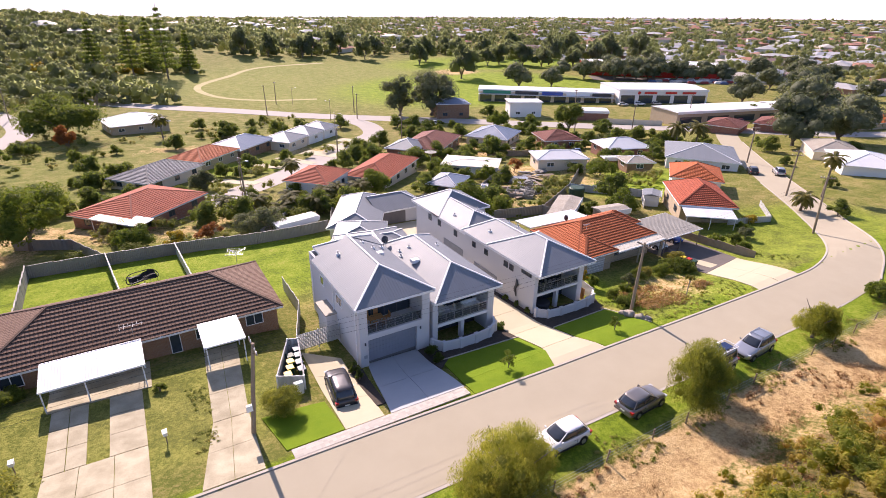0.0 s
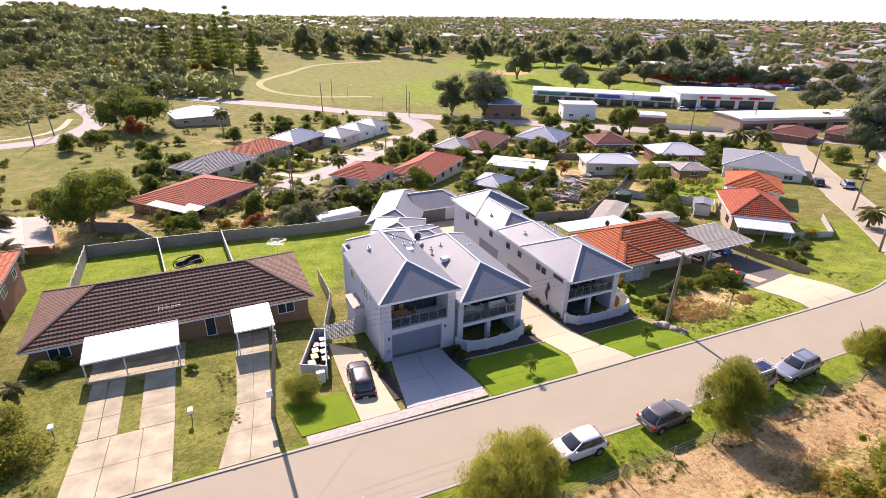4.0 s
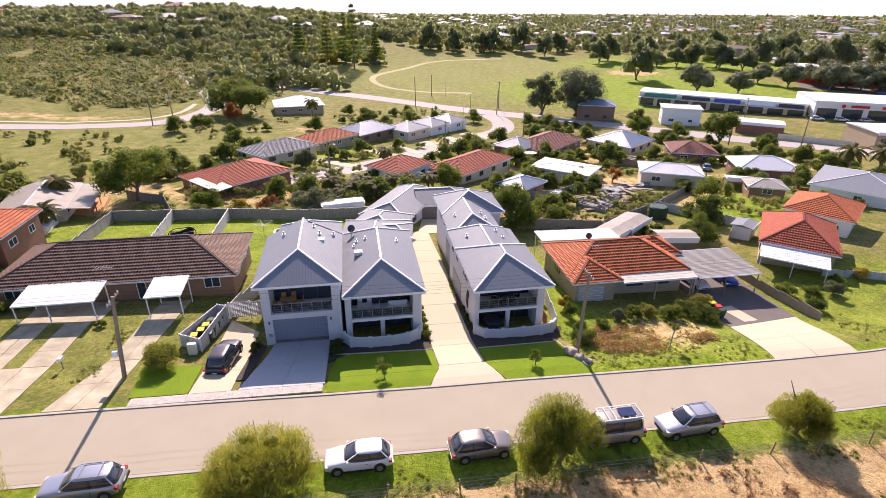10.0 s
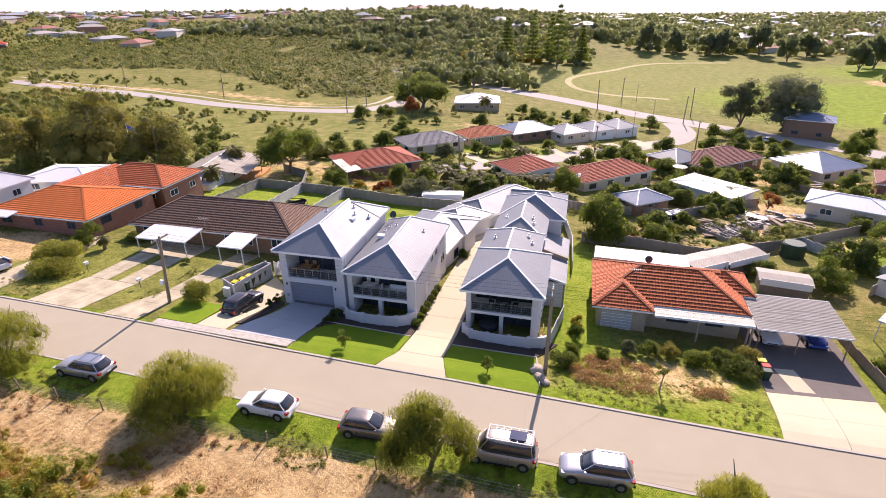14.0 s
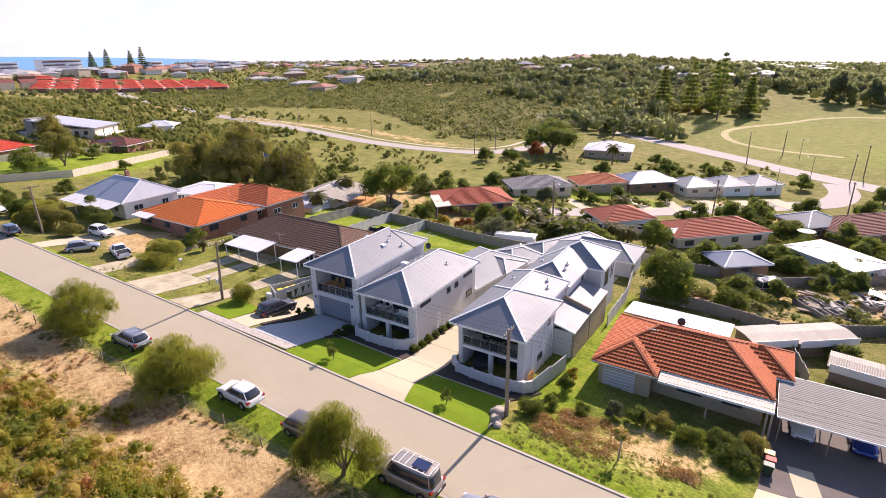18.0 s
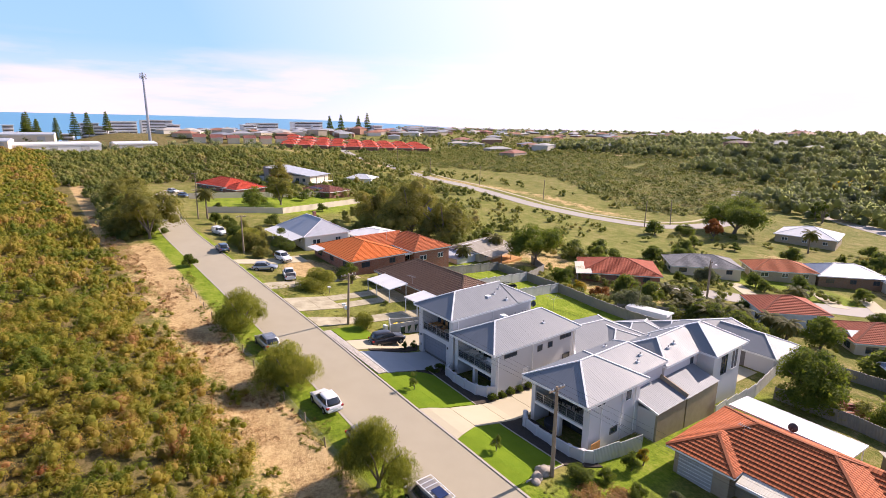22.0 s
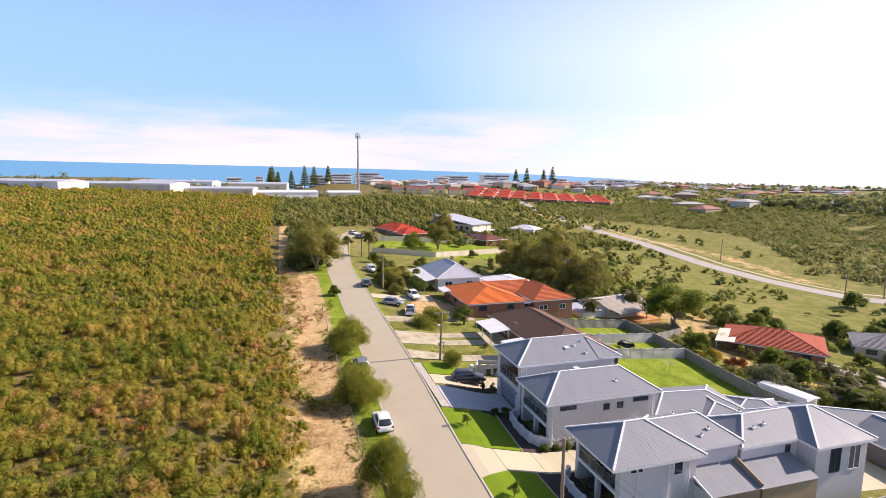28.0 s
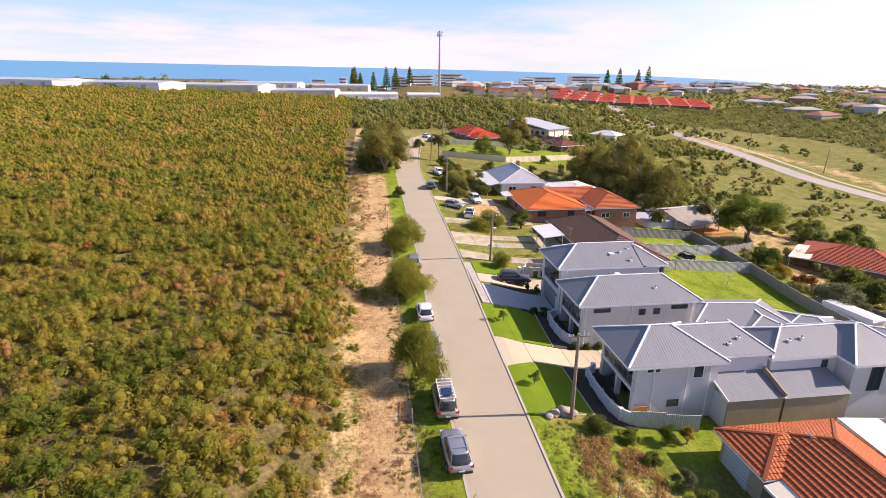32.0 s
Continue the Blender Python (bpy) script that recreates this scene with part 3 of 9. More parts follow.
zsand = zsand * (1 - step(-fx, 48, 62)) * (.5 + .5 * step(fy, 11.6 + .4 * wob, 13.4 + .4 * wob))
zsand = np.maximum(zsand, lane * step(-fx, 48, 60))
zsand = np.maximum(zsand, blob(fx, fy, -25, 38, 7, 5) * .8)
zsand = np.maximum(zsand, blob(fx, fy, 92, 117, 14, 9) * .8)
zsand = np.maximum(zsand, blob(fx, fy, 186, 292, 15, 13) * .8)
for cx, cy, rr in ((-148, -102, 9), (-110, -90, 6), (-188, -114, 10), (-240, 376, 18), (-195, 381, 12), (52, 33, 5), (51, 72, 7), (66, 80, 8), (78, 92, 9), (40, 84, 6), (57, 70, 6), (70, 72, 5), (83, 78, 6), (96, 96, 7), (100, 118, 8), (12, 90, 5), (28, 96, 6), (88, 134, 6), (-18, 84, 5), (60, 110, 5), (-22, 92, 6), (88, 84, 6)):
    zsand = np.maximum(zsand, blob(fx, fy, cx, cy, rr, rr * .7, .6) * .62)
zsand = np.maximum(zsand, blob(fx, fy, -13, 92, 6, 6) * .6)
zsand = np.maximum(zsand, .55 * step(fy, 171, 173) * (1 - step(fy, 178, 182)) * step(-fx, 30, 60))
zlush = step(fy, 16.6, 17.6) * (1 - step(fy, 27, 27.6)) * step(fx, -75, -60)
zlush = np.maximum(zlush, blob(fx, fy, 2, 66, 26, 14) * .9)
zlush = np.maximum(zlush, step(fx, 42, 44) * (1 - step(fx, 58, 60)) * step(fy, 26, 28) * (1 - step(fy, 36, 42)) * .6)
zlush = np.maximum(zlush, blob(fx, fy, 43.6, 46, 3.0, 20) * .9)
zlush = np.maximum(zlush, blob(fx, fy, 92, 70, 16, 11) * .85)
zlush = np.maximum(zlush, blob(fx, fy, 165, 235, 75, 55) * .9)
zlush = np.maximum(zlush, blob(fx, fy, 250, 330, 90, 45) * .8)
zlush = np.maximum(zlush, blob(fx, fy, -100, 62, 20, 24) * .9)
zlush = np.maximum(zlush, blob(fx, fy, 85, 35, 22, 12) * .6)
zlush = np.maximum(zlush, blob(fx, fy, 22, 130, 16, 7) * .7)
zlush = np.maximum(zlush, step(fx, -18, -15) * (1 - step(fx, 6, 8)) * step(fy, 28, 31) * (1 - step(fy, 42, 46)) * .3)
zlit = (1 - step(fy, 10.5, 12.5)) * (1 - zsand)
zlit = np.maximum(zlit, step(-fx, 130, 170) * (1 - step(fy, 140, 155)) * .8)
zlit = np.maximum(zlit, step(fy, 200, 225) * (1 - step(fy, 420, 440)) * (1 - step(fx, -60, -20)) * .2)
zlit = np.maximum(zlit, step(fy, 425, 470) * .55)
for i in range(46):
    cx, cy = -20 + 150 * ((i * .618) % 1), 84 + 78 * ((i * .381 + .2) % 1)
    zsand = np.maximum(zsand, blob(fx, fy, cx, cy, 3.5 + 3 * ((i * .27) % 1), 3 + 2.5 * ((i * .71) % 1), .6) * .6)
zdry = blob(fx, fy, -55, 125, 80, 45) * .3 + blob(fx, fy, 115, 290, 95, 85) * .65
ground_ob = fast_mesh("ground", gverts, gfaces, bpy.data.materials.new("ground_cover"), smooth=True, kind="structure", label="grassy, sandy and littered ground of the suburb and dune")
att = ground_ob.data.color_attributes.new("zone", "FLOAT_COLOR", "POINT")
att.data.foreach_set("color", np.column_stack([zsand, zlush, zlit, np.clip(zdry, 0, 1)]).astype(np.float32).ravel())


def ground_shader(m):
    m.use_nodes = True
    n, l = m.node_tree.nodes, m.node_tree.links
    b = n["Principled BSDF"]
    co = coords(n)
    a = n.new("ShaderNodeAttribute")
    a.attribute_name = "zone"
    s = n.new("ShaderNodeSeparateColor")
    l.new(a.outputs["Color"], s.inputs[0])
    n1 = tex(n, l, "ShaderNodeTexNoise", 0.35, co, Detail=8.0, Roughness=0.7)
    n2 = tex(n, l, "ShaderNodeTexNoise", 3.0, co, Detail=6.0, Roughness=0.7)
    n3 = tex(n, l, "ShaderNodeTexNoise", 0.05, co, Detail=6.0, Roughness=0.6)
    n4 = tex(n, l, "ShaderNodeTexNoise", 13.0, co, Detail=5.0, Roughness=0.75)
    mixn = math_n(n, l, "ADD", math_n(n, l, "MULTIPLY", n1.outputs[0], 0.36), math_n(n, l, "MULTIPLY", n2.outputs[0], 0.36))
    mixn = math_n(n, l, "ADD", mixn, math_n(n, l, "MULTIPLY", n4.outputs[0], 0.28))
    mixn = math_n(n, l, "ADD", math_n(n, l, "MULTIPLY", math_n(n, l, "SUBTRACT", mixn, 0.5), 2.5), 0.5)
    base = ramp(n, l, mixn, [(0.36, (0.085, 0.10, 0.02)), (0.46, (0.16, 0.17, 0.032)), (0.54, (0.27, 0.225, 0.075)), (0.64, (0.40, 0.275, 0.14))])
    far = ramp(n, l, n3.outputs[0], [(0.38, (0.13, 0.155, 0.028)), (0.52, (0.185, 0.20, 0.042)), (0.64, (0.225, 0.205, 0.065))])
    base = mixc(n, l, 0.45, base, far)

    def edge(z, soft=0.28):
        f = math_n(n, l, "ADD", z, math_n(n, l, "MULTIPLY", math_n(n, l, "SUBTRACT", mixn, 0.5), 1.5))
        return math_n(n, l, "DIVIDE", math_n(n, l, "SUBTRACT", f, 0.5 - soft / 2), soft, True)
    dry = ramp(n, l, mixn, [(0.3, (0.18, 0.20, 0.045)), (0.5, (0.225, 0.25, 0.055)), (0.7, (0.29, 0.28, 0.09))])
    c = mixc(n, l, math_n(n, l, "MULTIPLY", a.outputs["Alpha"], 0.9), base, dry)
    lush = ramp(n, l, mixn, [(0.32, (0.115, 0.175, 0.013)), (0.5, (0.20, 0.28, 0.02)), (0.68, (0.30, 0.335, 0.05))])
    c = mixc(n, l, edge(s.outputs[1], 0.6), c, lush)
    lit = ramp(n, l, mixn, [(0.36, (0.085, 0.075, 0.025)), (0.5, (0.16, 0.13, 0.045)), (0.64, (0.25, 0.185, 0.085))])
    c = mixc(n, l, edge(s.outputs[2], 0.5), c, lit)
    sand = ramp(n, l, mixn, [(0.26, (0.24, 0.14, 0.07)), (0.40, (0.41, 0.265, 0.125)), (0.54, (0.56, 0.385, 0.18)), (0.74, (0.66, 0.48, 0.26))])
    c = mixc(n, l, edge(s.outputs[0], 0.35), c, sand)
    l.new(c, b.inputs["Base Color"])
    b.inputs["Roughness"].default_value = 0.95
    b.inputs["Specular IOR Level"].default_value = 0.1
    bump(n, l, b, mixn, 0.9, 0.16)


ground_shader(ground_ob.data.materials[0])
sea_bm = B()
shore = [[sea_bm.verts.new(p) for p in ((-560, y0, -6), (-4900, y1, z1), (-4900, y1, z1 - 4))] for y0, y1, z1 in ((-4600, -4600, 112), (-800, -1200, 82), (100, 800, 62), (386, 2200, 38), (420, 3400, 0), (460, 4600, -70))]
for p, q in zip(shore, shore[1:]):
    for k in (0, 1):
        sea_bm.faces.new((p[k], q[k], q[k + 1], p[k + 1]))
sea = structure("water", sea_bm, MAT["sea"], "calm blue sea to the horizon")


def drape(name, corners, mat, lift=0.05, cell=1.0, label="", parent=None, thick=0.12, kind="structure"):
    """A slab over the ground between four corners, with sides that go down into it."""
    (ax, ay), (bx, by), (cx, cy), (dx, dy) = corners
    nu = max(1, int(max(math.hypot(bx - ax, by - ay), math.hypot(cx - dx, cy - dy)) / cell))
    nv = max(1, int(max(math.hypot(dx - ax, dy - ay), math.hypot(cx - bx, cy - by)) / cell))
    u, v = np.meshgrid(np.linspace(0, 1, nu + 1), np.linspace(0, 1, nv + 1))
    px = (ax * (1 - u) + bx * u) * (1 - v) + (dx * (1 - u) + cx * u) * v
    py = (ay * (1 - u) + by * u) * (1 - v) + (dy * (1 - u) + cy * u) * v
    return grid_slab(name, px, py, mat, lift, thick, label, parent, kind)


def grid_slab(name, px, py, mat, lift, thick, label="", parent=None, kind="structure"):
    r, c = px.shape
    z = ground(px, py) + lift
    top = np.column_stack([px.ravel(), py.ravel(), z.ravel()])
    i = np.arange(r * c).reshape(r, c)
    f = [np.column_stack([i[:-1, :-1].ravel(), i[:-1, 1:].ravel(), i[1:, 1:].ravel(), i[1:, :-1].ravel()])]
    ring = np.concatenate([i[0, :], i[1:, -1], i[-1, -2::-1], i[-2:0:-1, 0]])
    low = top[ring] - [0, 0, thick + lift]
    k = len(top) + np.arange(len(ring))
    f.append(np.column_stack([ring, k, np.roll(k, -1), np.roll(ring, -1)]))
    return fast_mesh(name, np.vstack([top, low]), np.vstack(f), mat, parent, label, kind)


def smooth_line(pts, gap=1.5):
    """Evenly spaced points on a soft curve through pts."""
    p = np.array(pts, float)
    p = np.vstack([2 * p[0] - p[1], p, 2 * p[-1] - p[-2]])
    out = []
    for i in range(1, len(p) - 2):
        n = max(2, int(np.hypot(*(p[i + 1] - p[i])) / gap))
        for t in np.arange(n) / n:
            out.append(.5 * (2 * p[i] + (p[i + 1] - p[i - 1]) * t + (2 * p[i - 1] - 5 * p[i] + 4 * p[i + 1] - p[i + 2]) * t * t
                             + (3 * p[i] - p[i - 1] - 3 * p[i + 1] + p[i + 2]) * t ** 3))
    out.append(p[-2])
    return np.array(out)


def ribbon(name, pts, width, mat, lift=0.05, label="", across=4, gap=1.5, thick=0.15, shift=0.0, kind="structure"):
    c = smooth_line(pts, gap)
    d = np.gradient(c, axis=0)
    d /= np.hypot(d[:, 0], d[:, 1])[:, None]
    nrm = np.column_stack([-d[:, 1], d[:, 0]])
    s = np.linspace(-width / 2, width / 2, across + 1) + shift
    px = c[:, 0][None, :] + s[:, None] * nrm[:, 0][None, :]
    py = c[:, 1][None, :] + s[:, None] * nrm[:, 1][None, :]
    return grid_slab(name, px, py, mat, lift, thick, label, None, kind)

# ---- streets ----
STREET = [(-134, 37), (-110, 28.5), (-66, 23.8), (-30, 23.6), (2, 23.6), (20, 23.25), (32, 23.0), (60, 22.93), (73, 23.6), (84, 28), (96, 38), (112, 53), (130, 69), (152, 88), (168, 100)]
road = ribbon("road", STREET, 6.15, MAT["asphalt"], 0.04, "pale sun-bleached asphalt street", across=6)
ribbon("kerb", [(x, y) for x, y in STREET if -120 < x < 125], 0.2, MAT["kerb"], 0.1, "pale concrete kerb", across=1, shift=3.17)
ribbon("kerb", [(x, y) for x, y in STREET if -120 < x < 75], 0.3, MAT["kerb"], 0.03, "flush pale concrete edge strip", across=1, shift=-3.17)
ribbon("kerb", [(x, y) for x, y in STREET if 66 < x < 155], 0.2, MAT["kerb"], 0.13, "pale concrete kerb", across=1, shift=-3.17)
ribbon("road", [(-4, 91), (10, 101), (29, 117), (45, 134), (60, 149), (70, 158), (74, 172), (73, 186)], 7.2, MAT["far_road"], 0.05, "pale back street", gap=2.5)
ribbon("road", [(-40, 300), (-10, 256), (30, 226), (54, 209), (75, 190), (97, 170), (122, 147), (150, 121), (172, 96), (196, 70), (250, 40)], 9.5, MAT["far_road"], 0.07, "pale main road past the park", gap=3)
ribbon("road", [(-480, 270), (-330, 206), (-200, 176), (-136, 167), (-90, 157), (-62, 161), (-38, 167), (-28, 181), (-26, 205), (-38, 240), (-60, 290)], 7.0, MAT["far_road"], 0.06, "pale country road by the dunes", gap=3)
ribbon("path", [(-200, 186), (-136, 176), (-88, 165), (-60, 168.5), (-42, 174), (-34, 186), (-33, 205)], 1.6, MAT["concrete"], 0.07, "narrow pale footpath", across=1, gap=3)


# ---- roofs and houses ----
def slope(bm, uvl, e0, e1, r1, r0, style, u0=0.0):
    """One plane of a roof, from the eave e0-e1 up to r0-r1 (the same point for a hip end)."""
    e0, e1, r0, r1 = (Vector(p) for p in (e0, e1, r0, r1))
    along = (e1 - e0).normalized()
    up = (r0 - e0) - along * (r0 - e0).dot(along)
    length = up.length
    up.normalize()
    nrm = along.cross(up).normalized()
    if nrm.z < 0:
        nrm = -nrm

    def quad(pts):
        v = []
        for p in pts:
            if not v or (p - v[-1]).length > 1e-4:
                v.append(p)
        if len(v) > 2 and (v[0] - v[-1]).length < 1e-4:
            v.pop()
        if len(v) < 3:
            return
        f = bm.faces.new([bm.verts.new(p) for p in v])
        for loop in f.loops:
            q = loop.vert.co - e0
            loop[uvl].uv = (q.dot(along) + u0, q.dot(up))
    if style == "tile":
        rows = max(1, round(length / 0.42))
        lip = 0.075
        for i in range(rows):
            a, b = i / rows, (i + 1) / rows
            p0, p1, p2, p3 = e0.lerp(r0, a), e1.lerp(r1, a), e1.lerp(r1, b), e0.lerp(r0, b)
            quad([p0 + nrm * lip, p1 + nrm * lip, p2, p3])
            quad([p0, p1, p1 + nrm * lip, p0 + nrm * lip])
    else:
        quad([e0, e1, r1, r0])
    bmesh.ops.remove_doubles(bm, verts=bm.verts, dist=0.002)


def roof_planes(bm, uvl, x0, x1, y0, y1, z, rise, axis, hip0, hip1, style):
    """A hip roof (hip0, hip1: how far its ends slope in; 0 is a gable). Returns its ridge ends and corners."""
    if axis == "y":
        xm = (x0 + x1) / 2
        a, b = Vector((xm, y0 + hip0, z + rise)), Vector((xm, y1 - hip1, z + rise))
    else:
        ym = (y0 + y1) / 2
        a, b = Vector((x0 + hip0, ym, z + rise)), Vector((x1 - hip1, ym, z + rise))
    c = [Vector(p) for p in ((x0, y0, z), (x1, y0, z), (x1, y1, z), (x0, y1, z))]
    if axis == "y":
        slope(bm, uvl, c[1], c[2], b, a, style)
        slope(bm, uvl, c[3], c[0], a, b, style)
        ends = ((c[0], c[1], a, hip0), (c[2], c[3], b, hip1))
    else:
        slope(bm, uvl, c[0], c[1], b, a, style)
        slope(bm, uvl, c[2], c[3], a, b, style)
        ends = ((c[3], c[0], a, hip0), (c[1], c[2], b, hip1))
    for p, q, r, h in ends:
        if h > 0.01:
            slope(bm, uvl, p, q, r, r, style)
        else:
            bm.faces.new([bm.verts.new(t - Vector((0, 0, 0.02))) for t in (p, q, r)])
    return a, b, c


def caps(thing_ob, a, b, c, hips, mat, w=0.22, world=False):
    """Ridge and hip cappings, each a bar of its own."""
    lines = [(a, b)]
    if hips[0] > 0.01:
        lines += [(c[0], a)] + ([(c[1], a)] if hips[2] == "y" else [(c[3], a)])
    if hips[1] > 0.01:
        lines += [(c[2], b)] + ([(c[3], b)] if hips[2] == "y" else [(c[1], b)])
    for p, q in lines:
        if (q - p).length > 0.1:
            part("ridge_cap", beam(B(), p + Vector((0, 0, .03)), q + Vector((0, 0, .03)), w, 0.09), mat, thing_ob, world=world)


def eaves(bm, x0, x1, y0, y1, z, drop=0.2):
    """Soffit and gutter boards under a roof's edge."""
    for a in ((x0, x1, y0, y0 + .06), (x0, x1, y1 - .06, y1), (x0, x0 + .06, y0 + .06, y1 - .06), (x1 - .06, x1, y0 + .06, y1 - .06)):
        box(bm, *a, z - drop, z - 0.012)
    box(bm, x0 + .06, x1 - .06, y0 + .06, y1 - .06, z - drop + .03, z - drop + .06)
    return bm


def window(parent, side, u, z, w, h, face, frame="trim", pane="glass", world=False, depth=0.06):
    """A window on a wall: side -y, +y, -x or +x; u: its centre along the wall; face: where the wall's face lies."""
    s = 1 if side[0] == "+" else -1
    ax = side[1]

    def put(bm, u0, u1, z0, z1, d0, d1):
        lo, hi = sorted((face + s * d0, face + s * d1))
        if ax == "y":
            box(bm, u0, u1, lo, hi, z0, z1)
        else:
            box(bm, lo, hi, u0, u1, z0, z1)
    t = 0.07
    fr = B()
    put(fr, u - w / 2, u + w / 2, z, z + t, -0.02, depth)
    put(fr, u - w / 2, u + w / 2, z + h - t, z + h, -0.02, depth)
    put(fr, u - w / 2, u - w / 2 + t, z + t, z + h - t, -0.02, depth)
    put(fr, u + w / 2 - t, u + w / 2, z + t, z + h - t, -0.02, depth)
    if w > 1.2:
        put(fr, u - t / 2, u + t / 2, z + t, z + h - t, -0.02, depth)
    p = B()
    put(p, u - w / 2 + t, u + w / 2 - t, z + t, z + h - t, -0.01, 0.025)
    wi = part("window", fr, MAT[frame], parent, world=world)
    pa = part("pane", p, MAT[pane], wi, world=world)
    return wi


def house(label, cx, cy, w, d, yaw, roof_mat, wall_mat, eh=2.45, rise=1.7, over=0.5, style="tile", axis=None, hips=None, wins="auto", base=None, category="house", name="house", cap=None, chimney=False, drop=1.5):
    """A plain suburban house in its own frame: w along x, d along y, the front towards -y."""
    z = gz(cx, cy) if base is None else base
    t = thing(name, (cx, cy, z), label, category, yaw)
    part("wall", boxed(-w / 2, w / 2, -d / 2, d / 2, -drop, eh - 0.02), MAT[wall_mat], t)
    axis = axis or ("x" if w >= d else "y")
    short = min(w, d) / 2 + over
    h = hips or (short, short)
    bm = B()
    uvl = bm.loops.layers.uv.new()
    X, Y = w / 2 + over, d / 2 + over
    a, b, c = roof_planes(bm, uvl, -X, X, -Y, Y, eh, rise, axis, h[0], h[1], style)
    part("roof", bm, MAT[roof_mat], t)
    caps(t, a, b, c, (h[0], h[1], axis), MAT[cap or roof_mat], 0.24 if style == "tile" else 0.16)
    part("gutter", eaves(B(), -X, X, -Y, Y, eh), MAT["trim"], t)
    if wins == "auto":
        for side, length, face in (("-y", w, -d / 2), ("+y", w, d / 2), ("-x", d, -w / 2), ("+x", d, w / 2)):
            n = max(1, int(length / 4.2))
            for i in range(n):
                u = (i + .5) / n * length - length / 2
                window(t, side, u, 0.95, 1.3 if (i % 3) else 1.7, 1.0, face, "dark_frame" if roof_mat in ("tile_red", "tile_bright", "tile_grey", "steel_blue") else "trim")
    if chimney:
        part("chimney", boxed(-.35, .35, .3, .9, eh + .3, eh + rise + .9), MAT["brick_red"], t)
    return t


def flat_roof(label, corners_wd, z, mat, posts=(), yaw=0.0, slope_to=0.0, name="carport", category="carport", style="ribs", thick=0.12, post_mat="trim", ground_z=None, at=None):
    """A flat sheet roof on posts, w by d, with its top at z above the base."""
    w, d = corners_wd
    cx, cy = at
    g = gz(cx, cy) if ground_z is None else ground_z
    t = thing(name, (cx, cy, g), label, category, yaw)
    bm = B()
    uvl = bm.loops.layers.uv.new()
    if style == "corrugated":
        rows = int(d / .13)
        for i in range(rows):
            ya, yb = -d / 2 + d * i / rows, -d / 2 + d * (i + 1) / rows
            za, zb = (z + slope_to * (k + d / 2) / d for k in (ya, yb))
            za, zb = za + .035 * (i % 2), zb + .035 * ((i + 1) % 2)
            f = bm.faces.new([bm.verts.new(p) for p in ((-w / 2, ya, za), (w / 2, ya, za), (w / 2, yb, zb), (-w / 2, yb, zb))])
            for loop in f.loops:
                loop[uvl].uv = (loop.vert.co.x * .1, loop.vert.co.y)
    else:
        slope(bm, uvl, (-w / 2, -d / 2, z), (w / 2, -d / 2, z), (w / 2, d / 2, z + slope_to), (-w / 2, d / 2, z + slope_to), style)
    part("roof", bm, MAT[mat], t)
    for y0, y1, zz in ((-d / 2 - .05, -d / 2, z), (d / 2, d / 2 + .05, z + slope_to)):
        part("fascia", boxed(-w / 2, w / 2, y0, y1, zz - thick, zz + .02), MAT["trim"], t)
    for x in (-w / 2, w / 2):
        part("fascia", beam(B(), (x, -d / 2, z - thick / 2), (x, d / 2, z + slope_to - thick / 2), 0.05, thick), MAT["trim"], t)
    for y in (-d / 2 + .1, d / 2 - .1):
        k = (y + d / 2) / d
        part("beam", beam(B(), (-w / 2, y, z - thick + slope_to * k), (w / 2, y, z - thick + slope_to * k), 0.08, 0.14), MAT["trim"], t)
    for px, py in posts:
        gl = gz(cx + px * math.cos(radians(yaw)) - py * math.sin(radians(yaw)), cy + px * math.sin(radians(yaw)) + py * math.cos(radians(yaw))) - g
        part("post", beam(B(), (px, py, gl - .1), (px, py, z + slope_to * (py + d / 2) / d - .1), 0.09), MAT[post_mat], t)
    return t


def fence(pts, height, mat, label, base=None, post=None, panel=2.4, post_w=0.1, thick=0.06, name="fence", cap=False):
    """Sheet panels between posts, stepping with the ground; each panel and post is a part."""
    x0, y0 = pts[0]
    t = thing(name, (x0, y0, gz(x0, y0)), label, "fence")
    o = Vector(t.location)
    for (ax, ay), (bx, by) in zip(pts, pts[1:]):
        n = max(1, round(math.hypot(bx - ax, by - ay) / panel))
        for i in range(n):
            p, q = (ax + (bx - ax) * i / n, ay + (by - ay) * i / n), (ax + (bx - ax) * (i + 1) / n, ay + (by - ay) * (i + 1) / n)
            g = min(gz(*p), gz(*q)) - .15
            top = (gz(*p) + gz(*q)) / 2 + height
            d = Vector((q[0] - p[0], q[1] - p[1], 0)).normalized()
            s = Vector((-d.y, d.x, 0)) * thick / 2
            bm = B()
            v = [bm.verts.new(Vector((r[0], r[1], zz)) + sg * s - o) for sg in (-1, 1) for r in (p, q) for zz in (g, top)]
            for f in ((0, 1, 3, 2), (4, 6, 7, 5), (0, 4, 5, 1), (2, 3, 7, 6), (1, 5, 7, 3), (0, 2, 6, 4)):
                bm.faces.new([v[k] for k in f])
            part("panel", bm, MAT[mat], t)
            part("post", beam(B(), Vector((*p, g)) - o, Vector((*p, top + .04)) - o, post_w), MAT[post or mat], t)
            if cap:
                part("capping", beam(B(), Vector((*p, top)) - o, Vector((*q, top)) - o, thick * 2.2, 0.06), MAT[post or mat], t)
    return t

# ---- the grey townhouses ----
def block(t, x0, x1, y0, y1, z0, z1, name="wall", mat="render_wall", label=""):
    return part(name, boxed(x0, x1, y0, y1, z0, z1), MAT[mat], t, label, world=True)


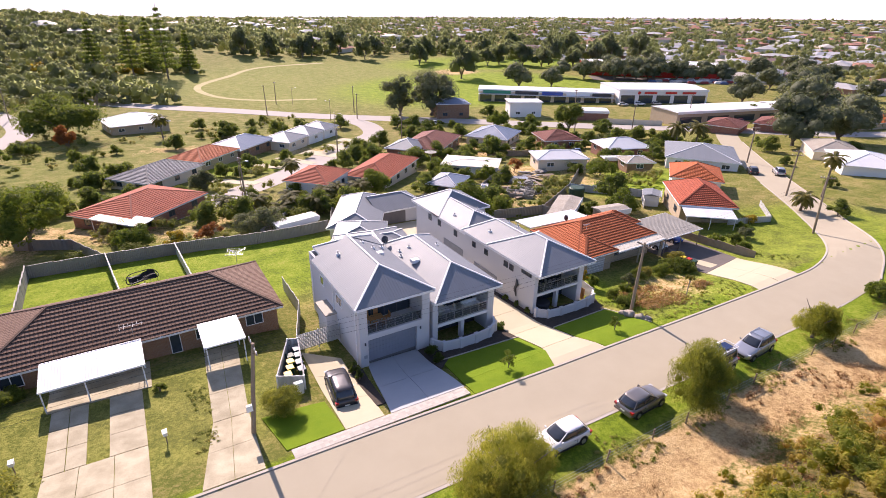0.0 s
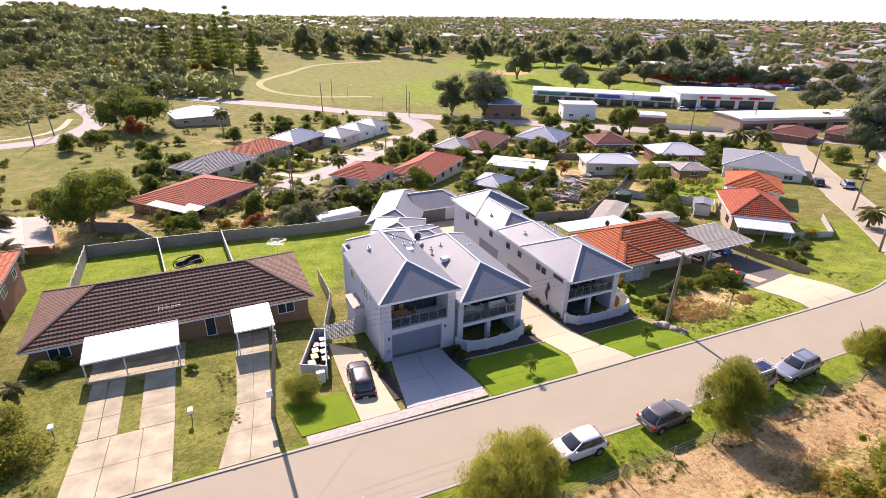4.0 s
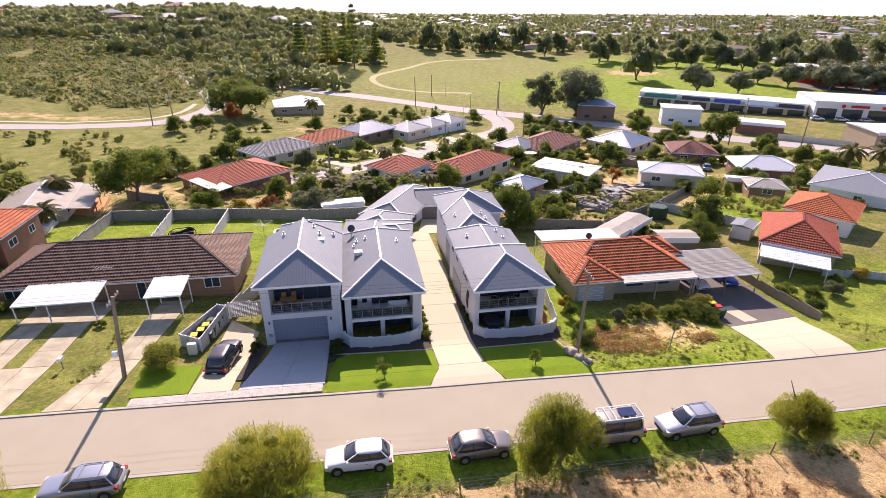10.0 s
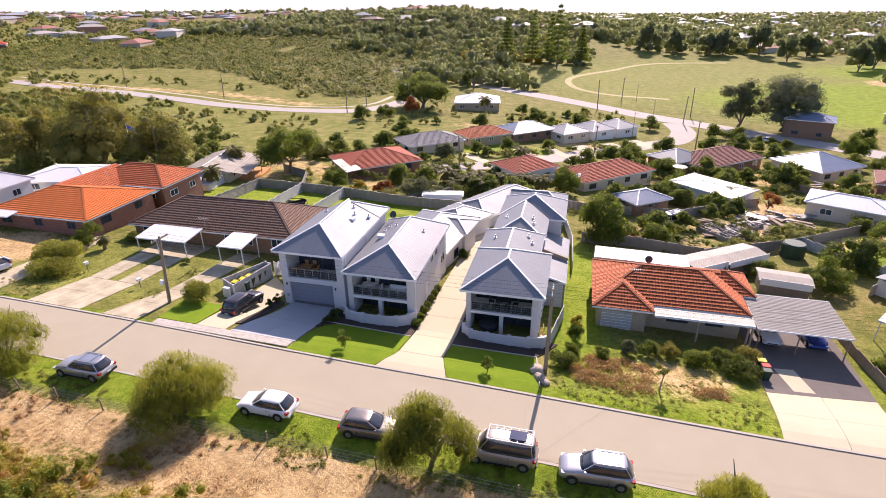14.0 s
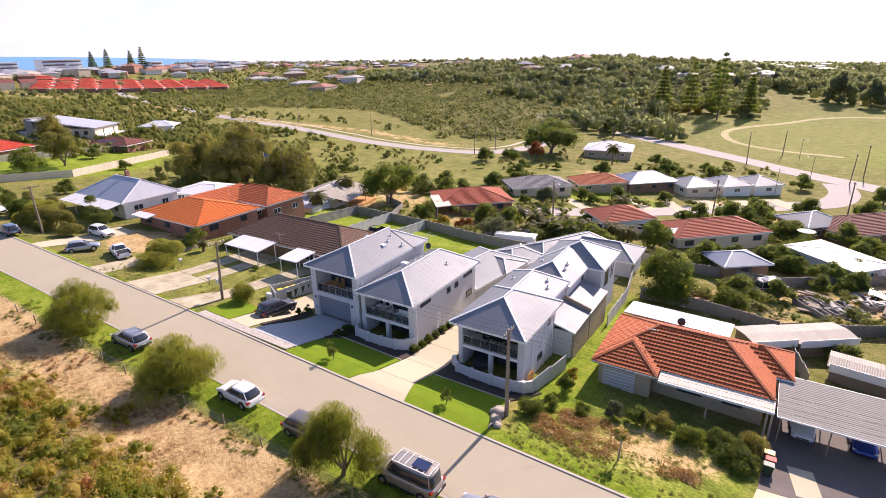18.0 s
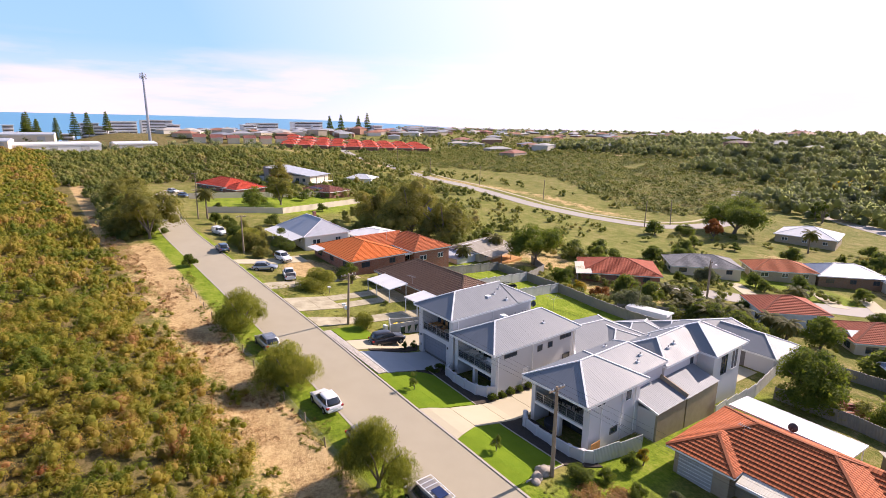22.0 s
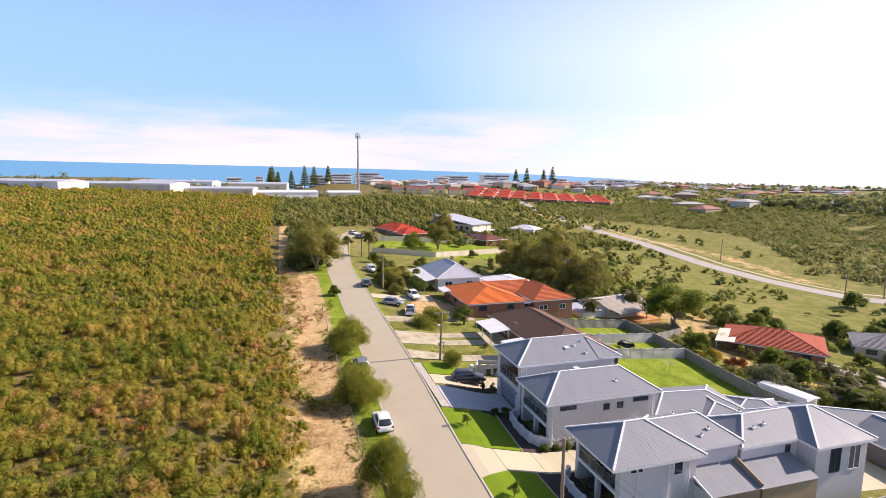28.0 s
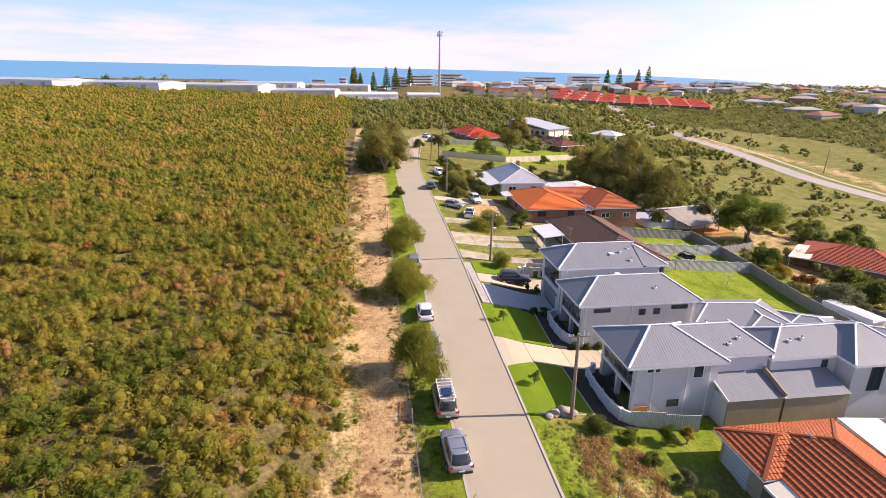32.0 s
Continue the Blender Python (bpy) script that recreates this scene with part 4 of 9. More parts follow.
def steel_roof(t, x0, x1, y0, y1, z, rise, hip0, hip1, axis="y", mat="steel_grey"):
    bm = B()
    uvl = bm.loops.layers.uv.new()
    a, b, c = roof_planes(bm, uvl, x0, x1, y0, y1, z, rise, axis, hip0, hip1, "ribs")
    part("roof", bm, MAT[mat], t, world=True)
    caps(t, a, b, c, (hip0, hip1, axis), MAT["trim"], 0.17, world=True)
    part("gutter", eaves(B(), x0, x1, y0, y1, z, 0.24), MAT["trim"], t, world=True)


def vent(t, x, y, z):
    """A small roof vent with a hood."""
    v = part("roof_vent", boxed(x - .16, x + .16, y - .16, y + .16, z - .25, z + .07), MAT["trim"], t, world=True)
    part("hood", beam(B(), (x, y, z), (x, y, z + .32), .16, sides=10), MAT["rail_metal"], v, world=True)


def railing(t, x0, x1, y, z, n, h=0.95):
    r = part("balcony_railing", beam(B(), (x0, y, z + h), (x1, y, z + h), 0.06, 0.05), MAT["rail_metal"], t, world=True)
    for i in range(n + 1):
        x = x0 + (x1 - x0) * i / n
        part("post", beam(B(), (x, y, z), (x, y, z + h), 0.05), MAT["rail_metal"], r, world=True)
    for k in range(3):
        part("wire", beam(B(), (x0, y, z + .2 + .24 * k), (x1, y, z + .2 + .24 * k), 0.015), MAT["rail_metal"], r, world=True)
    g = part("glass_panel", boxed(x0 + .05, x1 - .05, y - .006, y + .006, z + .08, z + h - .06), MAT["clear"], r, world=True)
    g.visible_shadow = False


def downpipe(t, x, y, z0, z1):
    part("downpipe", beam(B(), (x, y, z0), (x, y, z1), 0.09, sides=8), MAT["trim"], t, world=True)


def sliding_doors(t, x0, x1, y, z0, z1, n):
    f = B()
    w = (x1 - x0) / n
    for i in range(n + 1):
        x = x0 + w * i
        box(f, x - .04, x + .04, y - .04, y + .04, z0, z1)
    box(f, x0 + .04, x1 - .04, y - .035, y + .035, z0, z0 + .08)
    box(f, x0 + .04, x1 - .04, y - .035, y + .035, z1 - .1, z1)
    d = part("sliding_door", f, MAT["dark_frame"], t, world=True)
    for i in range(n):
        part("pane", boxed(x0 + w * i + .04, x0 + w * (i + 1) - .04, y - .01, y + .01, z0 + .08, z1 - .1), MAT["glass"], d, world=True)


def loggia(t, x0, x1, yf, yb, z0, z1):
    """The back, sides, floor and ceiling of a covered balcony."""
    part("balcony_floor", boxed(x0, x1, yf, yb, z0 - .26, z0), MAT["render_white"], t, world=True)
    part("balcony_ceiling", boxed(x0, x1, yf + .03, yb, z1, z1 + .08), MAT["trim"], t, world=True)
    sliding_doors(t, x0 + .1, x1 - .1, yb - .1, z0, z1 - .25, 4)
    # Sheet close behind the doors; the unlit room is in its dark colour.
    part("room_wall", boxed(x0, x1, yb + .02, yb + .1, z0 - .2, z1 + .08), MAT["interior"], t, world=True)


MAT["clear"] = glass_mat("clear_balustrade", (0.2, 0.22, 0.24), 0.05)
clear = MAT["clear"].node_tree.nodes["Principled BSDF"]
clear.inputs["Transmission Weight"].default_value = 0.92
clear.inputs["IOR"].default_value = 1.1

# house with the double garage
HA = thing("townhouse", (17.3, 42.3, -4.2), "two-storey grey rendered townhouse with a double garage under a balcony", "house", group="grey townhouses")
gA, tA = -4.25, 1.66
block(HA, 13.9, 14.1, 38.4, 48.7, gA - 1, tA - .1)
block(HA, 20.55, 20.75, 38.4, 48.7, gA - 1, tA - .1)
block(HA, 14.1, 20.55, 48.5, 48.7, gA - 1, tA - .1)
block(HA, 13.9, 14.65, 35.9, 38.4, gA - .4, tA - .1)
block(HA, 20.0, 20.75, 35.9, 38.4, gA - .4, tA - .1)
block(HA, 14.65, 20.0, 35.9, 36.25, -1.95, -1.42, "beam")
block(HA, 19.45, 20.0, 35.9, 36.2, gA - .4, -1.95)
block(HA, 14.65, 20.0, 35.9, 36.2, 1.15, tA - .12, "beam", "trim")
# Solid block in the shade-dark tone, in place of a hollow garage.
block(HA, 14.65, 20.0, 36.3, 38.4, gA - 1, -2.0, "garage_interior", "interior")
loggia(HA, 14.65, 20.0, 36.25, 38.4, -1.42, 1.3)
railing(HA, 14.68, 19.97, 36.05, -1.42, 6)
gd = part("garage_door", boxed(14.66, 19.44, 36.16, 36.22, gA - .05, -1.96), MAT["grey_door"], HA, "grey sectional garage door", world=True)
for i in range(5):
    zz = gA + .42 * (i + 1)
    part("door_panel", boxed(14.7, 19.4, 36.135, 36.16, zz - .4, zz - .02), MAT["grey_door"], gd, world=True)
part("wall_lamp", boxed(14.3, 14.42, 35.8, 35.9, -2.35, -2.1), MAT["dark_frame"], HA, world=True)
part("wall_lamp", boxed(19.72, 19.84, 35.8, 35.9, -2.35, -2.1), MAT["dark_frame"], HA, world=True)
part("meter_box", boxed(14.2, 14.5, 35.84, 35.9, -3.7, -3.4), MAT["rail_metal"], HA, world=True)
steel_roof(HA, 13.4, 21.05, 35.4, 46.4, tA, 1.85, 3.5, 0.0)
steel_roof(HA, 14.5, 21.05, 46.0, 49.2, tA + .05, 1.62, 0.0, 3.0)
for x, y, z in ((18.3, 45.2, 3.0), (18.9, 43.9, 2.75), (15.4, 44.2, 2.75), (20.2, 44.8, 2.2)):
    vent(HA, x, y, z)
part("skylight", boxed(18.6, 19.4, 42.4, 43.0, 2.5, 2.75), MAT["trim"], HA, world=True)
for y in (36.6, 42.0, 48.2):
    downpipe(HA, 20.82, y, -.4, tA - .2)
    downpipe(HA, 13.83, y, gA - .5, tA - .2)
window(HA, "-x", 40.5, -.6, 1.4, 1.0, 13.9, world=True)
window(HA, "-x", 45.0, -.6, 1.0, 1.0, 13.9, world=True)
window(HA, "-x", 43.0, -3.4, 1.2, 1.1, 13.9, world=True)
block(HA, 12.9, 13.9, 41.5, 44.0, gA - .5, -1.9, "lean_to")
block(HA, 12.75, 13.95, 41.3, 44.2, -1.9, -1.78, "lean_to_roof", "steel_old")

# the house beside the shared drive
HB = thing("townhouse", (24.6, 42.3, -4.9), "two-storey grey rendered townhouse with balcony over a walled patio", "house", group="grey townhouses")
gB, tB = -4.95, 0.2
block(HB, 27.8, 28.02, 38.4, 48.8, gB - 1, tB - .1)
block(HB, 20.95, 21.15, 38.4, 48.8, gB - 1, tB - .1)
block(HB, 21.15, 27.8, 48.6, 48.8, gB - 1.5, tB - .1)
block(HB, 21.1, 21.65, 35.9, 38.4, gB - .5, tB - .1)
block(HB, 27.3, 28.02, 35.9, 38.4, gB - .5, tB - .1)
block(HB, 21.65, 27.3, 35.9, 36.15, -.3, tB - .12, "beam", "trim")
block(HB, 21.65, 27.3, 35.9, 36.15, -2.92, -2.62, "beam", "render_white")
block(HB, 24.25, 24.65, 35.95, 36.4, gB - .5, -2.92, "column")
loggia(HB, 21.65, 27.3, 36.15, 38.6, -2.62, -.25)
railing(HB, 21.68, 27.27, 36.02, -2.62, 6)
sliding_doors(HB, 21.7, 27.25, 38.1, gB - .1, -3.0, 4)
part("room_wall", boxed(21.65, 27.3, 38.3, 38.4, gB - .4, -2.9), MAT["interior"], HB, world=True)
block(HB, 21.1, 28.0, 34.2, 38.1, gB - .9, gB - .1, "patio_slab", "grey_concrete")
pw = [(20.85, 35.4), (21.5, 34.5), (23.2, 34.2), (24.9, 34.2), (26.6, 34.4), (27.7, 35.1), (28.1, 36.0)]
for i, (p, q) in enumerate(zip(pw, pw[1:])):
    d = (Vector((*q, 0)) - Vector((*p, 0))).normalized()
    part("patio_wall", beam(B(), (*p, gB + .35), (*q, gB + .35), 0.2, 2.0), MAT["render_wall"], HB, world=True)
    part("pier", boxed(p[0] - .18, p[0] + .18, p[1] - .18, p[1] + .18, gB - .8, gB + 1.42), MAT["render_wall"], HB, world=True)
steel_roof(HB, 20.9, 28.45, 35.2, 49.25, tB, 1.85, 3.5, 3.0)
for x, y in ((26.6, 44.6), (22.5, 45.3), (22.2, 44.4), (23.4, 44.9)):
    vent(HB, x, y, tB + 1.85 - abs(x - 24.7) * .49)
part("skylight", boxed(22.2, 23.0, 41.8, 42.4, tB + .85, tB + 1.2), MAT["trim"], HB, world=True)
for y, w, h, z in ((38.0, 1.9, .45, -.85), (42.6, .75, .7, -1.35), (44.3, .75, .7, -1.35), (46.9, 1.9, .5, -.85)):
    window(HB, "+x", y, z, w, h, 28.02, "dark_frame", world=True)
window(HB, "+x", 47.2, -3.6, 1.2, .8, 28.02, "dark_frame", world=True)
window(HB, "+x", 40.4, -4.6, .8, 1.9, 28.02, "trim", "render_white", world=True)
for y in (36.2, 41.4, 48.4):
    downpipe(HB, 28.1, y, gB - .6, tB - .2)

# the long house on the other side of the drive
HC = thing("townhouse", (36.7, 48.0, -5.2), "long two-storey grey rendered townhouse with white ridge lines", "house", group="grey townhouses")
gC, tC = -5.25, 0.0
block(HC, 33.2, 33.42, 38.4, 49.0, gC - 1.5, tC - .1)
block(HC, 39.9, 40.1, 38.4, 43.5, gC - 1, tC - .1)
block(HC, 38.9, 39.1, 43.5, 49.0, gC - 1, tC - .15)
block(HC, 39.1, 39.9, 43.3, 43.5, gC - 1, tC - .1)
block(HC, 33.42, 38.9, 48.8, 49.0, gC - 1.5, tC - .15)
block(HC, 33.2, 33.65, 35.9, 38.4, gC - .5, tC - .1)
block(HC, 39.4, 40.1, 35.9, 38.4, gC - .5, tC - .1)
block(HC, 33.65, 39.4, 35.9, 36.15, -.62, tC - .12, "beam", "trim")
block(HC, 33.65, 39.4, 35.9, 36.15, -3.02, -2.74, "beam", "render_white")
block(HC, 36.4, 36.75, 35.95, 36.4, gC - .5, -3.02, "column")
loggia(HC, 33.65, 39.4, 36.15, 38.6, -2.74, -.5)
railing(HC, 33.68, 39.37, 36.02, -2.74, 6)
sliding_doors(HC, 33.7, 39.35, 38.1, gC - .1, -3.1, 4)
part("room_wall", boxed(33.65, 39.4, 38.3, 38.4, gC - .4, -2.95), MAT["interior"], HC, world=True)
block(HC, 33.2, 40.1, 34.2, 38.1, gC - .9, gC - .1, "patio_slab", "grey_concrete")
pw = [(33.15, 35.2), (34.0, 34.3), (35.6, 34.1), (37.6, 34.1), (39.4, 34.2), (40.6, 34.6), (41.3, 35.3)]
for i, (p, q) in enumerate(zip(pw, pw[1:])):
    part("patio_wall", beam(B(), (*p, gC + .35), (*q, gC + .35), 0.2, 2.0), MAT["render_wall"], HC, world=True)
    part("pier", boxed(p[0] - .18, p[0] + .18, p[1] - .18, p[1] + .18, gC - .8, gC + 1.42), MAT["render_wall"], HC, world=True)
steel_roof(HC, 32.8, 40.6, 34.8, 44.1, tC, 1.9, 3.7, 3.6)
steel_roof(HC, 32.82, 39.5, 41.0, 49.25, tC - .06, 1.5, 0.0, 2.3)
# rear part
gT, tT = -6.6, -0.65
block(HC, 33.8, 34.0, 49.3, 62.4, gT - 1, tT - .1)
block(HC, 39.0, 39.2, 49.3, 56.0, gT - 1, tT - .1)
block(HC, 40.9, 41.1, 56.0, 62.4, gT - 1, tT - .1)
block(HC, 39.2, 40.9, 56.0, 56.2, gT - 1, tT - .1)
block(HC, 34.0, 40.9, 62.2, 62.4, gT - 1, tT - .1)
block(HC, 34.0, 39.0, 49.3, 49.5, gT - 1, tT - .1)
steel_roof(HC, 33.3, 39.6, 49.0, 57.6, tT, 1.45, 3.0, 0.0)
steel_roof(HC, 33.3, 41.6, 55.5, 62.9, tT + .03, 1.9, 3.4, 3.4)
for x, y, z in ((37.9, 46.6, .75), (38.4, 45.4, .5), (34.4, 45.6, .7), (34.6, 53.6, .0), (37.8, 53.2, .3), (38.0, 51.8, .2)):
    vent(HC, x, y, z)
for y, w, h, z in ((37.4, 1.3, .5, -.9), (41.6, 1.0, 1.3, -1.7)):
    window(HC, "+x", y, z, w, h, 40.1, "trim", world=True)
window(HC, "+x", 39.6, -4.4, 1.1, .7, 40.1, "dark_frame", world=True)
window(HC, "+x", 54.8, -2.3, .6, 1.0, 39.2, "dark_frame", world=True)
window(HC, "+x", 58.4, -3.6, 1.3, 2.4, 41.1, "dark_frame", world=True)
window(HC, "+x", 60.8, -3.6, 1.5, 2.4, 41.1, "trim", "interior", world=True)
for y in (37.5, 40.6, 42.7):
    downpipe(HC, 40.17, y, gC - .6, tC - .2)
for y, z in ((39.8, -1.5), (40.8, -1.5), (44.5, -1.6), (47.0, -1.6)):
    window(HC, "-x", y, z, .7, .7, 33.2, "dark_frame", world=True)
window(HC, "-x", 37.3, -.95, 1.6, .45, 33.2, "dark_frame", world=True)
for y, z in ((52, -2.2), (56, -2.2), (58.5, -2.2)):
    window(HC, "-x", y, z, .8, .8, 33.8, "dark_frame", world=True)
for y0, y1 in ((42.2, 46.8), (50.2, 54.8)):
    gd = part("garage_door", boxed(33.14 if y0 < 45 else 33.74, 33.19 if y0 < 45 else 33.79, y0, y1, gC - 1.2, -3.4), MAT["grey_door"], HC, "grey garage door", world=True)
# block lean-tos along the boundary
for y0, y1, ztop in ((43.4, 48.5, -2.85), (48.75, 55.0, -2.95)):
    block(HC, 42.0, 42.2, y0, y1, gC - 1.6, ztop, "boundary_wall", "limestone")
    block(HC, 39.12, 42.0, y0, y0 + .2, gC - 1.2, ztop - .02, "boundary_wall", "render_wall")
    bm = B()
    uvl = bm.loops.layers.uv.new()
    slope(bm, uvl, (42.3, y0 - .1, ztop + .02), (42.3, y1 + .05, ztop + .02), (39.1, y1 + .05, ztop + .95), (39.1, y0 - .1, ztop + .95), "ribs")
    part("lean_to_roof", bm, MAT["steel_grey"], HC, world=True)
    part("barge_board", beam(B(), (42.3, y0 - .12, ztop), (39.15, y0 - .12, ztop + .92), .08, .2), MAT["trim"], HC, world=True)
    if y0 < 45:
        part("parapet", beam(B(), (42.25, y1 + .12, ztop + .2), (39.2, y1 + .12, ztop + 1.15), .16, .5), MAT["limestone"], HC, world=True)

# single-storey villas stepping down to the back boundary, turned with the drive's end
def villa(label, cx, cy, w, d, yaw, eave, rise, hips, base, axis="y"):
    t = thing("villa", (cx, cy, base), label, "house", yaw, group="grey townhouses")
    e = eave - base
    part("wall", boxed(-w / 2 + .5, w / 2 - .5, -d / 2 + .5, d / 2 - .5, -1.5, e - .12), MAT["render_wall"], t)
    bm = B()
    uvl = bm.loops.layers.uv.new()
    a, b, c = roof_planes(bm, uvl, -w / 2, w / 2, -d / 2, d / 2, e, rise, axis, hips[0], hips[1], "ribs")
    part("roof", bm, MAT["steel_grey"], t)
    caps(t, a, b, c, (hips[0], hips[1], axis), MAT["trim"], 0.17)
    part("gutter", eaves(B(), -w / 2, w / 2, -d / 2, d / 2, e, 0.24), MAT["trim"], t)
    return t


VA = villa("single-storey grey villa with a hipped steel roof behind the townhouses", 24.7, 55.6, 8.8, 12.6, -8, -3.45, 1.35, (3.6, 3.4), -6.6)
window(VA, "+x", -2.0, .7, 1.4, 1.2, 3.9, "dark_frame")
window(VA, "+x", 2.2, .5, 1.2, 1.4, 3.9, "dark_frame")
villa("entry wing of the grey villa with its own hip", 27.6, 57.6, 4.4, 5.2, -8, -3.3, .85, (0, 2.2), -6.7, "x")
villa("small grey villa roof stepping down beside the drive", 26.2, 65.0, 7.4, 7.2, -28, -4.75, 1.15, (2.7, 2.7), -7.4)
VD = villa("single-storey grey villa with a long steel ridge at the back boundary", 30.2, 75.0, 8.0, 15.0, -30, -5.75, 1.45, (2.9, 2.6), -8.0)
window(VD, "+x", -3.4, .6, 1.4, 1.2, 3.5, "dark_frame")
VE = villa("grey villa with an open carport under its eave", 36.9, 76.4, 9.2, 7.6, 0, -5.75, 1.6, (0, 3.2), -8.3, "x")
# Wall is closed here; a dark sheet on it paints the carport's shade.
part("carport_opening", boxed(-4.2, .6, -3.36, -3.28, -.2, 2.1), MAT["interior"], VE, "thin dark sheet standing in for the carport's shade")
part("chimney_box", boxed(-5.6, -4.4, -3.9, -3.0, 2.35, 2.75), MAT["trim"], VE, "white flat box at the eave")

# ---- neighbours along the street ----
HBROWN = house("long brown brick house under a dark tiled hip roof", -2.0, 51.0, 22.9, 10.0, 0, "tile_brown", "brick_brown", eh=2.35, rise=2.45, over=.55, base=-4.35, wins=None)
for u, w in ((-9.4, 1.6), (-5.0, 2.2), (2.4, .9), (5.0, 1.8), (9.3, 1.6)):
    window(HBROWN, "-y", u, .8 if w > 1 else 0, w, 1.2 if w > 1 else 2.0, -5.0)
for u in (-2, 2):
    window(HBROWN, "+x", u, .9, 1.5, 1.1, 11.45)
flat_roof("flat white steel carport on thin posts", (7.0, 3.4), 2.15, "steel_white", [(-3.4, -1.6), (-.6, -1.6), (3.3, -1.6), (3.3, 1.5), (-3.4, 1.5)], 0, .35, at=(-5.6, 43.1), ground_z=-3.85)
flat_roof("small flat white steel carport on thin posts", (3.3, 3.5), 2.25, "steel_white", [(-1.5, -1.6), (1.5, -1.6), (1.5, 1.6), (-1.5, 1.6)], 0, .3, at=(3.95, 43.0), ground_z=-3.9)
HORANGE = house("low house with an orange tiled hip roof and cream front verandah", 52.25, 46.1, 13.4, 8.1, 0, "tile_orange", "brick_tan", eh=2.4, rise=2.1, over=.55, base=-5.6, wins=None, hips=(4.7, 4.3))
rd = part("roller_door", boxed(-6.3, -3.4, -5.46, -5.4, -.3, 1.75), MAT["fence_pale"], HORANGE, "white ribbed roller door")
for i in range(6):
    part("door_rib", boxed(-6.28, -3.42, -5.49, -5.46, -.2 + i * .33, -.17 + i * .33), MAT["trim"], rd)
window(HORANGE, "-y", 1.0, .5, 2.0, 1.5, -4.05, "dark_frame")
window(HORANGE, "-y", 4.4, .5, 1.6, 1.5, -4.05, "dark_frame")
window(HORANGE, "-x", 0, .9, 1.5, 1.1, -6.7, "dark_frame")
bm = B()
uvl = bm.loops.layers.uv.new()
slope(bm, uvl, (-1.45, -5.9, 2.1), (7.35, -5.9, 2.1), (7.35, -4.2, 2.46), (-1.45, -4.2, 2.46), "ribs")
part("verandah_roof", bm, MAT["steel_cream"], HORANGE)
part("verandah_beam", boxed(-1.45, 7.35, -5.95, -5.88, 1.9, 2.12), MAT["trim"], HORANGE)
for x in (2.6, 6.9, 7.25):
    part("verandah_post", beam(B(), (x, -5.75, -.8), (x, -5.75, 2.0), .16), MAT["brick_tan"], HORANGE)
bm = B()
uvl = bm.loops.layers.uv.new()
a, b, c = roof_planes(bm, uvl, -7.3, -1.55, -5.95, 0.0, 2.4, 1.31, "y", 3.0, 0, "tile")
part("front_roof", bm, MAT["tile_orange"], HORANGE)
caps(HORANGE, a, b - Vector((0, 2.6, 0)), c, (3.0, 0, "y"), MAT["tile_orange"], .26)
part("gutter", eaves(B(), -7.3, -1.55, -5.95, -3.9, 2.4), MAT["trim"], HORANGE)
part("front_wall", boxed(-6.7, -2.1, -5.4, -4.05, -1.5, 2.3), MAT["brick_tan"], HORANGE)
bm = B()
uvl = bm.loops.layers.uv.new()
a, b, c = roof_planes(bm, uvl, 2.6, 8.6, -.75, 4.62, 2.41, 1.35, "x", 0, 2.6, "tile")
part("rear_roof", bm, MAT["tile_orange"], HORANGE)
caps(HORANGE, a + Vector((3.0, 0, 0)), b, c, (0, 2.6, "x"), MAT["tile_orange"], .26)
part("gutter", eaves(B(), 6.9, 8.6, -.75, 4.62, 2.4), MAT["trim"], HORANGE)
part("rear_wall", boxed(6.7, 8.1, -.2, 4.05, -1.5, 2.3), MAT["brick_tan"], HORANGE)
flat_roof("white steel patio roof behind the tiled house", (10.2, 3.5), 2.75, "steel_white", [(-4.9, 1.5), (0, 1.5), (4.9, 1.5)], -3, -.2, at=(50.4, 52.4), ground_z=-5.7, name="patio_roof", category="roof")
flat_roof("wide corrugated fibre carport roof beside the tiled house", (7.8, 6.3), 2.4, "fibre_sheet", [(-3.6, -2.9), (-.3, -2.9), (3.7, -2.9), (3.7, 2.9), (-.3, 2.9)], 0, .25, at=(63.7, 43.2), ground_z=-6.0, post_mat="wood", style="corrugated")
HOL = house("house with a bright orange tiled roof and red brick walls", -26.0, 49.0, 16.0, 11.5, 0, "tile_bright", "brick_red", eh=2.5, rise=2.0, over=.5, base=-3.4)
bm = B()
uvl = bm.loops.layers.uv.new()
roof_planes(bm, uvl, -7.6, 1.2, .5, 11.6, 2.46, 1.9, "y", 0, 0, "tile")
part("link_roof", bm, MAT["tile_orange"], HOL, "orange tiled link between the wings")
part("link_wall", boxed(-7.0, .6, 5.6, 8.2, -1.5, 2.4), MAT["brick_red"], HOL)
house("rear wing with orange tiles and red brick", -24.5, 61.0, 13.5, 8.5, 0, "tile_orange", "brick_red", eh=3.0, rise=2.0, over=.5, base=-3.9)
flat_roof("white steel patio roof between the orange wings", (4.6, 2.4), 2.35, "steel_white", [(2.1, -1.0), (2.1, 1.0)], 0, .15, at=(-20.6, 56.0), ground_z=-3.9, name="patio_roof", category="roof")
flat_roof("white awning on the orange house", (4.5, 1.6), 2.3, "steel_white", [], 0, .2, at=(-31.0, 42.3), ground_z=-3.1, name="awning", category="awning")
HW = house("white weatherboard house with a pale hipped steel roof and verandah", -45.5, 48.0, 15.0, 10.0, 0, "steel_pale", "render_white", eh=2.8, rise=2.9, over=.5, style="ribs", axis="x", hips=(5.0, 2.6), base=-2.6, cap="trim", chimney=True)
bm = B()
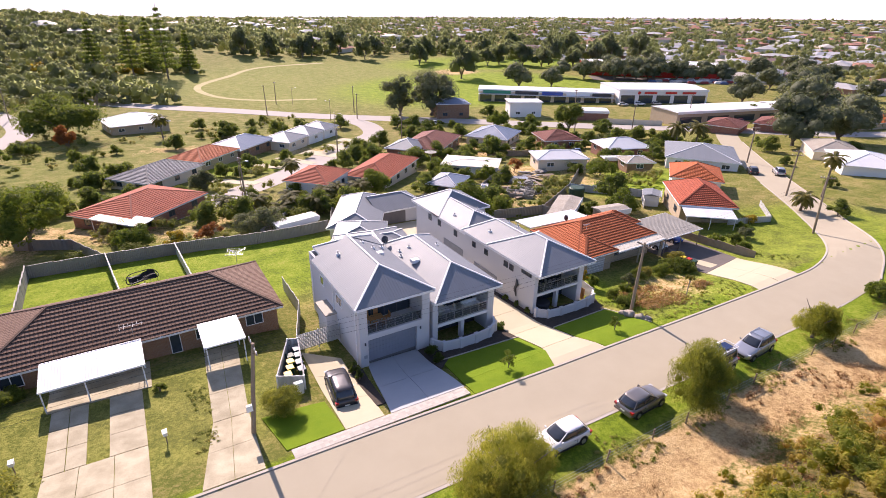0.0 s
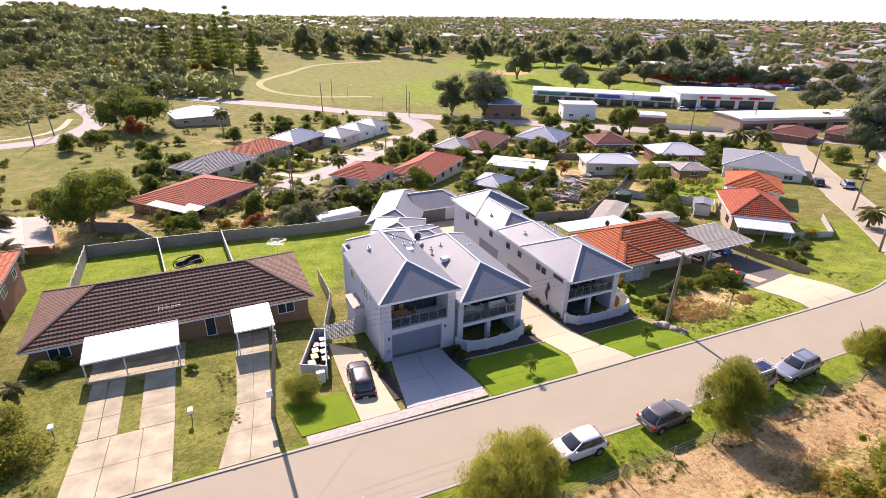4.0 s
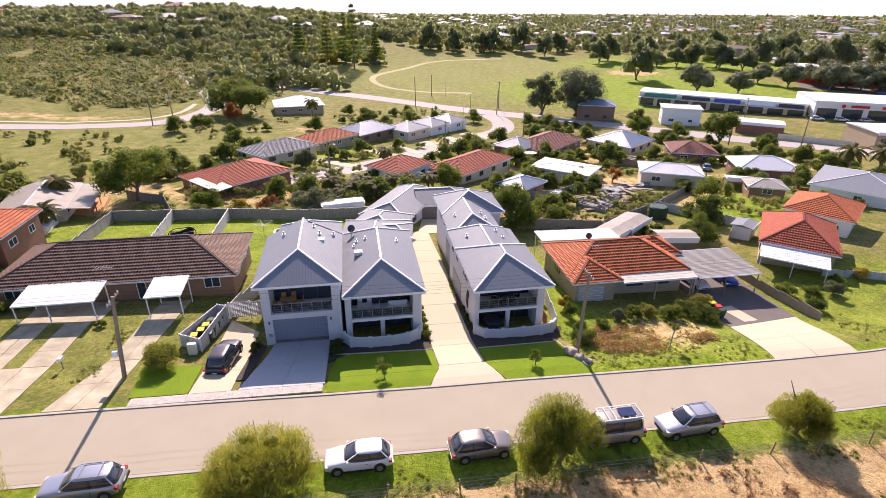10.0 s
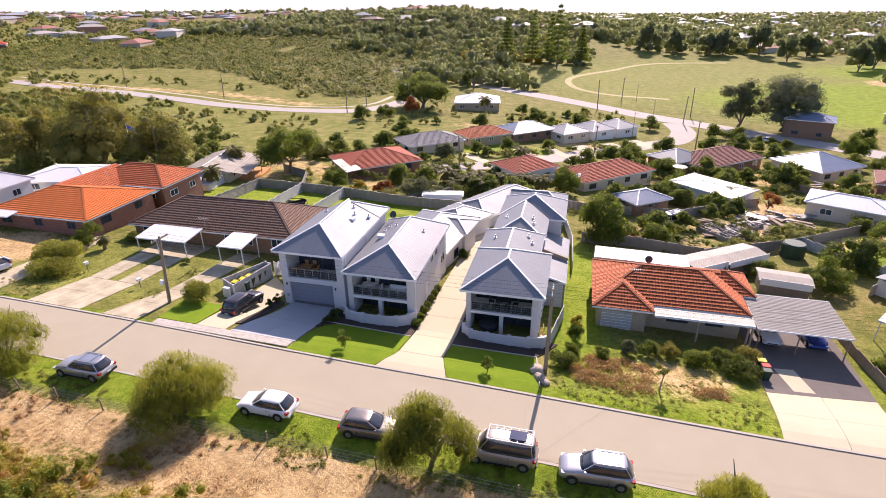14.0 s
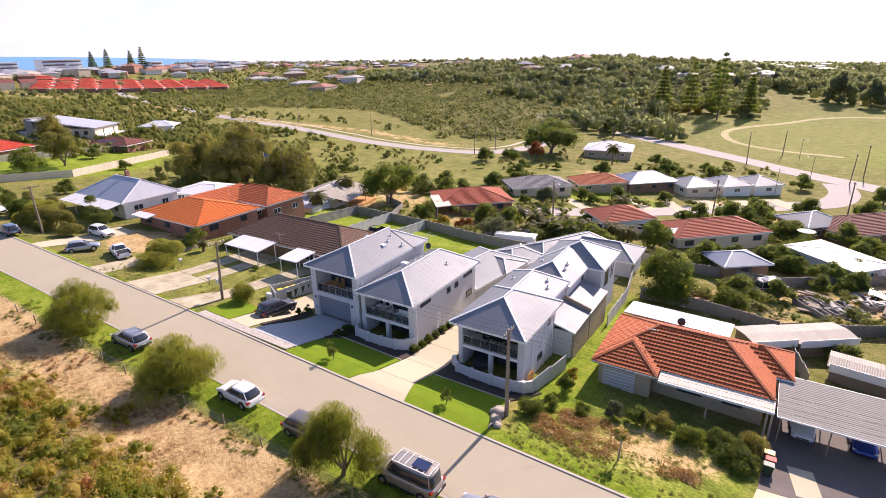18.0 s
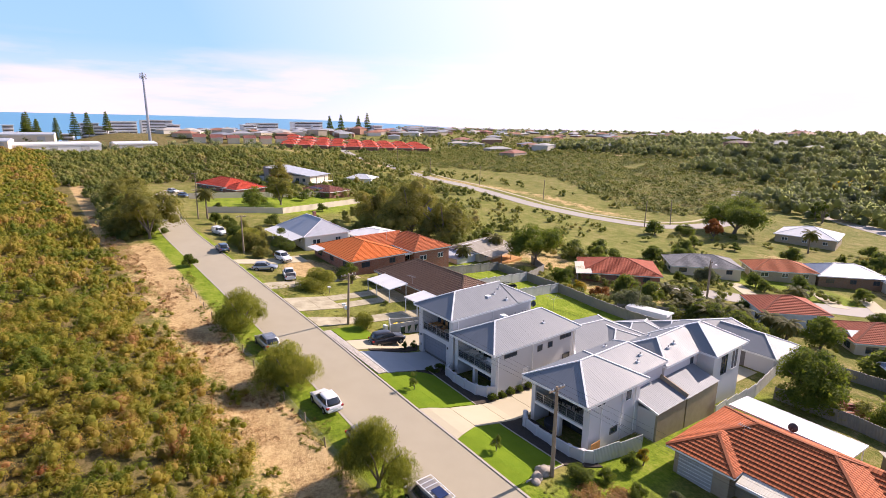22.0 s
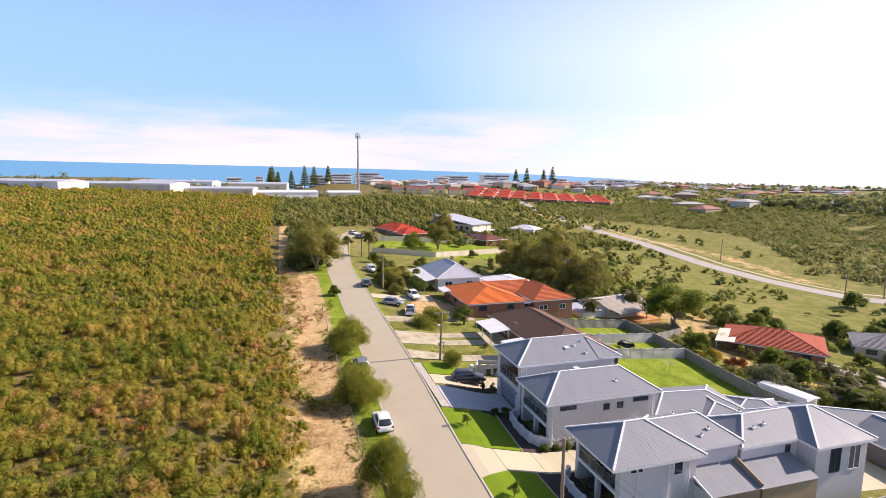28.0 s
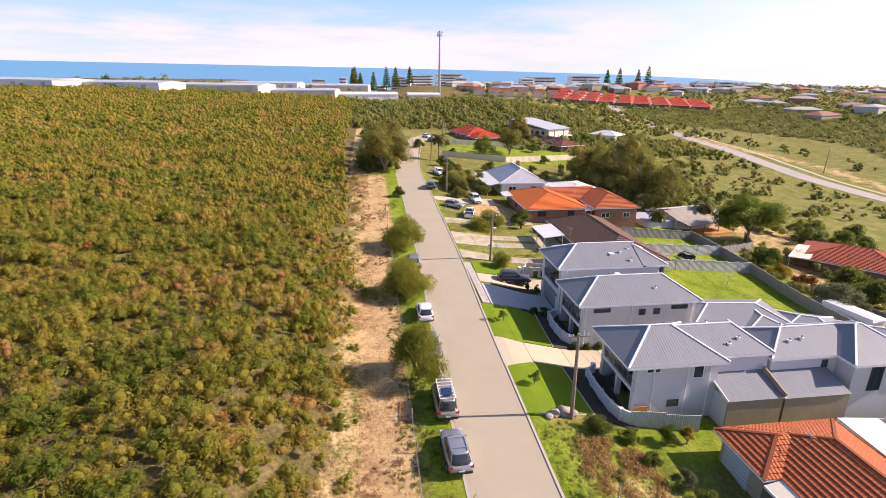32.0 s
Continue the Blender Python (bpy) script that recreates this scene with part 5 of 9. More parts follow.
uvl = bm.loops.layers.uv.new()
slope(bm, uvl, (-7.8, -8.4, 2.3), (8.0, -8.4, 2.3), (8.0, -5.4, 2.85), (-7.8, -5.4, 2.85), "ribs")
part("verandah_roof", bm, MAT["steel_white"], HW)
for x in (-7.4, -2.5, 2.5, 7.6):
    part("verandah_post", beam(B(), (x, -8.2, -.6), (x, -8.2, 2.25), .1), MAT["trim"], HW)

house("low white steel-roofed extension", -38.0, 60.0, 12.0, 9.0, 10, "steel_white", "render_white", eh=2.3, rise=.9, over=.4, style="ribs", base=-3.3, cap="trim")
HD = house("low house with a pale steel roof, verandah and timber deck", -25.5, 80.5, 8.5, 12.0, 12, "steel_old", "cream", eh=2.6, rise=1.2, over=.5, style="ribs", axis="y", hips=(0, 0), base=-6.9, cap="trim")
part("deck", boxed(4.3, 8.2, -5.5, 5.5, -1.2, .1), MAT["new_wood"], HD, "orange timber deck")
bm = B()
uvl = bm.loops.layers.uv.new()
slope(bm, uvl, (7.9, -6.2, 2.15), (7.9, 6.2, 2.15), (4.2, 6.2, 2.6), (4.2, -6.2, 2.6), "ribs")
part("verandah_roof", bm, MAT["steel_old"], HD)
for y in (-5.6, -2.0, 1.8, 5.6):
    part("post", beam(B(), (7.6, y, -1.0), (7.6, y, 2.15), .12), MAT["wood"], HD)
part("annexe", boxed(-3.5, 3.4, -12.5, -6.1, -1.5, 2.1), MAT["render_wall"], HD)
part("annexe_roof", boxed(-3.9, 3.8, -12.9, -6.05, 2.13, 2.28), MAT["steel_pale"], HD, "flat pale sheet roof")
house("red brick house with red-orange tiles across the corner", 81.2, 50.3, 8.0, 11.5, -40.5, "tile_red", "brick_tan", eh=3.2, rise=2.3, base=-7.0, axis="y")
house("rear wing under orange tiles", 95.0, 60.5, 10.0, 8.5, 38, "tile_orange", "render_white", eh=3.0, rise=1.9, base=-7.6)
flat_roof("white steel verandah roof on the corner house", (7.4, 3.4), 2.3, "steel_white", [(-3.5, -1.5), (0, -1.5), (3.5, -1.5)], -41, .4, at=(75.8, 44.5), ground_z=-6.7, name="verandah", category="verandah")

# ---- houses on the back streets ----
BACK = [
    ("house with red tiled hip roof and cream patio sheet", 0.6, 97.0, 15.5, 12.0, 41, "tile_red", "brick_red", 2.4, 2.0, "tile"),
    ("white two-level house under red-orange tiles", 32.0, 100.5, 10.0, 8.5, 44, "tile_red", "render_white", 3.0, 1.8, "tile"),
    ("long house under orange-red tiles", 48.0, 104.0, 18.0, 9.0, 41, "tile_red", "cream", 2.6, 1.8, "tile"),
    ("house under lichened grey tiles", 5.0, 124.5, 15.0, 10.0, 41, "tile_grey", "cream", 2.4, 1.9, "tile"),
    ("cream brick house under orange tiles", 16.5, 139.0, 13.0, 9.0, 41, "tile_orange", "brick_tan", 2.4, 1.8, "tile"),
    ("brick house under a blue-grey hip roof", 27.0, 148.0, 14.0, 10.0, 41, "steel_blue", "brick_brown", 2.6, 2.0, "ribs"),
    ("new unit with pale steel hip roof", 39.0, 150.0, 9.0, 9.0, 41, "steel_grey", "cream", 2.6, 1.8, "ribs"),
    ("new unit with pale steel hip roof", 46.5, 157.0, 8.0, 9.0, 41, "steel_grey", "render_white", 2.6, 1.8, "ribs"),
    ("new unit with pale steel hip roof", 53.5, 163.5, 8.0, 9.0, 41, "steel_grey", "render_white", 2.6, 1.8, "ribs"),
    ("wide hall with a white steel hip roof", 4.5, 194.0, 16.0, 14.0, 10, "steel_white", "brick_tan", 2.8, 2.4, "ribs"),
    ("house under dark red tiles", 74.0, 128.0, 19.0, 11.0, 41, "tile_dark_red", "brick_brown", 2.6, 2.2, "tile"),
    ("house with grey steel roof and red brick walls", 65.0, 125.0, 9.0, 8.0, 41, "steel_grey", "brick_red", 2.8, 1.9, "ribs"),
    ("house under a blue-grey steel hip roof", 95.0, 127.0, 13.0, 12.0, 35, "steel_blue", "cream", 2.6, 2.4, "ribs"),
    ("two-storey dark blue roofed house", 108.0, 172.0, 12.0, 9.0, -20, "steel_blue", "brick_brown", 5.2, 1.6, "ribs"),
    ("white two-storey flat building", 133.0, 160.0, 12.0, 8.0, -25, "steel_white", "render_white", 5.4, .6, "ribs"),
    ("white steel shed with grey walls", 87.5, 91.0, 11.5, 7.0, -25, "steel_white", "cream", 2.8, 1.2, "ribs"),
    ("house under dark red tiles with fence", 106.0, 112.0, 10.0, 10.0, -20, "tile_dark_red", "brick_red", 2.6, 2.0, "tile"),
    ("house with white steel hip roof and back verandah", 111.0, 93.0, 12.0, 9.0, -20, "steel_white", "brick_red", 2.6, 1.8, "ribs"),
    ("dark shed with grey roof", 99.5, 78.5, 6.0, 5.0, -25, "steel_old", "brick_brown", 2.3, .9, "ribs"),
    ("house with pale steel roof and solar panels", 118.0, 75.0, 16.0, 15.0, 38, "steel_grey", "render_white", 2.6, 2.0, "ribs"),
    ("small brick shed with blue-grey roof", 53.8, 86.0, 7.0, 5.5, 38, "steel_blue", "brick_brown", 2.4, 1.2, "ribs"),
    ("long shed under a flat cream roof", 67.5, 98.0, 12.0, 7.5, -42, "steel_cream", "render_white", 2.6, .4, "ribs"),
]
for lab, x, y, w, d, yaw, rm, wm, eh, rise, st in BACK:
    house(lab, x, y, w, d, yaw, rm, wm, eh=eh, rise=rise, style=st, base=gz(x, y) + .2, cap="trim" if st == "ribs" else None)
flat_roof("cream sheet patio roof on the red tiled house", (9.5, 3.0), 2.25, "steel_cream", [(-4.5, -1.3), (4.5, -1.3)], -49, .2, at=(-2.6, 89.5), name="patio_roof", category="roof")

# ---- drives, lawns and paving ----
def slabs(corners, nu, nv, mat, lift, label, gap=.07):
    """A drive cast in separate slabs with open joints."""
    a, b, c, d = (Vector(p) for p in corners)

    def at_uv(u, v):
        p = a.lerp(b, u).lerp(d.lerp(c, u), v)
        return (p.x, p.y)
    lu, lv = gap / max(.1, (b - a).length), gap / max(.1, (d - a).length)
    for i in range(nu):
        for j in range(nv):
            u0, u1, v0, v1 = i / nu + lu / 2, (i + 1) / nu - lu / 2, j / nv + lv / 2, (j + 1) / nv - lv / 2
            drape("driveway", [at_uv(u0, v0), at_uv(u1, v0), at_uv(u1, v1), at_uv(u0, v1)], mat, lift, label=label)


MAT["lawn"] = rough_mat("watered_lawn", (0.115, 0.20, 0.011), (0.195, 0.275, 0.018), 0.8, 45, 0.95, vary=0.7, bumps=0.9, dist=0.04, spec=0.1)
MAT["mulch"] = rough_mat("dark_mulch", (0.045, 0.035, 0.03), (0.09, 0.07, 0.055), 3, 40, 0.98, vary=0.8, bumps=0.8, dist=0.04)
MAT["dark_asphalt"] = rough_mat("dark_asphalt", (0.11, 0.095, 0.085), (0.17, 0.145, 0.13), 0.7, 50, 0.92, vary=0.6)
slabs([(12.9, 27.9), (19.4, 27.9), (19.5, 36.2), (14.6, 36.2)], 2, 2, MAT["grey_concrete"], .07, "smooth grey concrete drive to the double garage", 0.03)
slabs([(9.35, 27.9), (12.4, 27.9), (12.9, 38.2), (10.0, 40.6)], 1, 3, MAT["concrete"], .07, "pale concrete parking pad", 0.03)
drape("garden_bed", [(12.42, 29.4), (13.2, 29.4), (13.9, 35.6), (12.8, 36.4)], MAT["mulch"], .1, label="narrow dark mulch bed")
drape("driveway", [(27.5, 26.2), (33.6, 26.12), (32.6, 29.2), (28.7, 29.2)], MAT["concrete"], .07, label="flared mouth of the shared concrete drive")
for i in range(9):
    y0 = 29.25 + i * 4.15
    drape("drive_slab", [(28.7, y0), (32.6 + (.5 if i > 4 else 0), y0), (32.6 + (.5 if i > 3 else 0), y0 + 4.1), (28.7, y0 + 4.1)], MAT["concrete"], .07, label="pale concrete slab of the shared drive")
drape("driveway", [(31.6, 66.0), (39.5, 64.5), (39.5, 72.4), (33.0, 72.4)], MAT["concrete"], .05, label="pale concrete at the end of the drive")
drape("lawn", [(5.2, 27.95), (9.3, 27.95), (9.3, 32.3), (4.6, 32.6)], MAT["lawn"], .09, label="bright green clipped lawn patch")
drape("lawn", [(19.55, 26.6), (27.4, 26.22), (28.55, 28.6), (19.6, 28.6)], MAT["lawn"], .09, label="bright green clipped front lawn")
drape("lawn", [(19.6, 28.62), (28.55, 28.62), (28.6, 32.6), (20.3, 33.1)], MAT["lawn"], .09, label="bright green clipped front lawn")
drape("lawn", [(33.7, 26.12), (40.9, 26.05), (40.6, 28.9), (32.7, 28.9)], MAT["lawn"], .09, label="bright green clipped front lawn")
drape("lawn", [(32.7, 28.92), (40.6, 28.92), (40.2, 32.4), (32.75, 32.1)], MAT["lawn"], .09, label="bright green clipped front lawn")
drape("garden_bed", [(20.2, 33.15), (28.6, 32.65), (28.65, 36.0), (20.0, 35.8)], MAT["mulch"], .1, label="dark mulch bed under the patio wall")
drape("garden_bed", [(32.75, 32.15), (40.3, 32.45), (42.0, 35.6), (32.8, 36.0)], MAT["mulch"], .1, label="dark mulch bed under the patio wall")
drape("garden_bed", [(28.1, 36.0), (28.7, 36.0), (28.7, 44.5), (28.1, 44.5)], MAT["mulch"], .1, label="narrow mulch bed along the house wall")
drape("garden_bed", [(32.62, 32.2), (33.2, 32.2), (33.2, 44.0), (32.62, 44.0)], MAT["mulch"], .1, label="narrow mulch bed along the house wall")
drape("garden_bed", [(19.45, 31.6), (21.0, 32.9), (21.0, 35.8), (19.5, 36.2)], MAT["mulch"], .11, label="shaded mulch bed with shrubs")
for a, b in (((19.6, 33.1), (28.7, 32.6)), ((32.7, 32.1), (40.3, 32.4)), ((40.3, 32.4), (40.95, 27.2))):
    e = thing("edging", (*a, gz(*a)), "thin pale concrete garden edging", "edging")
    part("strip", beam(B(), (*a, gz(*a) + .1), (*b, gz(*b) + .1), .1, .12), MAT["kerb"], e, world=True)
# older drives next door
slabs([(-9.0, 27.0), (-2.8, 27.0), (-2.75, 33.8), (-8.75, 33.8)], 3, 2, MAT["old_concrete"], .06, "old stained concrete drive", 0.035)
slabs([(-8.75, 33.84), (-6.35, 33.84), (-6.3, 41.2), (-8.7, 41.2)], 2, 3, MAT["old_concrete"], .06, "old concrete wheel strip", 0.05)
slabs([(-5.05, 33.84), (-2.75, 33.84), (-2.7, 41.2), (-4.95, 41.2)], 1, 3, MAT["old_concrete"], .06, "old concrete wheel strip", 0.035)
slabs([(-.2, 27.0), (3.6, 27.0), (4.0, 34.0), (1.45, 34.0)], 2, 2, MAT["old_concrete"], .06, "old concrete drive", 0.03)
slabs([(1.45, 34.03), (4.0, 34.03), (5.3, 45.0), (2.4, 45.0)], 2, 3, MAT["old_concrete"], .06, "old concrete drive under the carport", 0.03)
drape("driveway", [(-9.0, 41.25), (-2.0, 41.25), (-1.9, 45.6), (-9.0, 45.6)], MAT["old_concrete"], .06, label="shaded concrete carport floor")
# drive of the tiled house
slabs([(58.0, 26.05), (66.5, 26.05), (67.6, 34.4), (59.05, 33.2)], 2, 2, MAT["concrete"], .06, "pale concrete drive", 0.02)
drape("driveway", [(61.42, 34.1), (63.1, 34.25), (62.5, 37.6), (60.85, 37.4)], MAT["concrete"], .085, label="pale concrete apron strip")
drape("driveway", [(59.1, 33.25), (67.65, 34.45), (68.3, 48.0), (59.8, 48.0)], MAT["dark_asphalt"], .06, label="dark asphalt carport floor")
# drives further along
drape("driveway", [(-17.5, 27.0), (-14.0, 27.0), (-16, 44), (-19.5, 44)], MAT["old_concrete"], .05, label="sandy concrete drive")
drape("driveway", [(-33.5, 27.0), (-30.5, 27.0), (-29.5, 40), (-34.5, 40)], MAT["concrete"], .05, label="pale concrete drive")
for a, b, w in (((56, 141), (50, 148), 5), ((49, 134), (42, 142), 5), ((63, 148), (57, 155), 5), ((34, 124), (27, 133), 3.2), ((23, 113), (14, 122), 3.2), ((40, 128), (34, 138), 3)):
    d = Vector((b[0] - a[0], b[1] - a[1])).normalized()
    s = (-d.y * w / 2, d.x * w / 2)
    drape("driveway", [(a[0] - s[0], a[1] - s[1]), (a[0] + s[0], a[1] + s[1]), (b[0] + s[0], b[1] + s[1]), (b[0] - s[0], b[1] - s[1])], MAT["concrete"], .09, 2, label="pale concrete drive off the back street")

# ---- walls, pens and fences ----
pen = thing("bin_enclosure", (8.2, 37.8, gz(8.2, 37.8)), "pale rendered walled bin enclosure beside the parking pad", "enclosure")
pz = -4.2
for p, q in (((6.7, 35.9), (8.6, 34.9)), ((8.6, 34.9), (9.75, 40.3)), ((9.75, 40.3), (8.9, 40.6)), ((8.9, 40.6), (6.7, 35.9))):
    part("panel", beam(B(), (*p, pz + .6), (*q, pz + .6), .1, 2.0), MAT["fence_pale"], pen, world=True)
    part("post", beam(B(), (*p, pz - .6), (*p, pz + 1.66), .13), MAT["trim"], pen, world=True)
BINS = [(7.7, 36.4, "bin_yellow"), (8.1, 37.2, "bin_yellow"), (8.35, 38.0, "bin_yellow"), (8.55, 38.8, "bin_green"), (8.9, 36.6, "bin_grey"), (9.0, 37.6, "bin_grey"), (9.2, 38.6, "bin_grey"), (9.35, 39.5, "bin_grey")]


def wheelie_bin(x, y, lid, z=None, yaw=0):
    g = gz(x, y) if z is None else z
    t = thing("wheelie_bin", (x, y, g), "dark wheelie bin with %s lid in the enclosure" % {"bin_yellow": "a yellow", "bin_green": "a green", "bin_grey": "a pale grey", "red_paint": "a red"}[lid], "bin", yaw, group="wheelie bins")
    bm = B()
    v = [bm.verts.new(p) for p in ((-.2, -.22, .05), (.2, -.22, .05), (.2, .22, .05), (-.2, .22, .05), (-.28, -.33, .98), (.28, -.33, .98), (.28, .33, .98), (-.28, .33, .98))]
    for f in ((3, 2, 1, 0), (4, 5, 6, 7), (0, 1, 5, 4), (1, 2, 6, 5), (2, 3, 7, 6), (3, 0, 4, 7)):
        bm.faces.new([v[i] for i in f])
    part("body", bm, MAT["bin_green"], t)
    lb = boxed(-.3, .3, -.36, .34, .985, 1.06)
    bmesh.ops.bevel(lb, geom=lb.edges[:], offset=.03, segments=2, affect="EDGES")
    part("lid", lb, MAT[lid], t)
    part("handle", beam(B(), (-.24, .38, .95), (.24, .38, .95), .04, sides=6), MAT["black"], t)
    for sx in (-.24, .24):
        part("wheel", beam(B(), (sx - .03, .2, .1), (sx + .03, .2, .1), .2, sides=10), MAT["black"], t)
    return t


for x, y, lid in BINS:
    wheelie_bin(x, y, lid, -4.1)
wheelie_bin(59.6, 37.0, "bin_yellow", yaw=90)
wheelie_bin(59.7, 36.2, "red_paint", yaw=90)
wheelie_bin(59.6, 35.4, "bin_green", yaw=90)
unit = thing("service_box", (8.0, 34.5, gz(8.0, 34.5)), "white electrical service cabinet at the enclosure wall", "cabinet")
bb = boxed(-.35, .35, -.2, .2, 0, 1.1)
bmesh.ops.bevel(bb, geom=bb.edges[:], offset=.03, segments=1, affect="EDGES")
part("body", bb, MAT["trim"], unit)
part("door", boxed(-.3, .3, -.225, -.2, .1, 1.0), MAT["render_white"], unit)
gate = thing("slatted_gate", (11.8, 40.8, -4.4), "pale horizontally slatted gate between enclosure and house", "gate")
for i in range(12):
    part("slat", boxed(9.8, 13.85, 40.78, 40.82, -4.3 + i * .14, -4.2 + i * .14), MAT["fence_pale"], gate, world=True)
for x in (9.85, 11.8, 13.8):
    part("post", boxed(x - .05, x + .05, 40.84, 40.92, -4.6, -2.6), MAT["trim"], gate, world=True)
fence([(9.8, 40.9), (12.3, 48.6), (12.6, 56.0)], 1.7, "fence_pale", "pale sheet fence along the townhouse boundary")
fence([(41.3, 35.2), (42.3, 41.0)], 1.55, "fence_pale", "pale grey sheet fence beside the long townhouse")
fence([(42.9, 53.6), (42.6, 64.0), (41.0, 75.0)], 1.7, "fence_pale", "pale sheet fence on the boundary")
fence([(-13.2, 74.8), (-5.0, 75.0), (2.2, 75.0), (9.5, 74.6), (18.5, 74.6), (25.0, 75.2)], 1.7, "fence_grey", "weathered grey sheet back fence", cap=True)
fence([(-4.9, 75.0), (-3.6, 61.0), (-3.4, 56.5)], 1.7, "fence_pale", "pale sheet fence dividing the back yards", cap=True)
fence([(3.2, 75.0), (3.8, 57.0)], 1.7, "fence_pale", "pale sheet fence dividing the back yards", cap=True)
fence([(-13.2, 74.8), (-12.6, 58.0), (-12.4, 46.0)], 1.7, "fence_grey", "grey sheet side fence", cap=True)
fence([(-5.0, 75.1), (-9.0, 84.5), (-16.0, 88.0)], 1.6, "fence_grey", "grey sheet fence behind the yards")
fence([(44.0, 66.0), (52.0, 66.5), (60.0, 65.0), (62.5, 52.0)], 1.6, "fence_grey", "grey sheet fence behind the tiled house")
fence([(60.0, 65.0), (75.0, 74.0), (89.0, 85.0), (97.0, 92.0)], 1.5, "fence_grey", "long grey sheet fence between yards")
fence([(75.0, 74.0), (82.0, 62.0), (76.5, 57.0)], 1.5, "fence_pale", "pale fence between yards")
fence([(68.9, 48.5), (68.7, 41.0), (69.3, 33.0)], 1.1, "wood", "low weathered timber fence beside the drive", post="wood")
fence([(79.0, 43.0), (85.5, 40.0), (93.0, 46.0)], 1.0, "fence_pale", "low pale fence round the corner lot")
fence([(25.4, 75.4), (28.0, 82.0), (33.0, 85.0), (44.0, 81.5), (60.0, 83.5), (75.0, 95.0)], 1.6, "fence_grey", "grey sheet fence at the back boundary")
fence([(15.0, 76.5), (21.0, 84.0), (30.0, 92.0)], 1.6, "fence_grey", "grey sheet fence along the back gardens")
fence([(-87.0, 36.0), (-82.0, 55.0), (-97.0, 88.0)], 1.7, "fence_cream", "cream sheet fence by the open lot", post="fence_cream")
fence([(-113.0, 37.0), (-112.0, 62.0), (-112.0, 92.0)], 1.8, "fence_cream", "cream sheet fence behind the red-roofed house", post="fence_cream")
fence([(82.0, 112.0), (89.0, 106.0), (97.0, 101.0)], 1.5, "wood", "weathered timber fence by the sandy yard", post="wood")
fence([(148.0, 132.0), (160.0, 118.0)], 1.8, "fence_cream", "cream fence by the grassy lot", post="fence_cream")

# wire fence on the verge, post by post
wf = thing("wire_fence", (16, 16.6, gz(16, 16.6)), "old timber posts with slack wires along the dune edge", "fence")
wxs = [-24 + 4.3 * i + .5 * math.sin(i * 2.3) for i in range(22)]
for i, x in enumerate(wxs):
    lean = .12 * math.sin(i * 1.9)
    h = 1.05 + .12 * math.sin(i * 3.1)
    y = 16.5 + .15 * math.sin(i * 1.3)
    part("post", beam(B(), (x, y, gz(x, y) - .2), (x + lean, y - .05, gz(x, y) + h), .11, sides=6), MAT["wood"], wf, world=True)
for k in (.35, .65, .95):
    bm = tube(B(), [(x, 16.5, gz(x, 16.5) + k) for x in wxs], [.008] * len(wxs), 4)
    part("wire", bm, MAT["rail_metal"], wf, world=True)

# rocks by the power pole
for i, (x, y, s) in enumerate(((40.6, 29.5, .6), (40.9, 28.5, .48), (40.5, 30.3, .4), (41.3, 27.9, .36))):
    bm = B()
    bmesh.ops.create_icosphere(bm, subdivisions=3, radius=s)
    for v in bm.verts:
        v.co *= 1 + .35 * noise.noise(v.co * 2.2 + Vector((i * 7, 0, 0))) + .12 * noise.noise(v.co * 6)
        v.co.z *= .75
    r = part("boulder", bm, MAT["rock"], None, smooth=True)
    r.location = (x, y, gz(x, y) + s * .3)
    tagged(r, "pale weathered limestone boulder at the lawn corner", "rock", "boulders")
# paving strip
strip = thing("paving_strip", (12, 27.4, gz(12, 27.4)), "narrow strip of small pale pavers along the kerb", "paving", kind="structure")
pm = None
for i in range(46):
    for j in range(4):
        x, y = 5.6 + i * .3, 26.95 + j * .24
        ob = new("paver", pm) if pm else part("paver", boxed(-.147, .147, -.117, .117, -.06, .03), MAT["paver"], None)
        pm = ob.data
        ob.parent = strip
        ob.location = Vector((x, y, gz(x, y) + .08)) - strip.location
        ob.rotation_euler = (0, -.03, 0)

# the mown track round the park
MAT["park_track"] = rough_mat("pale_dry_track", (0.34, 0.30, 0.12), (0.46, 0.39, 0.20), 0.2, 6, 0.95, vary=0.9)
ribbon("park_path", [(126, 363), (80.7, 350.8), (57, 323), (37, 290), (37, 264), (48, 247), (78, 236.5)], 3.2, MAT["park_track"], .03, "pale worn track round the park grass", across=3, gap=4)

# ---- cars ----
def ring_loft(bm, rings, close=True):
    vs = [[bm.verts.new(p) for p in r] for r in rings]
    n = len(vs[0])
    for a, b in zip(vs, vs[1:]):
        for k in range(n if close else n - 1):
            j = (k + 1) % n
            bm.faces.new((a[k], a[j], b[j], b[k]))
    bm.faces.new(vs[0][::-1])
    bm.faces.new(vs[-1])
    return bm


CAR_KINDS = {
    # length, width, height, bonnet z, belt z, windscreen foot, roof front, roof rear, tail foot
    "hatch": (4.3, 1.78, 1.5, .9, 1.0, 1.02, .08, -1.5, -2.05),
    "wagon": (4.65, 1.8, 1.58, .92, 1.04, 1.05, .18, -1.8, -2.25),
    "suv": (4.6, 1.86, 1.7, 1.0, 1.12, 1.12, .3, -1.75, -2.22),
    "van": (4.75, 1.85, 1.98, 1.08, 1.16, 1.55, .95, -2.15, -2.32),
    "sedan": (4.6, 1.78, 1.44, .86, .97, 1.02, .15, -1.0, -1.75),
    "ute": (5.1, 1.84, 1.72, 1.02, 1.1, 1.15, .55, -.55, -.75),
}


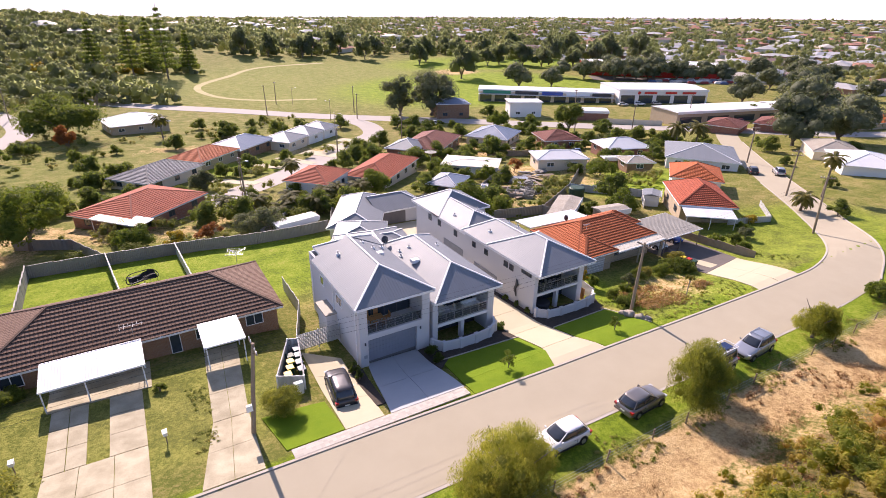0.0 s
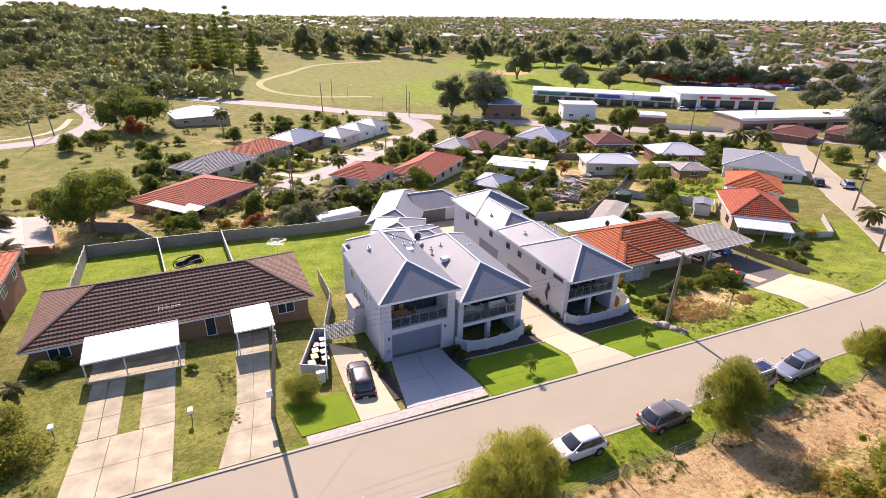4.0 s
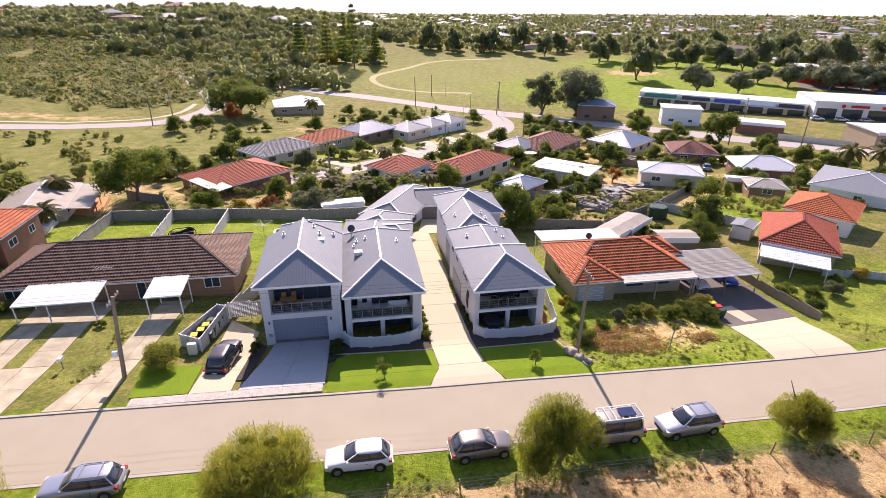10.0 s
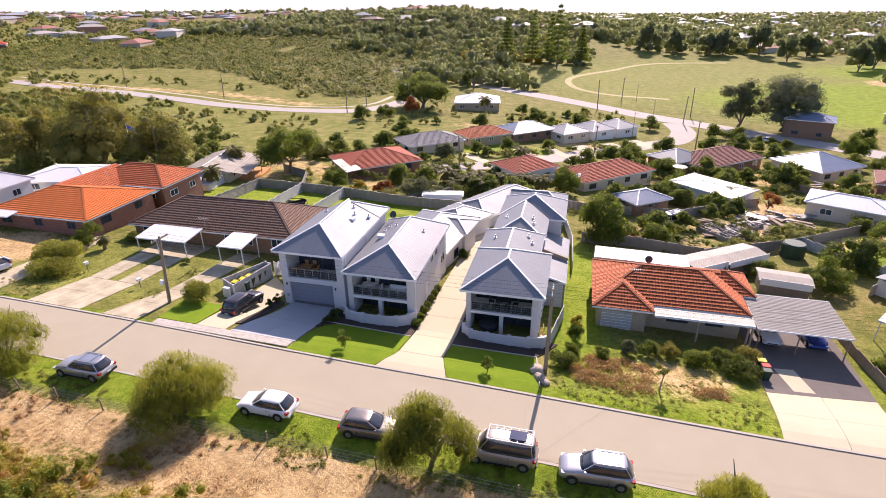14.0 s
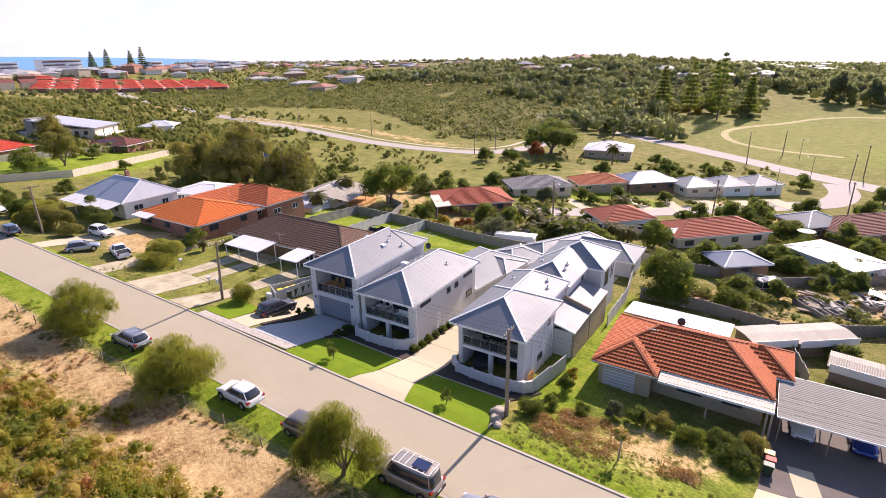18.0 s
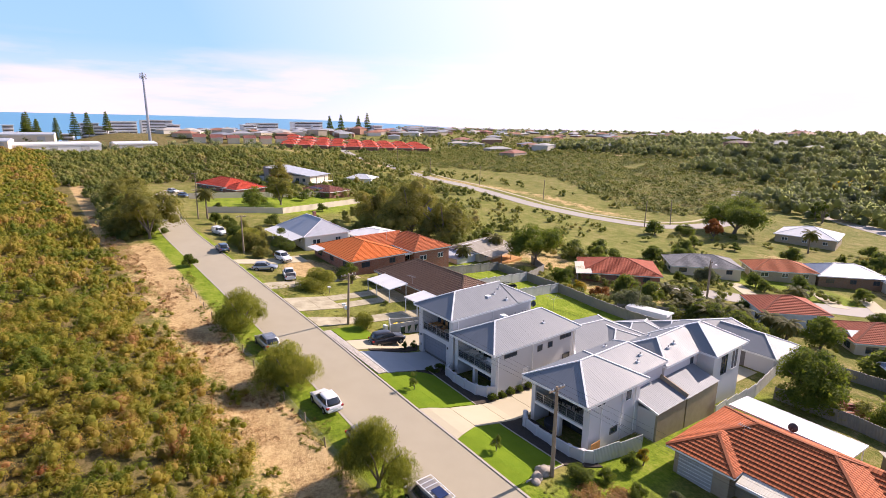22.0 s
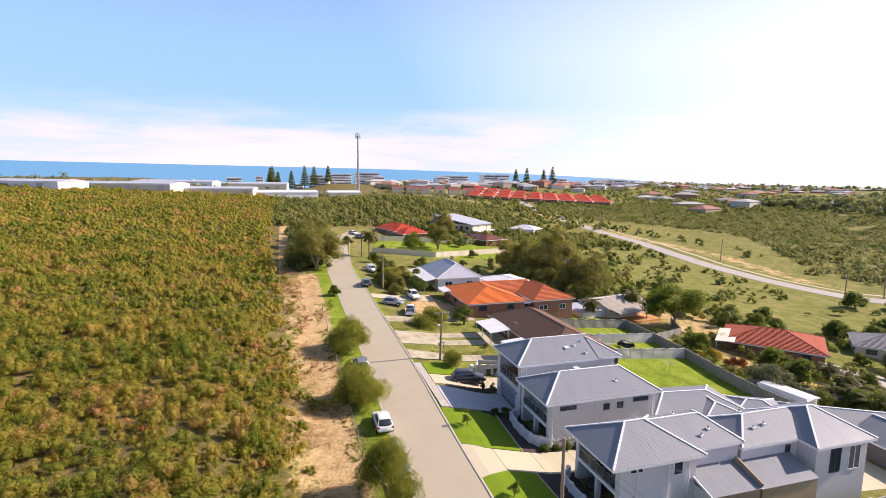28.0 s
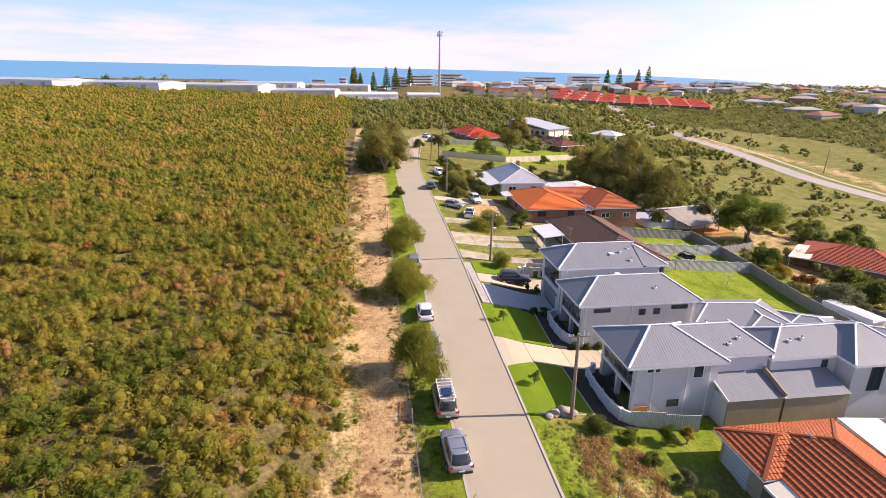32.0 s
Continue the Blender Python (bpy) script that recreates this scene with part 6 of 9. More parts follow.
def car(kind, paint, label, x, y, yaw, rails=False, rack=False, canopy=False, z=None, group="parked cars"):
    L, W, H, zb, zw, xs, xf, xr, xt = CAR_KINDS[kind]
    t = thing("car", (x, y, gz(x, y) + .05 if z is None else z), label, "car", yaw, group)
    w = W / 2
    f = L / 2
    # body: rounded sections from tail to nose (x, half width, bottom, top)
    deck = zw - .02 if kind != "ute" else zw - .1
    st = [(-f, w * .72, .46, zw - .3), (-f + .05, w * .86, .36, zw - .16), (-f + .18, w * .94, .3, deck - .05), (-f + .5, w * .985, .25, deck), (-1.3, w, .22, deck), (-.4, w, .2, zw), (xs - .3, w, .2, zw), (xs, w * .99, .2, zw - .02), (xs + .25, w * .985, .21, zb + .03), (f - .6, w * .96, .23, zb - .03), (f - .3, w * .91, .26, zb - .11), (f - .1, w * .83, .3, zb - .22), (f, w * .66, .38, zb - .36)]
    rings = []
    for sx, hw, z0, z1 in st:
        r = []
        for k in range(20):
            a = 2 * math.pi * (k + .5) / 20
            c_, s_ = math.cos(a), math.sin(a)
            e = .36
            yy, zz = math.copysign(abs(c_) ** e, c_), math.copysign(abs(s_) ** e, s_)
            tuck = 1 - .06 * max(0, zz) ** 2
            r.append((sx, hw * yy * tuck, (z0 + z1) / 2 + (z1 - z0) / 2 * zz))
        rings.append(r)
    body = part("body", ring_loft(B(), rings), paint, t, smooth=True)
    # glasshouse, with a bowed screen and rounded corners
    lo, hi = w * .9, w * .72

    def ring(x0, x1, hw, zz):
        pts = []
        for k in range(20):
            a = 2 * math.pi * (k + .5) / 20
            c_, s_ = math.cos(a), math.sin(a)
            pts.append(((x0 + x1) / 2 + (x1 - x0) / 2 * math.copysign(abs(c_) ** .42, c_), hw * math.copysign(abs(s_) ** .42, s_), zz))
        return pts

    def mixr(k, bow=0.0):
        zz = deck - .06 + (H - .03 - deck + .06) * k
        return ring(xt + (xr - xt) * k - bow * .5, xs + (xf - xs) * k + bow, lo + (hi - lo) * k + bow * .6, zz)
    gl = part("glasshouse", ring_loft(B(), [mixr(0), mixr(.35, .03), mixr(.7, .035), mixr(.92, .01)]), MAT["car_glass"], t, "dark tinted car glass", smooth=True)
    part("roof_panel", ring_loft(B(), [mixr(.9, .02), mixr(.97, -.02), ring(xr + .22, xf - .22, hi * .86, H), ring(xr + .5, xf - .5, hi * .5, H + .02)]), paint, t, smooth=True)
    for s in (-1, 1):
        mid = (xf + xr) / 2
        q = .885

        def corner(k, front):
            x0, x1, hw = xt + (xr - xt) * k, xs + (xf - xs) * k, lo + (hi - lo) * k
            cx, hx = (x0 + x1) / 2, (x1 - x0) / 2
            return (cx + (hx if front else -hx) * q, s * hw * q, deck - .06 + (H - .03 - deck + .06) * k)
        for front in (True, False):
            bow = Vector((.02 if front else -.01, s * .015, 0))
            part("pillar", beam(B(), corner(.03, front), Vector(corner(.5, front)) + bow, .06, .05), paint, t)
            part("pillar", beam(B(), Vector(corner(.49, front)) + bow, corner(.95, front), .06, .05), paint, t)
        part("pillar", beam(B(), (mid, s * (lo + .004), zw - .03), (mid - .05, s * (hi + .03), H - .12), .07, .03), MAT["black"], t)
        part("sill", beam(B(), (-1.0, s * (w + .005), .28), (1.0, s * (w + .005), .28), .05, .1), MAT["black"], t)
        mi = boxed(xs - .42, xs - .3, min(s * lo, s * (lo + .17)), max(s * lo, s * (lo + .17)), zw, zw + .12)
        bmesh.ops.bevel(mi, geom=mi.edges[:], offset=.03, segments=2, affect="EDGES")
        part("mirror", mi, paint, t)
        part("headlight", boxed(f - .42, f - .1, min(s * w * .6, s * w * .9), max(s * w * .6, s * w * .9), zb - .34, zb - .19), MAT["lamp_clear"], t)
        part("tail_light", boxed(-f + .02, -f + .24, min(s * w * .66, s * w * .955), max(s * w * .66, s * w * .955), zw - .33, zw - .16), MAT["lamp_red"], t)
        part("door_line", boxed(mid - .01, mid + .01, min(s * w, s * (w + .008)), max(s * w, s * (w + .008)), .4, zw - .18), MAT["black"], t)
        part("door_handle", boxed(mid + .12, mid + .3, min(s * w, s * (w + .03)), max(s * w, s * (w + .03)), zw - .26, zw - .22), MAT["rail_metal"], t)
        if rails:
            part("roof_rail", beam(B(), (xr + .2, s * hi * .86, H + .05), (xf - .2, s * hi * .86, H + .05), .05), MAT["rail_metal"], t)
        for wx in (f - .82, -f + .82):
            part("wheel_arch", beam(B(), (wx, s * (w - .12), .34), (wx, s * (w + .006), .34), .78, sides=20), MAT["black"], t)
            ty = beam(B(), (wx, s * (w - .2), .32), (wx, s * (w + .02), .32), .66, sides=18)
            wh = part("tyre", ty, MAT["tyre"], t)
            part("rim", beam(B(), (wx, s * (w + .005), .32), (wx, s * (w + .035), .32), .42, sides=12), MAT["rim"], wh)
    part("grille", boxed(f - .05, f + .012, -w * .5, w * .5, .42, zb - .38), MAT["black"], t)
    part("rear_bumper", boxed(-f - .05, -f + .1, -w * .85, w * .85, .38, .56), MAT["black"] if kind in ("suv", "van", "wagon") else paint, t)
    part("number_plate", boxed(-f - .065, -f - .045, -.2, .2, .58, .7), MAT["plate"], t)
    if rails:
        for xx in (xr + .5, xf - .4):
            part("crossbar", beam(B(), (xx, -hi * .9, H + .09), (xx, hi * .9, H + .09), .06, .03), MAT["rail_metal"], t)
    if rack:
        r = part("roof_rack", beam(B(), (xr + .1, -hi * .95, H + .12), (xr + .1, hi * .95, H + .12), .05), MAT["trim"], t)
        for s in (-1, 1):
            part("rack_rail", beam(B(), (xr + .1, s * hi * .95, H + .12), (xf - .1, s * hi * .95, H + .12), .05), MAT["trim"], r)
        for i in range(7):
            xx = xr + .1 + (xf - xr - .2) * i / 6
            part("rack_bar", beam(B(), (xx, -hi * .95, H + .12), (xx, hi * .95, H + .12), .05, .03), MAT["trim"], r)
        part("solar_panel", boxed(xr + .5, xr + 1.6, -hi * .6, hi * .6, H + .14, H + .17), MAT["solar"], r)
    if kind == "ute":
        if canopy:
            c = ring_loft(B(), [[(-f + .1, -w * .9, zw - .1), (-f + .1, w * .9, zw - .1), (xt - .1, w * .9, zw - .1), (xt - .1, -w * .9, zw - .1)], [(-f + .2, -w * .78, H - .05), (-f + .2, w * .78, H - .05), (xt - .1, w * .78, H - .05), (xt - .1, -w * .78, H - .05)]])
            part("canopy", c, paint, t)
        else:
            part("tray_bed", boxed(-f + .1, xt - .15, -w * .86, w * .86, zw - .09, zw - .05), MAT["black"], t)
            for s in (-1, 1):
                part("tray_side", boxed(-f + .05, xt - .1, min(s * w * .88, s * w), max(s * w * .88, s * w), zw - .15, zw + .12), paint, t)
    return t


P_WHITE = car_paint("white_car_paint", (0.78, 0.78, 0.78), 0.0, 0.3)
P_SILVER = car_paint("silver_car_paint", (0.46, 0.47, 0.50), 0.7, 0.35)
P_GREY = car_paint("bronze_grey_car_paint", (0.22, 0.20, 0.185), 0.6, 0.35)
P_DARK = car_paint("charcoal_car_paint", (0.055, 0.05, 0.055), 0.5, 0.3)
P_CHAMP = car_paint("champagne_van_paint", (0.42, 0.37, 0.32), 0.5, 0.35)
P_BLUE = car_paint("slate_blue_car_paint", (0.16, 0.22, 0.32), 0.6, 0.35)
P_RED = car_paint("red_car_paint", (0.42, 0.02, 0.02), 0.2, 0.3)
car("wagon", P_SILVER, "silver station wagon with roof rails on the verge", 5.6, 19.5, 180, rails=True)
car("hatch", P_WHITE, "white hatchback parked on the grass verge", 21.8, 19.45, 179)
car("hatch", P_GREY, "bronze grey hatchback parked on the grass verge", 29.9, 19.3, 2)
car("van", P_CHAMP, "champagne people mover with roof rack and panel", 39.0, 19.4, 180, rack=True)
car("suv", P_SILVER, "silver four-wheel drive with sunroof and rails", 45.1, 19.4, 182, rails=True)
car("suv", P_DARK, "charcoal four-wheel drive on the parking pad", 10.9, 33.0, 82)
car("ute", P_WHITE, "white utility with a canopy in a drive", -57.5, 31.2, 10, canopy=True)
car("wagon", P_BLUE, "slate blue wagon parked on the street", -41.0, 27.2, 178)
car("suv", P_WHITE, "white four-wheel drive on a concrete drive", -31.8, 35.8, 5)
car("hatch", P_SILVER, "small silver hatchback on a sandy verge", -25.6, 30.2, 60)
car("ute", P_WHITE, "white tray utility on a sandy verge", -20.2, 32.4, 165)
car("hatch", P_WHITE, "white car far along the street", -128.0, 35.5, 25)
car("sedan", P_BLUE, "slate car far along the street", -118.0, 36.5, 25)
car("hatch", P_WHITE, "white car under the wide carport", 61.9, 43.6, -90)
car("sedan", car_paint("deep_blue_car_paint", (0.02, 0.06, 0.3), .4), "blue car under the wide carport", 66.0, 44.2, -90)
car("van", P_CHAMP, "pale work van with roof rack in a back yard", 58.9, 80.7, 44, rack=True)
car("sedan", P_BLUE, "blue car beside a back yard shed", 103.0, 100.5, 60)
car("sedan", P_SILVER, "silver car at the park corner", 89.5, 165.5, -42)
car("sedan", P_WHITE, "white car at the park corner", 95.0, 160.5, -42)
car("hatch", P_WHITE, "white car before the shops", 183.0, 155.5, -28)
car("hatch", P_WHITE, "white car before the shops", 189.5, 152.2, -28)
car("hatch", P_SILVER, "silver car before the shops", 196.0, 149.0, -28)
car("wagon", P_DARK, "dark wagon on the side street", 117.5, 61.5, 40)
car("suv", P_SILVER, "silver four-wheel drive on the side street", 120.5, 57.5, 40)
car("sedan", P_RED, "red car near the corner shops", 186.0, 106.0, 20)
car("sedan", P_RED, "red car by a back street house", 83.5, 133.5, 40)

# ---- plants ----
rng = np.random.default_rng(7)


def leaves(centres, radii, n, size, up=0.25, long=1.6, droop=0.0, shell=0.55, low=-0.55):
    """Leaf sprays on and in round masses: quads, each its own island, in uneven clumps."""
    centres, radii = np.asarray(centres, float), np.asarray(radii, float)
    share = radii[:, 0] * radii[:, 2]
    pick = rng.choice(len(centres), n, p=share / share.sum())
    d = rng.normal(size=(n, 3))
    d /= np.linalg.norm(d, axis=1)[:, None]
    d[:, 2] = np.where(d[:, 2] < low, -d[:, 2], d[:, 2])
    r = shell + (1.06 - shell) * rng.random(n) ** .6
    pos = centres[pick] + d * r[:, None] * radii[pick]
    nrm = d * .8 + rng.normal(scale=.6, size=(n, 3)) + [0, 0, up]
    nrm /= np.linalg.norm(nrm, axis=1)[:, None]
    t = np.cross(nrm, rng.normal(size=(n, 3)))
    t[:, 2] -= droop
    t /= np.linalg.norm(t, axis=1)[:, None]
    s = np.cross(nrm, t)
    s /= np.maximum(1e-6, np.linalg.norm(s, axis=1))[:, None]
    sz = size * (.6 + .8 * rng.random(n))[:, None]
    a, b = t * sz * long / 2, s * sz / 2
    v = np.stack([pos - a + b * .75, pos + a, pos - a - b * .75], axis=1)
    return v.reshape(-1, 3)


def tris(v):
    return np.arange(len(v), dtype=np.int32).reshape(-1, 3)


def quads(v):
    return np.arange(len(v), dtype=np.int32).reshape(-1, 4)


def cores(centres, radii, k=.8, nu=8, nv=4):
    """The dense inside of each clump: an uneven rounded hull."""
    vs, fs = [], []
    for c, r in zip(np.asarray(centres, float), np.asarray(radii, float)):
        i0 = sum(len(v) for v in vs)
        el = np.linspace(-.7, 1.5, nv + 1)
        az = np.arange(nu) * 2 * math.pi / nu + rng.random() * 6
        e, a = np.meshgrid(el, az, indexing="ij")
        q = k * (.8 + .3 * rng.random(e.shape))
        p = np.stack([np.cos(e) * np.cos(a) * q, np.cos(e) * np.sin(a) * q, np.sin(e) * q], axis=-1) * r + c
        vs.append(p.reshape(-1, 3))
        j = np.arange((nv + 1) * nu).reshape(nv + 1, nu)
        jr = np.roll(j, -1, axis=1)
        fs.append(i0 + np.stack([j[:-1], jr[:-1], jr[1:], j[:-1], jr[1:], j[1:]], axis=-1).reshape(-1, 3))
    return np.vstack(vs), np.vstack(fs)


def join(v1, f1, v2, f2):
    return np.vstack([v1, v2]), np.vstack([f1, f2 + len(v1)])


def masses(n, w, h, base, rmin=.28, rmax=.5, flat=.8):
    """Centres and radii of a crown's uneven clumps, w wide and h tall above base."""
    c, r = [], []
    sx, sy = .82 + .36 * rng.random(), .82 + .36 * rng.random()
    for i in range(n):
        a, q = rng.random() * 2 * math.pi, math.sqrt(rng.random()) * .38 * w
        if base < .7:
            z = base + h * (.1 + .62 * rng.random() ** .6 * (1 - (q / (.42 * w)) ** 2))
        else:
            z = base + h * (.2 + .62 * rng.random() * (1 - .6 * (q / (.5 * w)) ** 2))
        rr = w * (rmin + (rmax - rmin) * rng.random()) * .5
        c.append((q * math.cos(a) * sx, q * math.sin(a) * sy, z))
        r.append((rr, rr, min(rr * flat, .3 * h + .2)))
    return np.array(c), np.array(r)


def limbs(h, base, w, n, r0, lean=.1):
    """A trunk that forks into limbs towards the crown."""
    bm = B()
    top = Vector((lean * h * .4, 0, base))
    tube(bm, [(0, 0, -.3), (lean * h * .15, .02, base * .5), top], [r0 * 1.25, r0, r0 * .8], 9)
    for i in range(n):
        a = i * 2 * math.pi / n + .5
        tip = Vector((math.cos(a) * w * .32, math.sin(a) * w * .32, base + (h - base) * (.55 + .2 * math.sin(i * 2.1))))
        mid = top.lerp(tip, .5) + Vector((0, 0, .08 * h))
        tube(bm, [top - Vector((0, 0, .1)), mid, tip], [r0 * .6, r0 * .38, r0 * .12], 6)
    return bm


def tree(label, x, y, w, h, leaf, n, size, clumps=12, base=None, trunk=.16, bark="bark", droop=0.0, long=1.6, yaw=0, category="tree", group="", z=None, shell=.55, rmin=.28, rmax=.5, name="tree", low=-.55, core=.66):
    base = h * .3 if base is None else base
    t = thing(name, (x, y, gz(x, y) if z is None else z), label, category, yaw, group)
    part("trunk", limbs(h * .9, max(base, .3), w, 5, trunk), MAT[bark], t)
    c, r = masses(clumps, w, h - base, base, rmin, rmax)
    v = leaves(c, r, n, size, droop=droop, long=long, shell=shell, low=low)
    v, f = join(v, tris(v), *cores(c, r, core, 7, 3))
    v[:, 2] = np.maximum(v[:, 2], .05)
    fast_mesh("crown", v, f, MAT[leaf], t, smooth=True)
    return t


def at(x, y, s=1.0, yaw=None, sz=None):
    m = pose(x, y, gz(x, y), 0, 0, float(rng.random() * 360) if yaw is None else yaw)
    return m @ Matrix.Diagonal((s, s, s if sz is None else sz, 1))


# the weeping bushes on the verge
for lab, x, y, w, h, n, k, base in (("round olive weeping shrub tree on the verge", 16.1, 17.8, 6.7, 6.1, 34000, 44, .05), ("open olive weeping tree beside a parked van", 34.7, 17.6, 6.3, 6.3, 26000, 36, .6),
                                    ("small upright weeping tree on the verge", 52.8, 18.0, 4.4, 5.6, 20000, 36, .05), ("wide olive weeping tree on the verge", -1.6, 18.7, 7.2, 6.4, 30000, 32, .3)):
    tree(lab, x, y, w, h, "leaf_verge", n, .04, k, base, .16, droop=1.5, long=8.0, group="verge trees", shell=.5, core=.36, low=-.8, rmin=.2, rmax=.42)
tree("low green verge shrub by the road", 68.5, 18.6, 3.4, 2.3, "leaf_green", 1800, .2, 10, .2, .08, droop=.4, group="verge trees")
tree("pale green verge shrub by the kerb", -33.5, 19.6, 3.2, 2.6, "leaf_green", 1500, .22, 9, .3, .08, droop=.5)
# small trees and shrubs in front gardens
tree("small young street tree on the front lawn", 24.0, 28.2, 1.3, 2.4, "leaf_green", 900, .07, 9, .35, .04, core=.2, shell=.2, long=2.2)
tree("small young street tree on the front lawn", 36.6, 28.0, 1.2, 2.3, "leaf_green", 800, .07, 9, .35, .04, core=.2, shell=.2, long=2.2)
tree("feathery green shrub beside the power pole", 6.3, 32.6, 3.6, 2.9, "leaf_verge", 9000, .055, 16, .2, .08, shell=.35, long=4.0, core=.25)
tree("thin bare-looking sapling in the front yard", 50.2, 29.8, 1.3, 2.8, "leaf_gum", 160, .12, 5, 1.6, .06, bark="pale_bark")
GARDEN = [(48.2, 36.0, 1.7, 1.9, "leaf_grey"), (50.2, 36.6, 2.2, 2.0, "leaf_dark"), (51.8, 36.9, 2.2, 1.8, "leaf_gum"), (54.3, 36.0, 2.6, 1.9, "leaf_green"), (57.6, 35.6, 3.2, 2.4, "leaf_dark"),
          (58.6, 37.6, 2.6, 2.6, "leaf_gum"), (56.3, 37.2, 2.6, 1.8, "leaf_dark"), (45.9, 34.8, 1.7, 1.6, "leaf_green"), (42.6, 31.6, 2.4, 2.2, "leaf_dark"), (43.4, 34.0, 1.8, 1.7, "leaf_green"),
          (43.6, 37.4, 1.6, 2.6, "leaf_green"), (43.7, 39.0, 1.4, 2.2, "leaf_yellow"), (13.0, 34.2, .8, 1.5, "leaf_dark"), (13.1, 35.6, .9, 1.2, "leaf_dark"), (20.3, 34.4, 1.6, 1.3, "leaf_dark"), (20.1, 33.2, 1.2, 1.0, "leaf_dark"),
          (28.4, 36.6, 1.0, .9, "leaf_green"), (28.4, 37.9, 1.0, 1.1, "leaf_green"), (28.45, 39.2, 1.0, 1.0, "leaf_dark"), (28.4, 40.6, 1.0, 1.2, "leaf_green"), (28.4, 42.0, 1.0, .9, "leaf_green"), (28.4, 43.5, .9, 1.0, "leaf_dark"),
          (28.5, 35.2, 1.2, 1.0, "leaf_green"), (32.95, 36.5, .7, .8, "leaf_dark"), (32.95, 38.2, .7, .9, "leaf_dark"), (32.95, 40.2, .7, .8, "leaf_green"), (29.0, 54.0, 1.6, 1.8, "leaf_green"),
          (70.3, 39.4, 2.6, 2.2, "leaf_green"), (71.0, 35.6, 2.2, 1.8, "leaf_green"), (73.0, 38.4, 2.4, 1.9, "leaf_dark"), (75.8, 38.2, 2.2, 2.8, "leaf_grey"), (78.6, 40.6, 2.2, 1.6, "leaf_green"), (82.8, 41.8, 2.6, 1.9, "leaf_yellow"),
          (-1.5, 40.3, 1.0, .9, "leaf_green"), (-13.2, 34.6, 7.0, 3.5, "leaf_verge"), (-16.4, 41.7, 3.8, 3.8, "leaf_green"), (-12.0, 44.6, 2.6, 2.0, "leaf_green"), (-14.2, 36.2, 3.2, 2.2, "leaf_verge"),
          (-35.0, 33.0, 4.2, 3.0, "leaf_gum"), (-41.0, 33.2, 6.4, 4.2, "leaf_gum"), (-46.5, 33.5, 6.6, 5.0, "leaf_verge"), (-37.0, 38.0, 4.8, 6.6, "leaf_dark"), (-52.0, 33.0, 5.0, 4.0, "leaf_green"), (-50.5, 37.0, 4.6, 3.6, "leaf_gum"), (-55.5, 36.0, 4.4, 4.6, "leaf_gum"), (-62.0, 34.0, 4.6, 4.8, "leaf_dark"), (-70, 33.5, 3.2, 4.2, "leaf_green")]
for x, y, w, h, m in GARDEN:
    lab = {"leaf_grey": "grey-green rounded garden shrub", "leaf_dark": "dense dark green garden shrub", "leaf_gum": "olive brown garden shrub", "leaf_green": "leafy green garden shrub", "leaf_yellow": "yellow-green flowering garden shrub", "leaf_verge": "wide olive garden shrub"}[m]
    tree(lab, x, y, w, h, m, int(900 + 640 * w * h), .055 + .01 * w, 13, .1, .06, category="shrub", name="shrub", shell=.45, core=.45, group="garden shrubs")

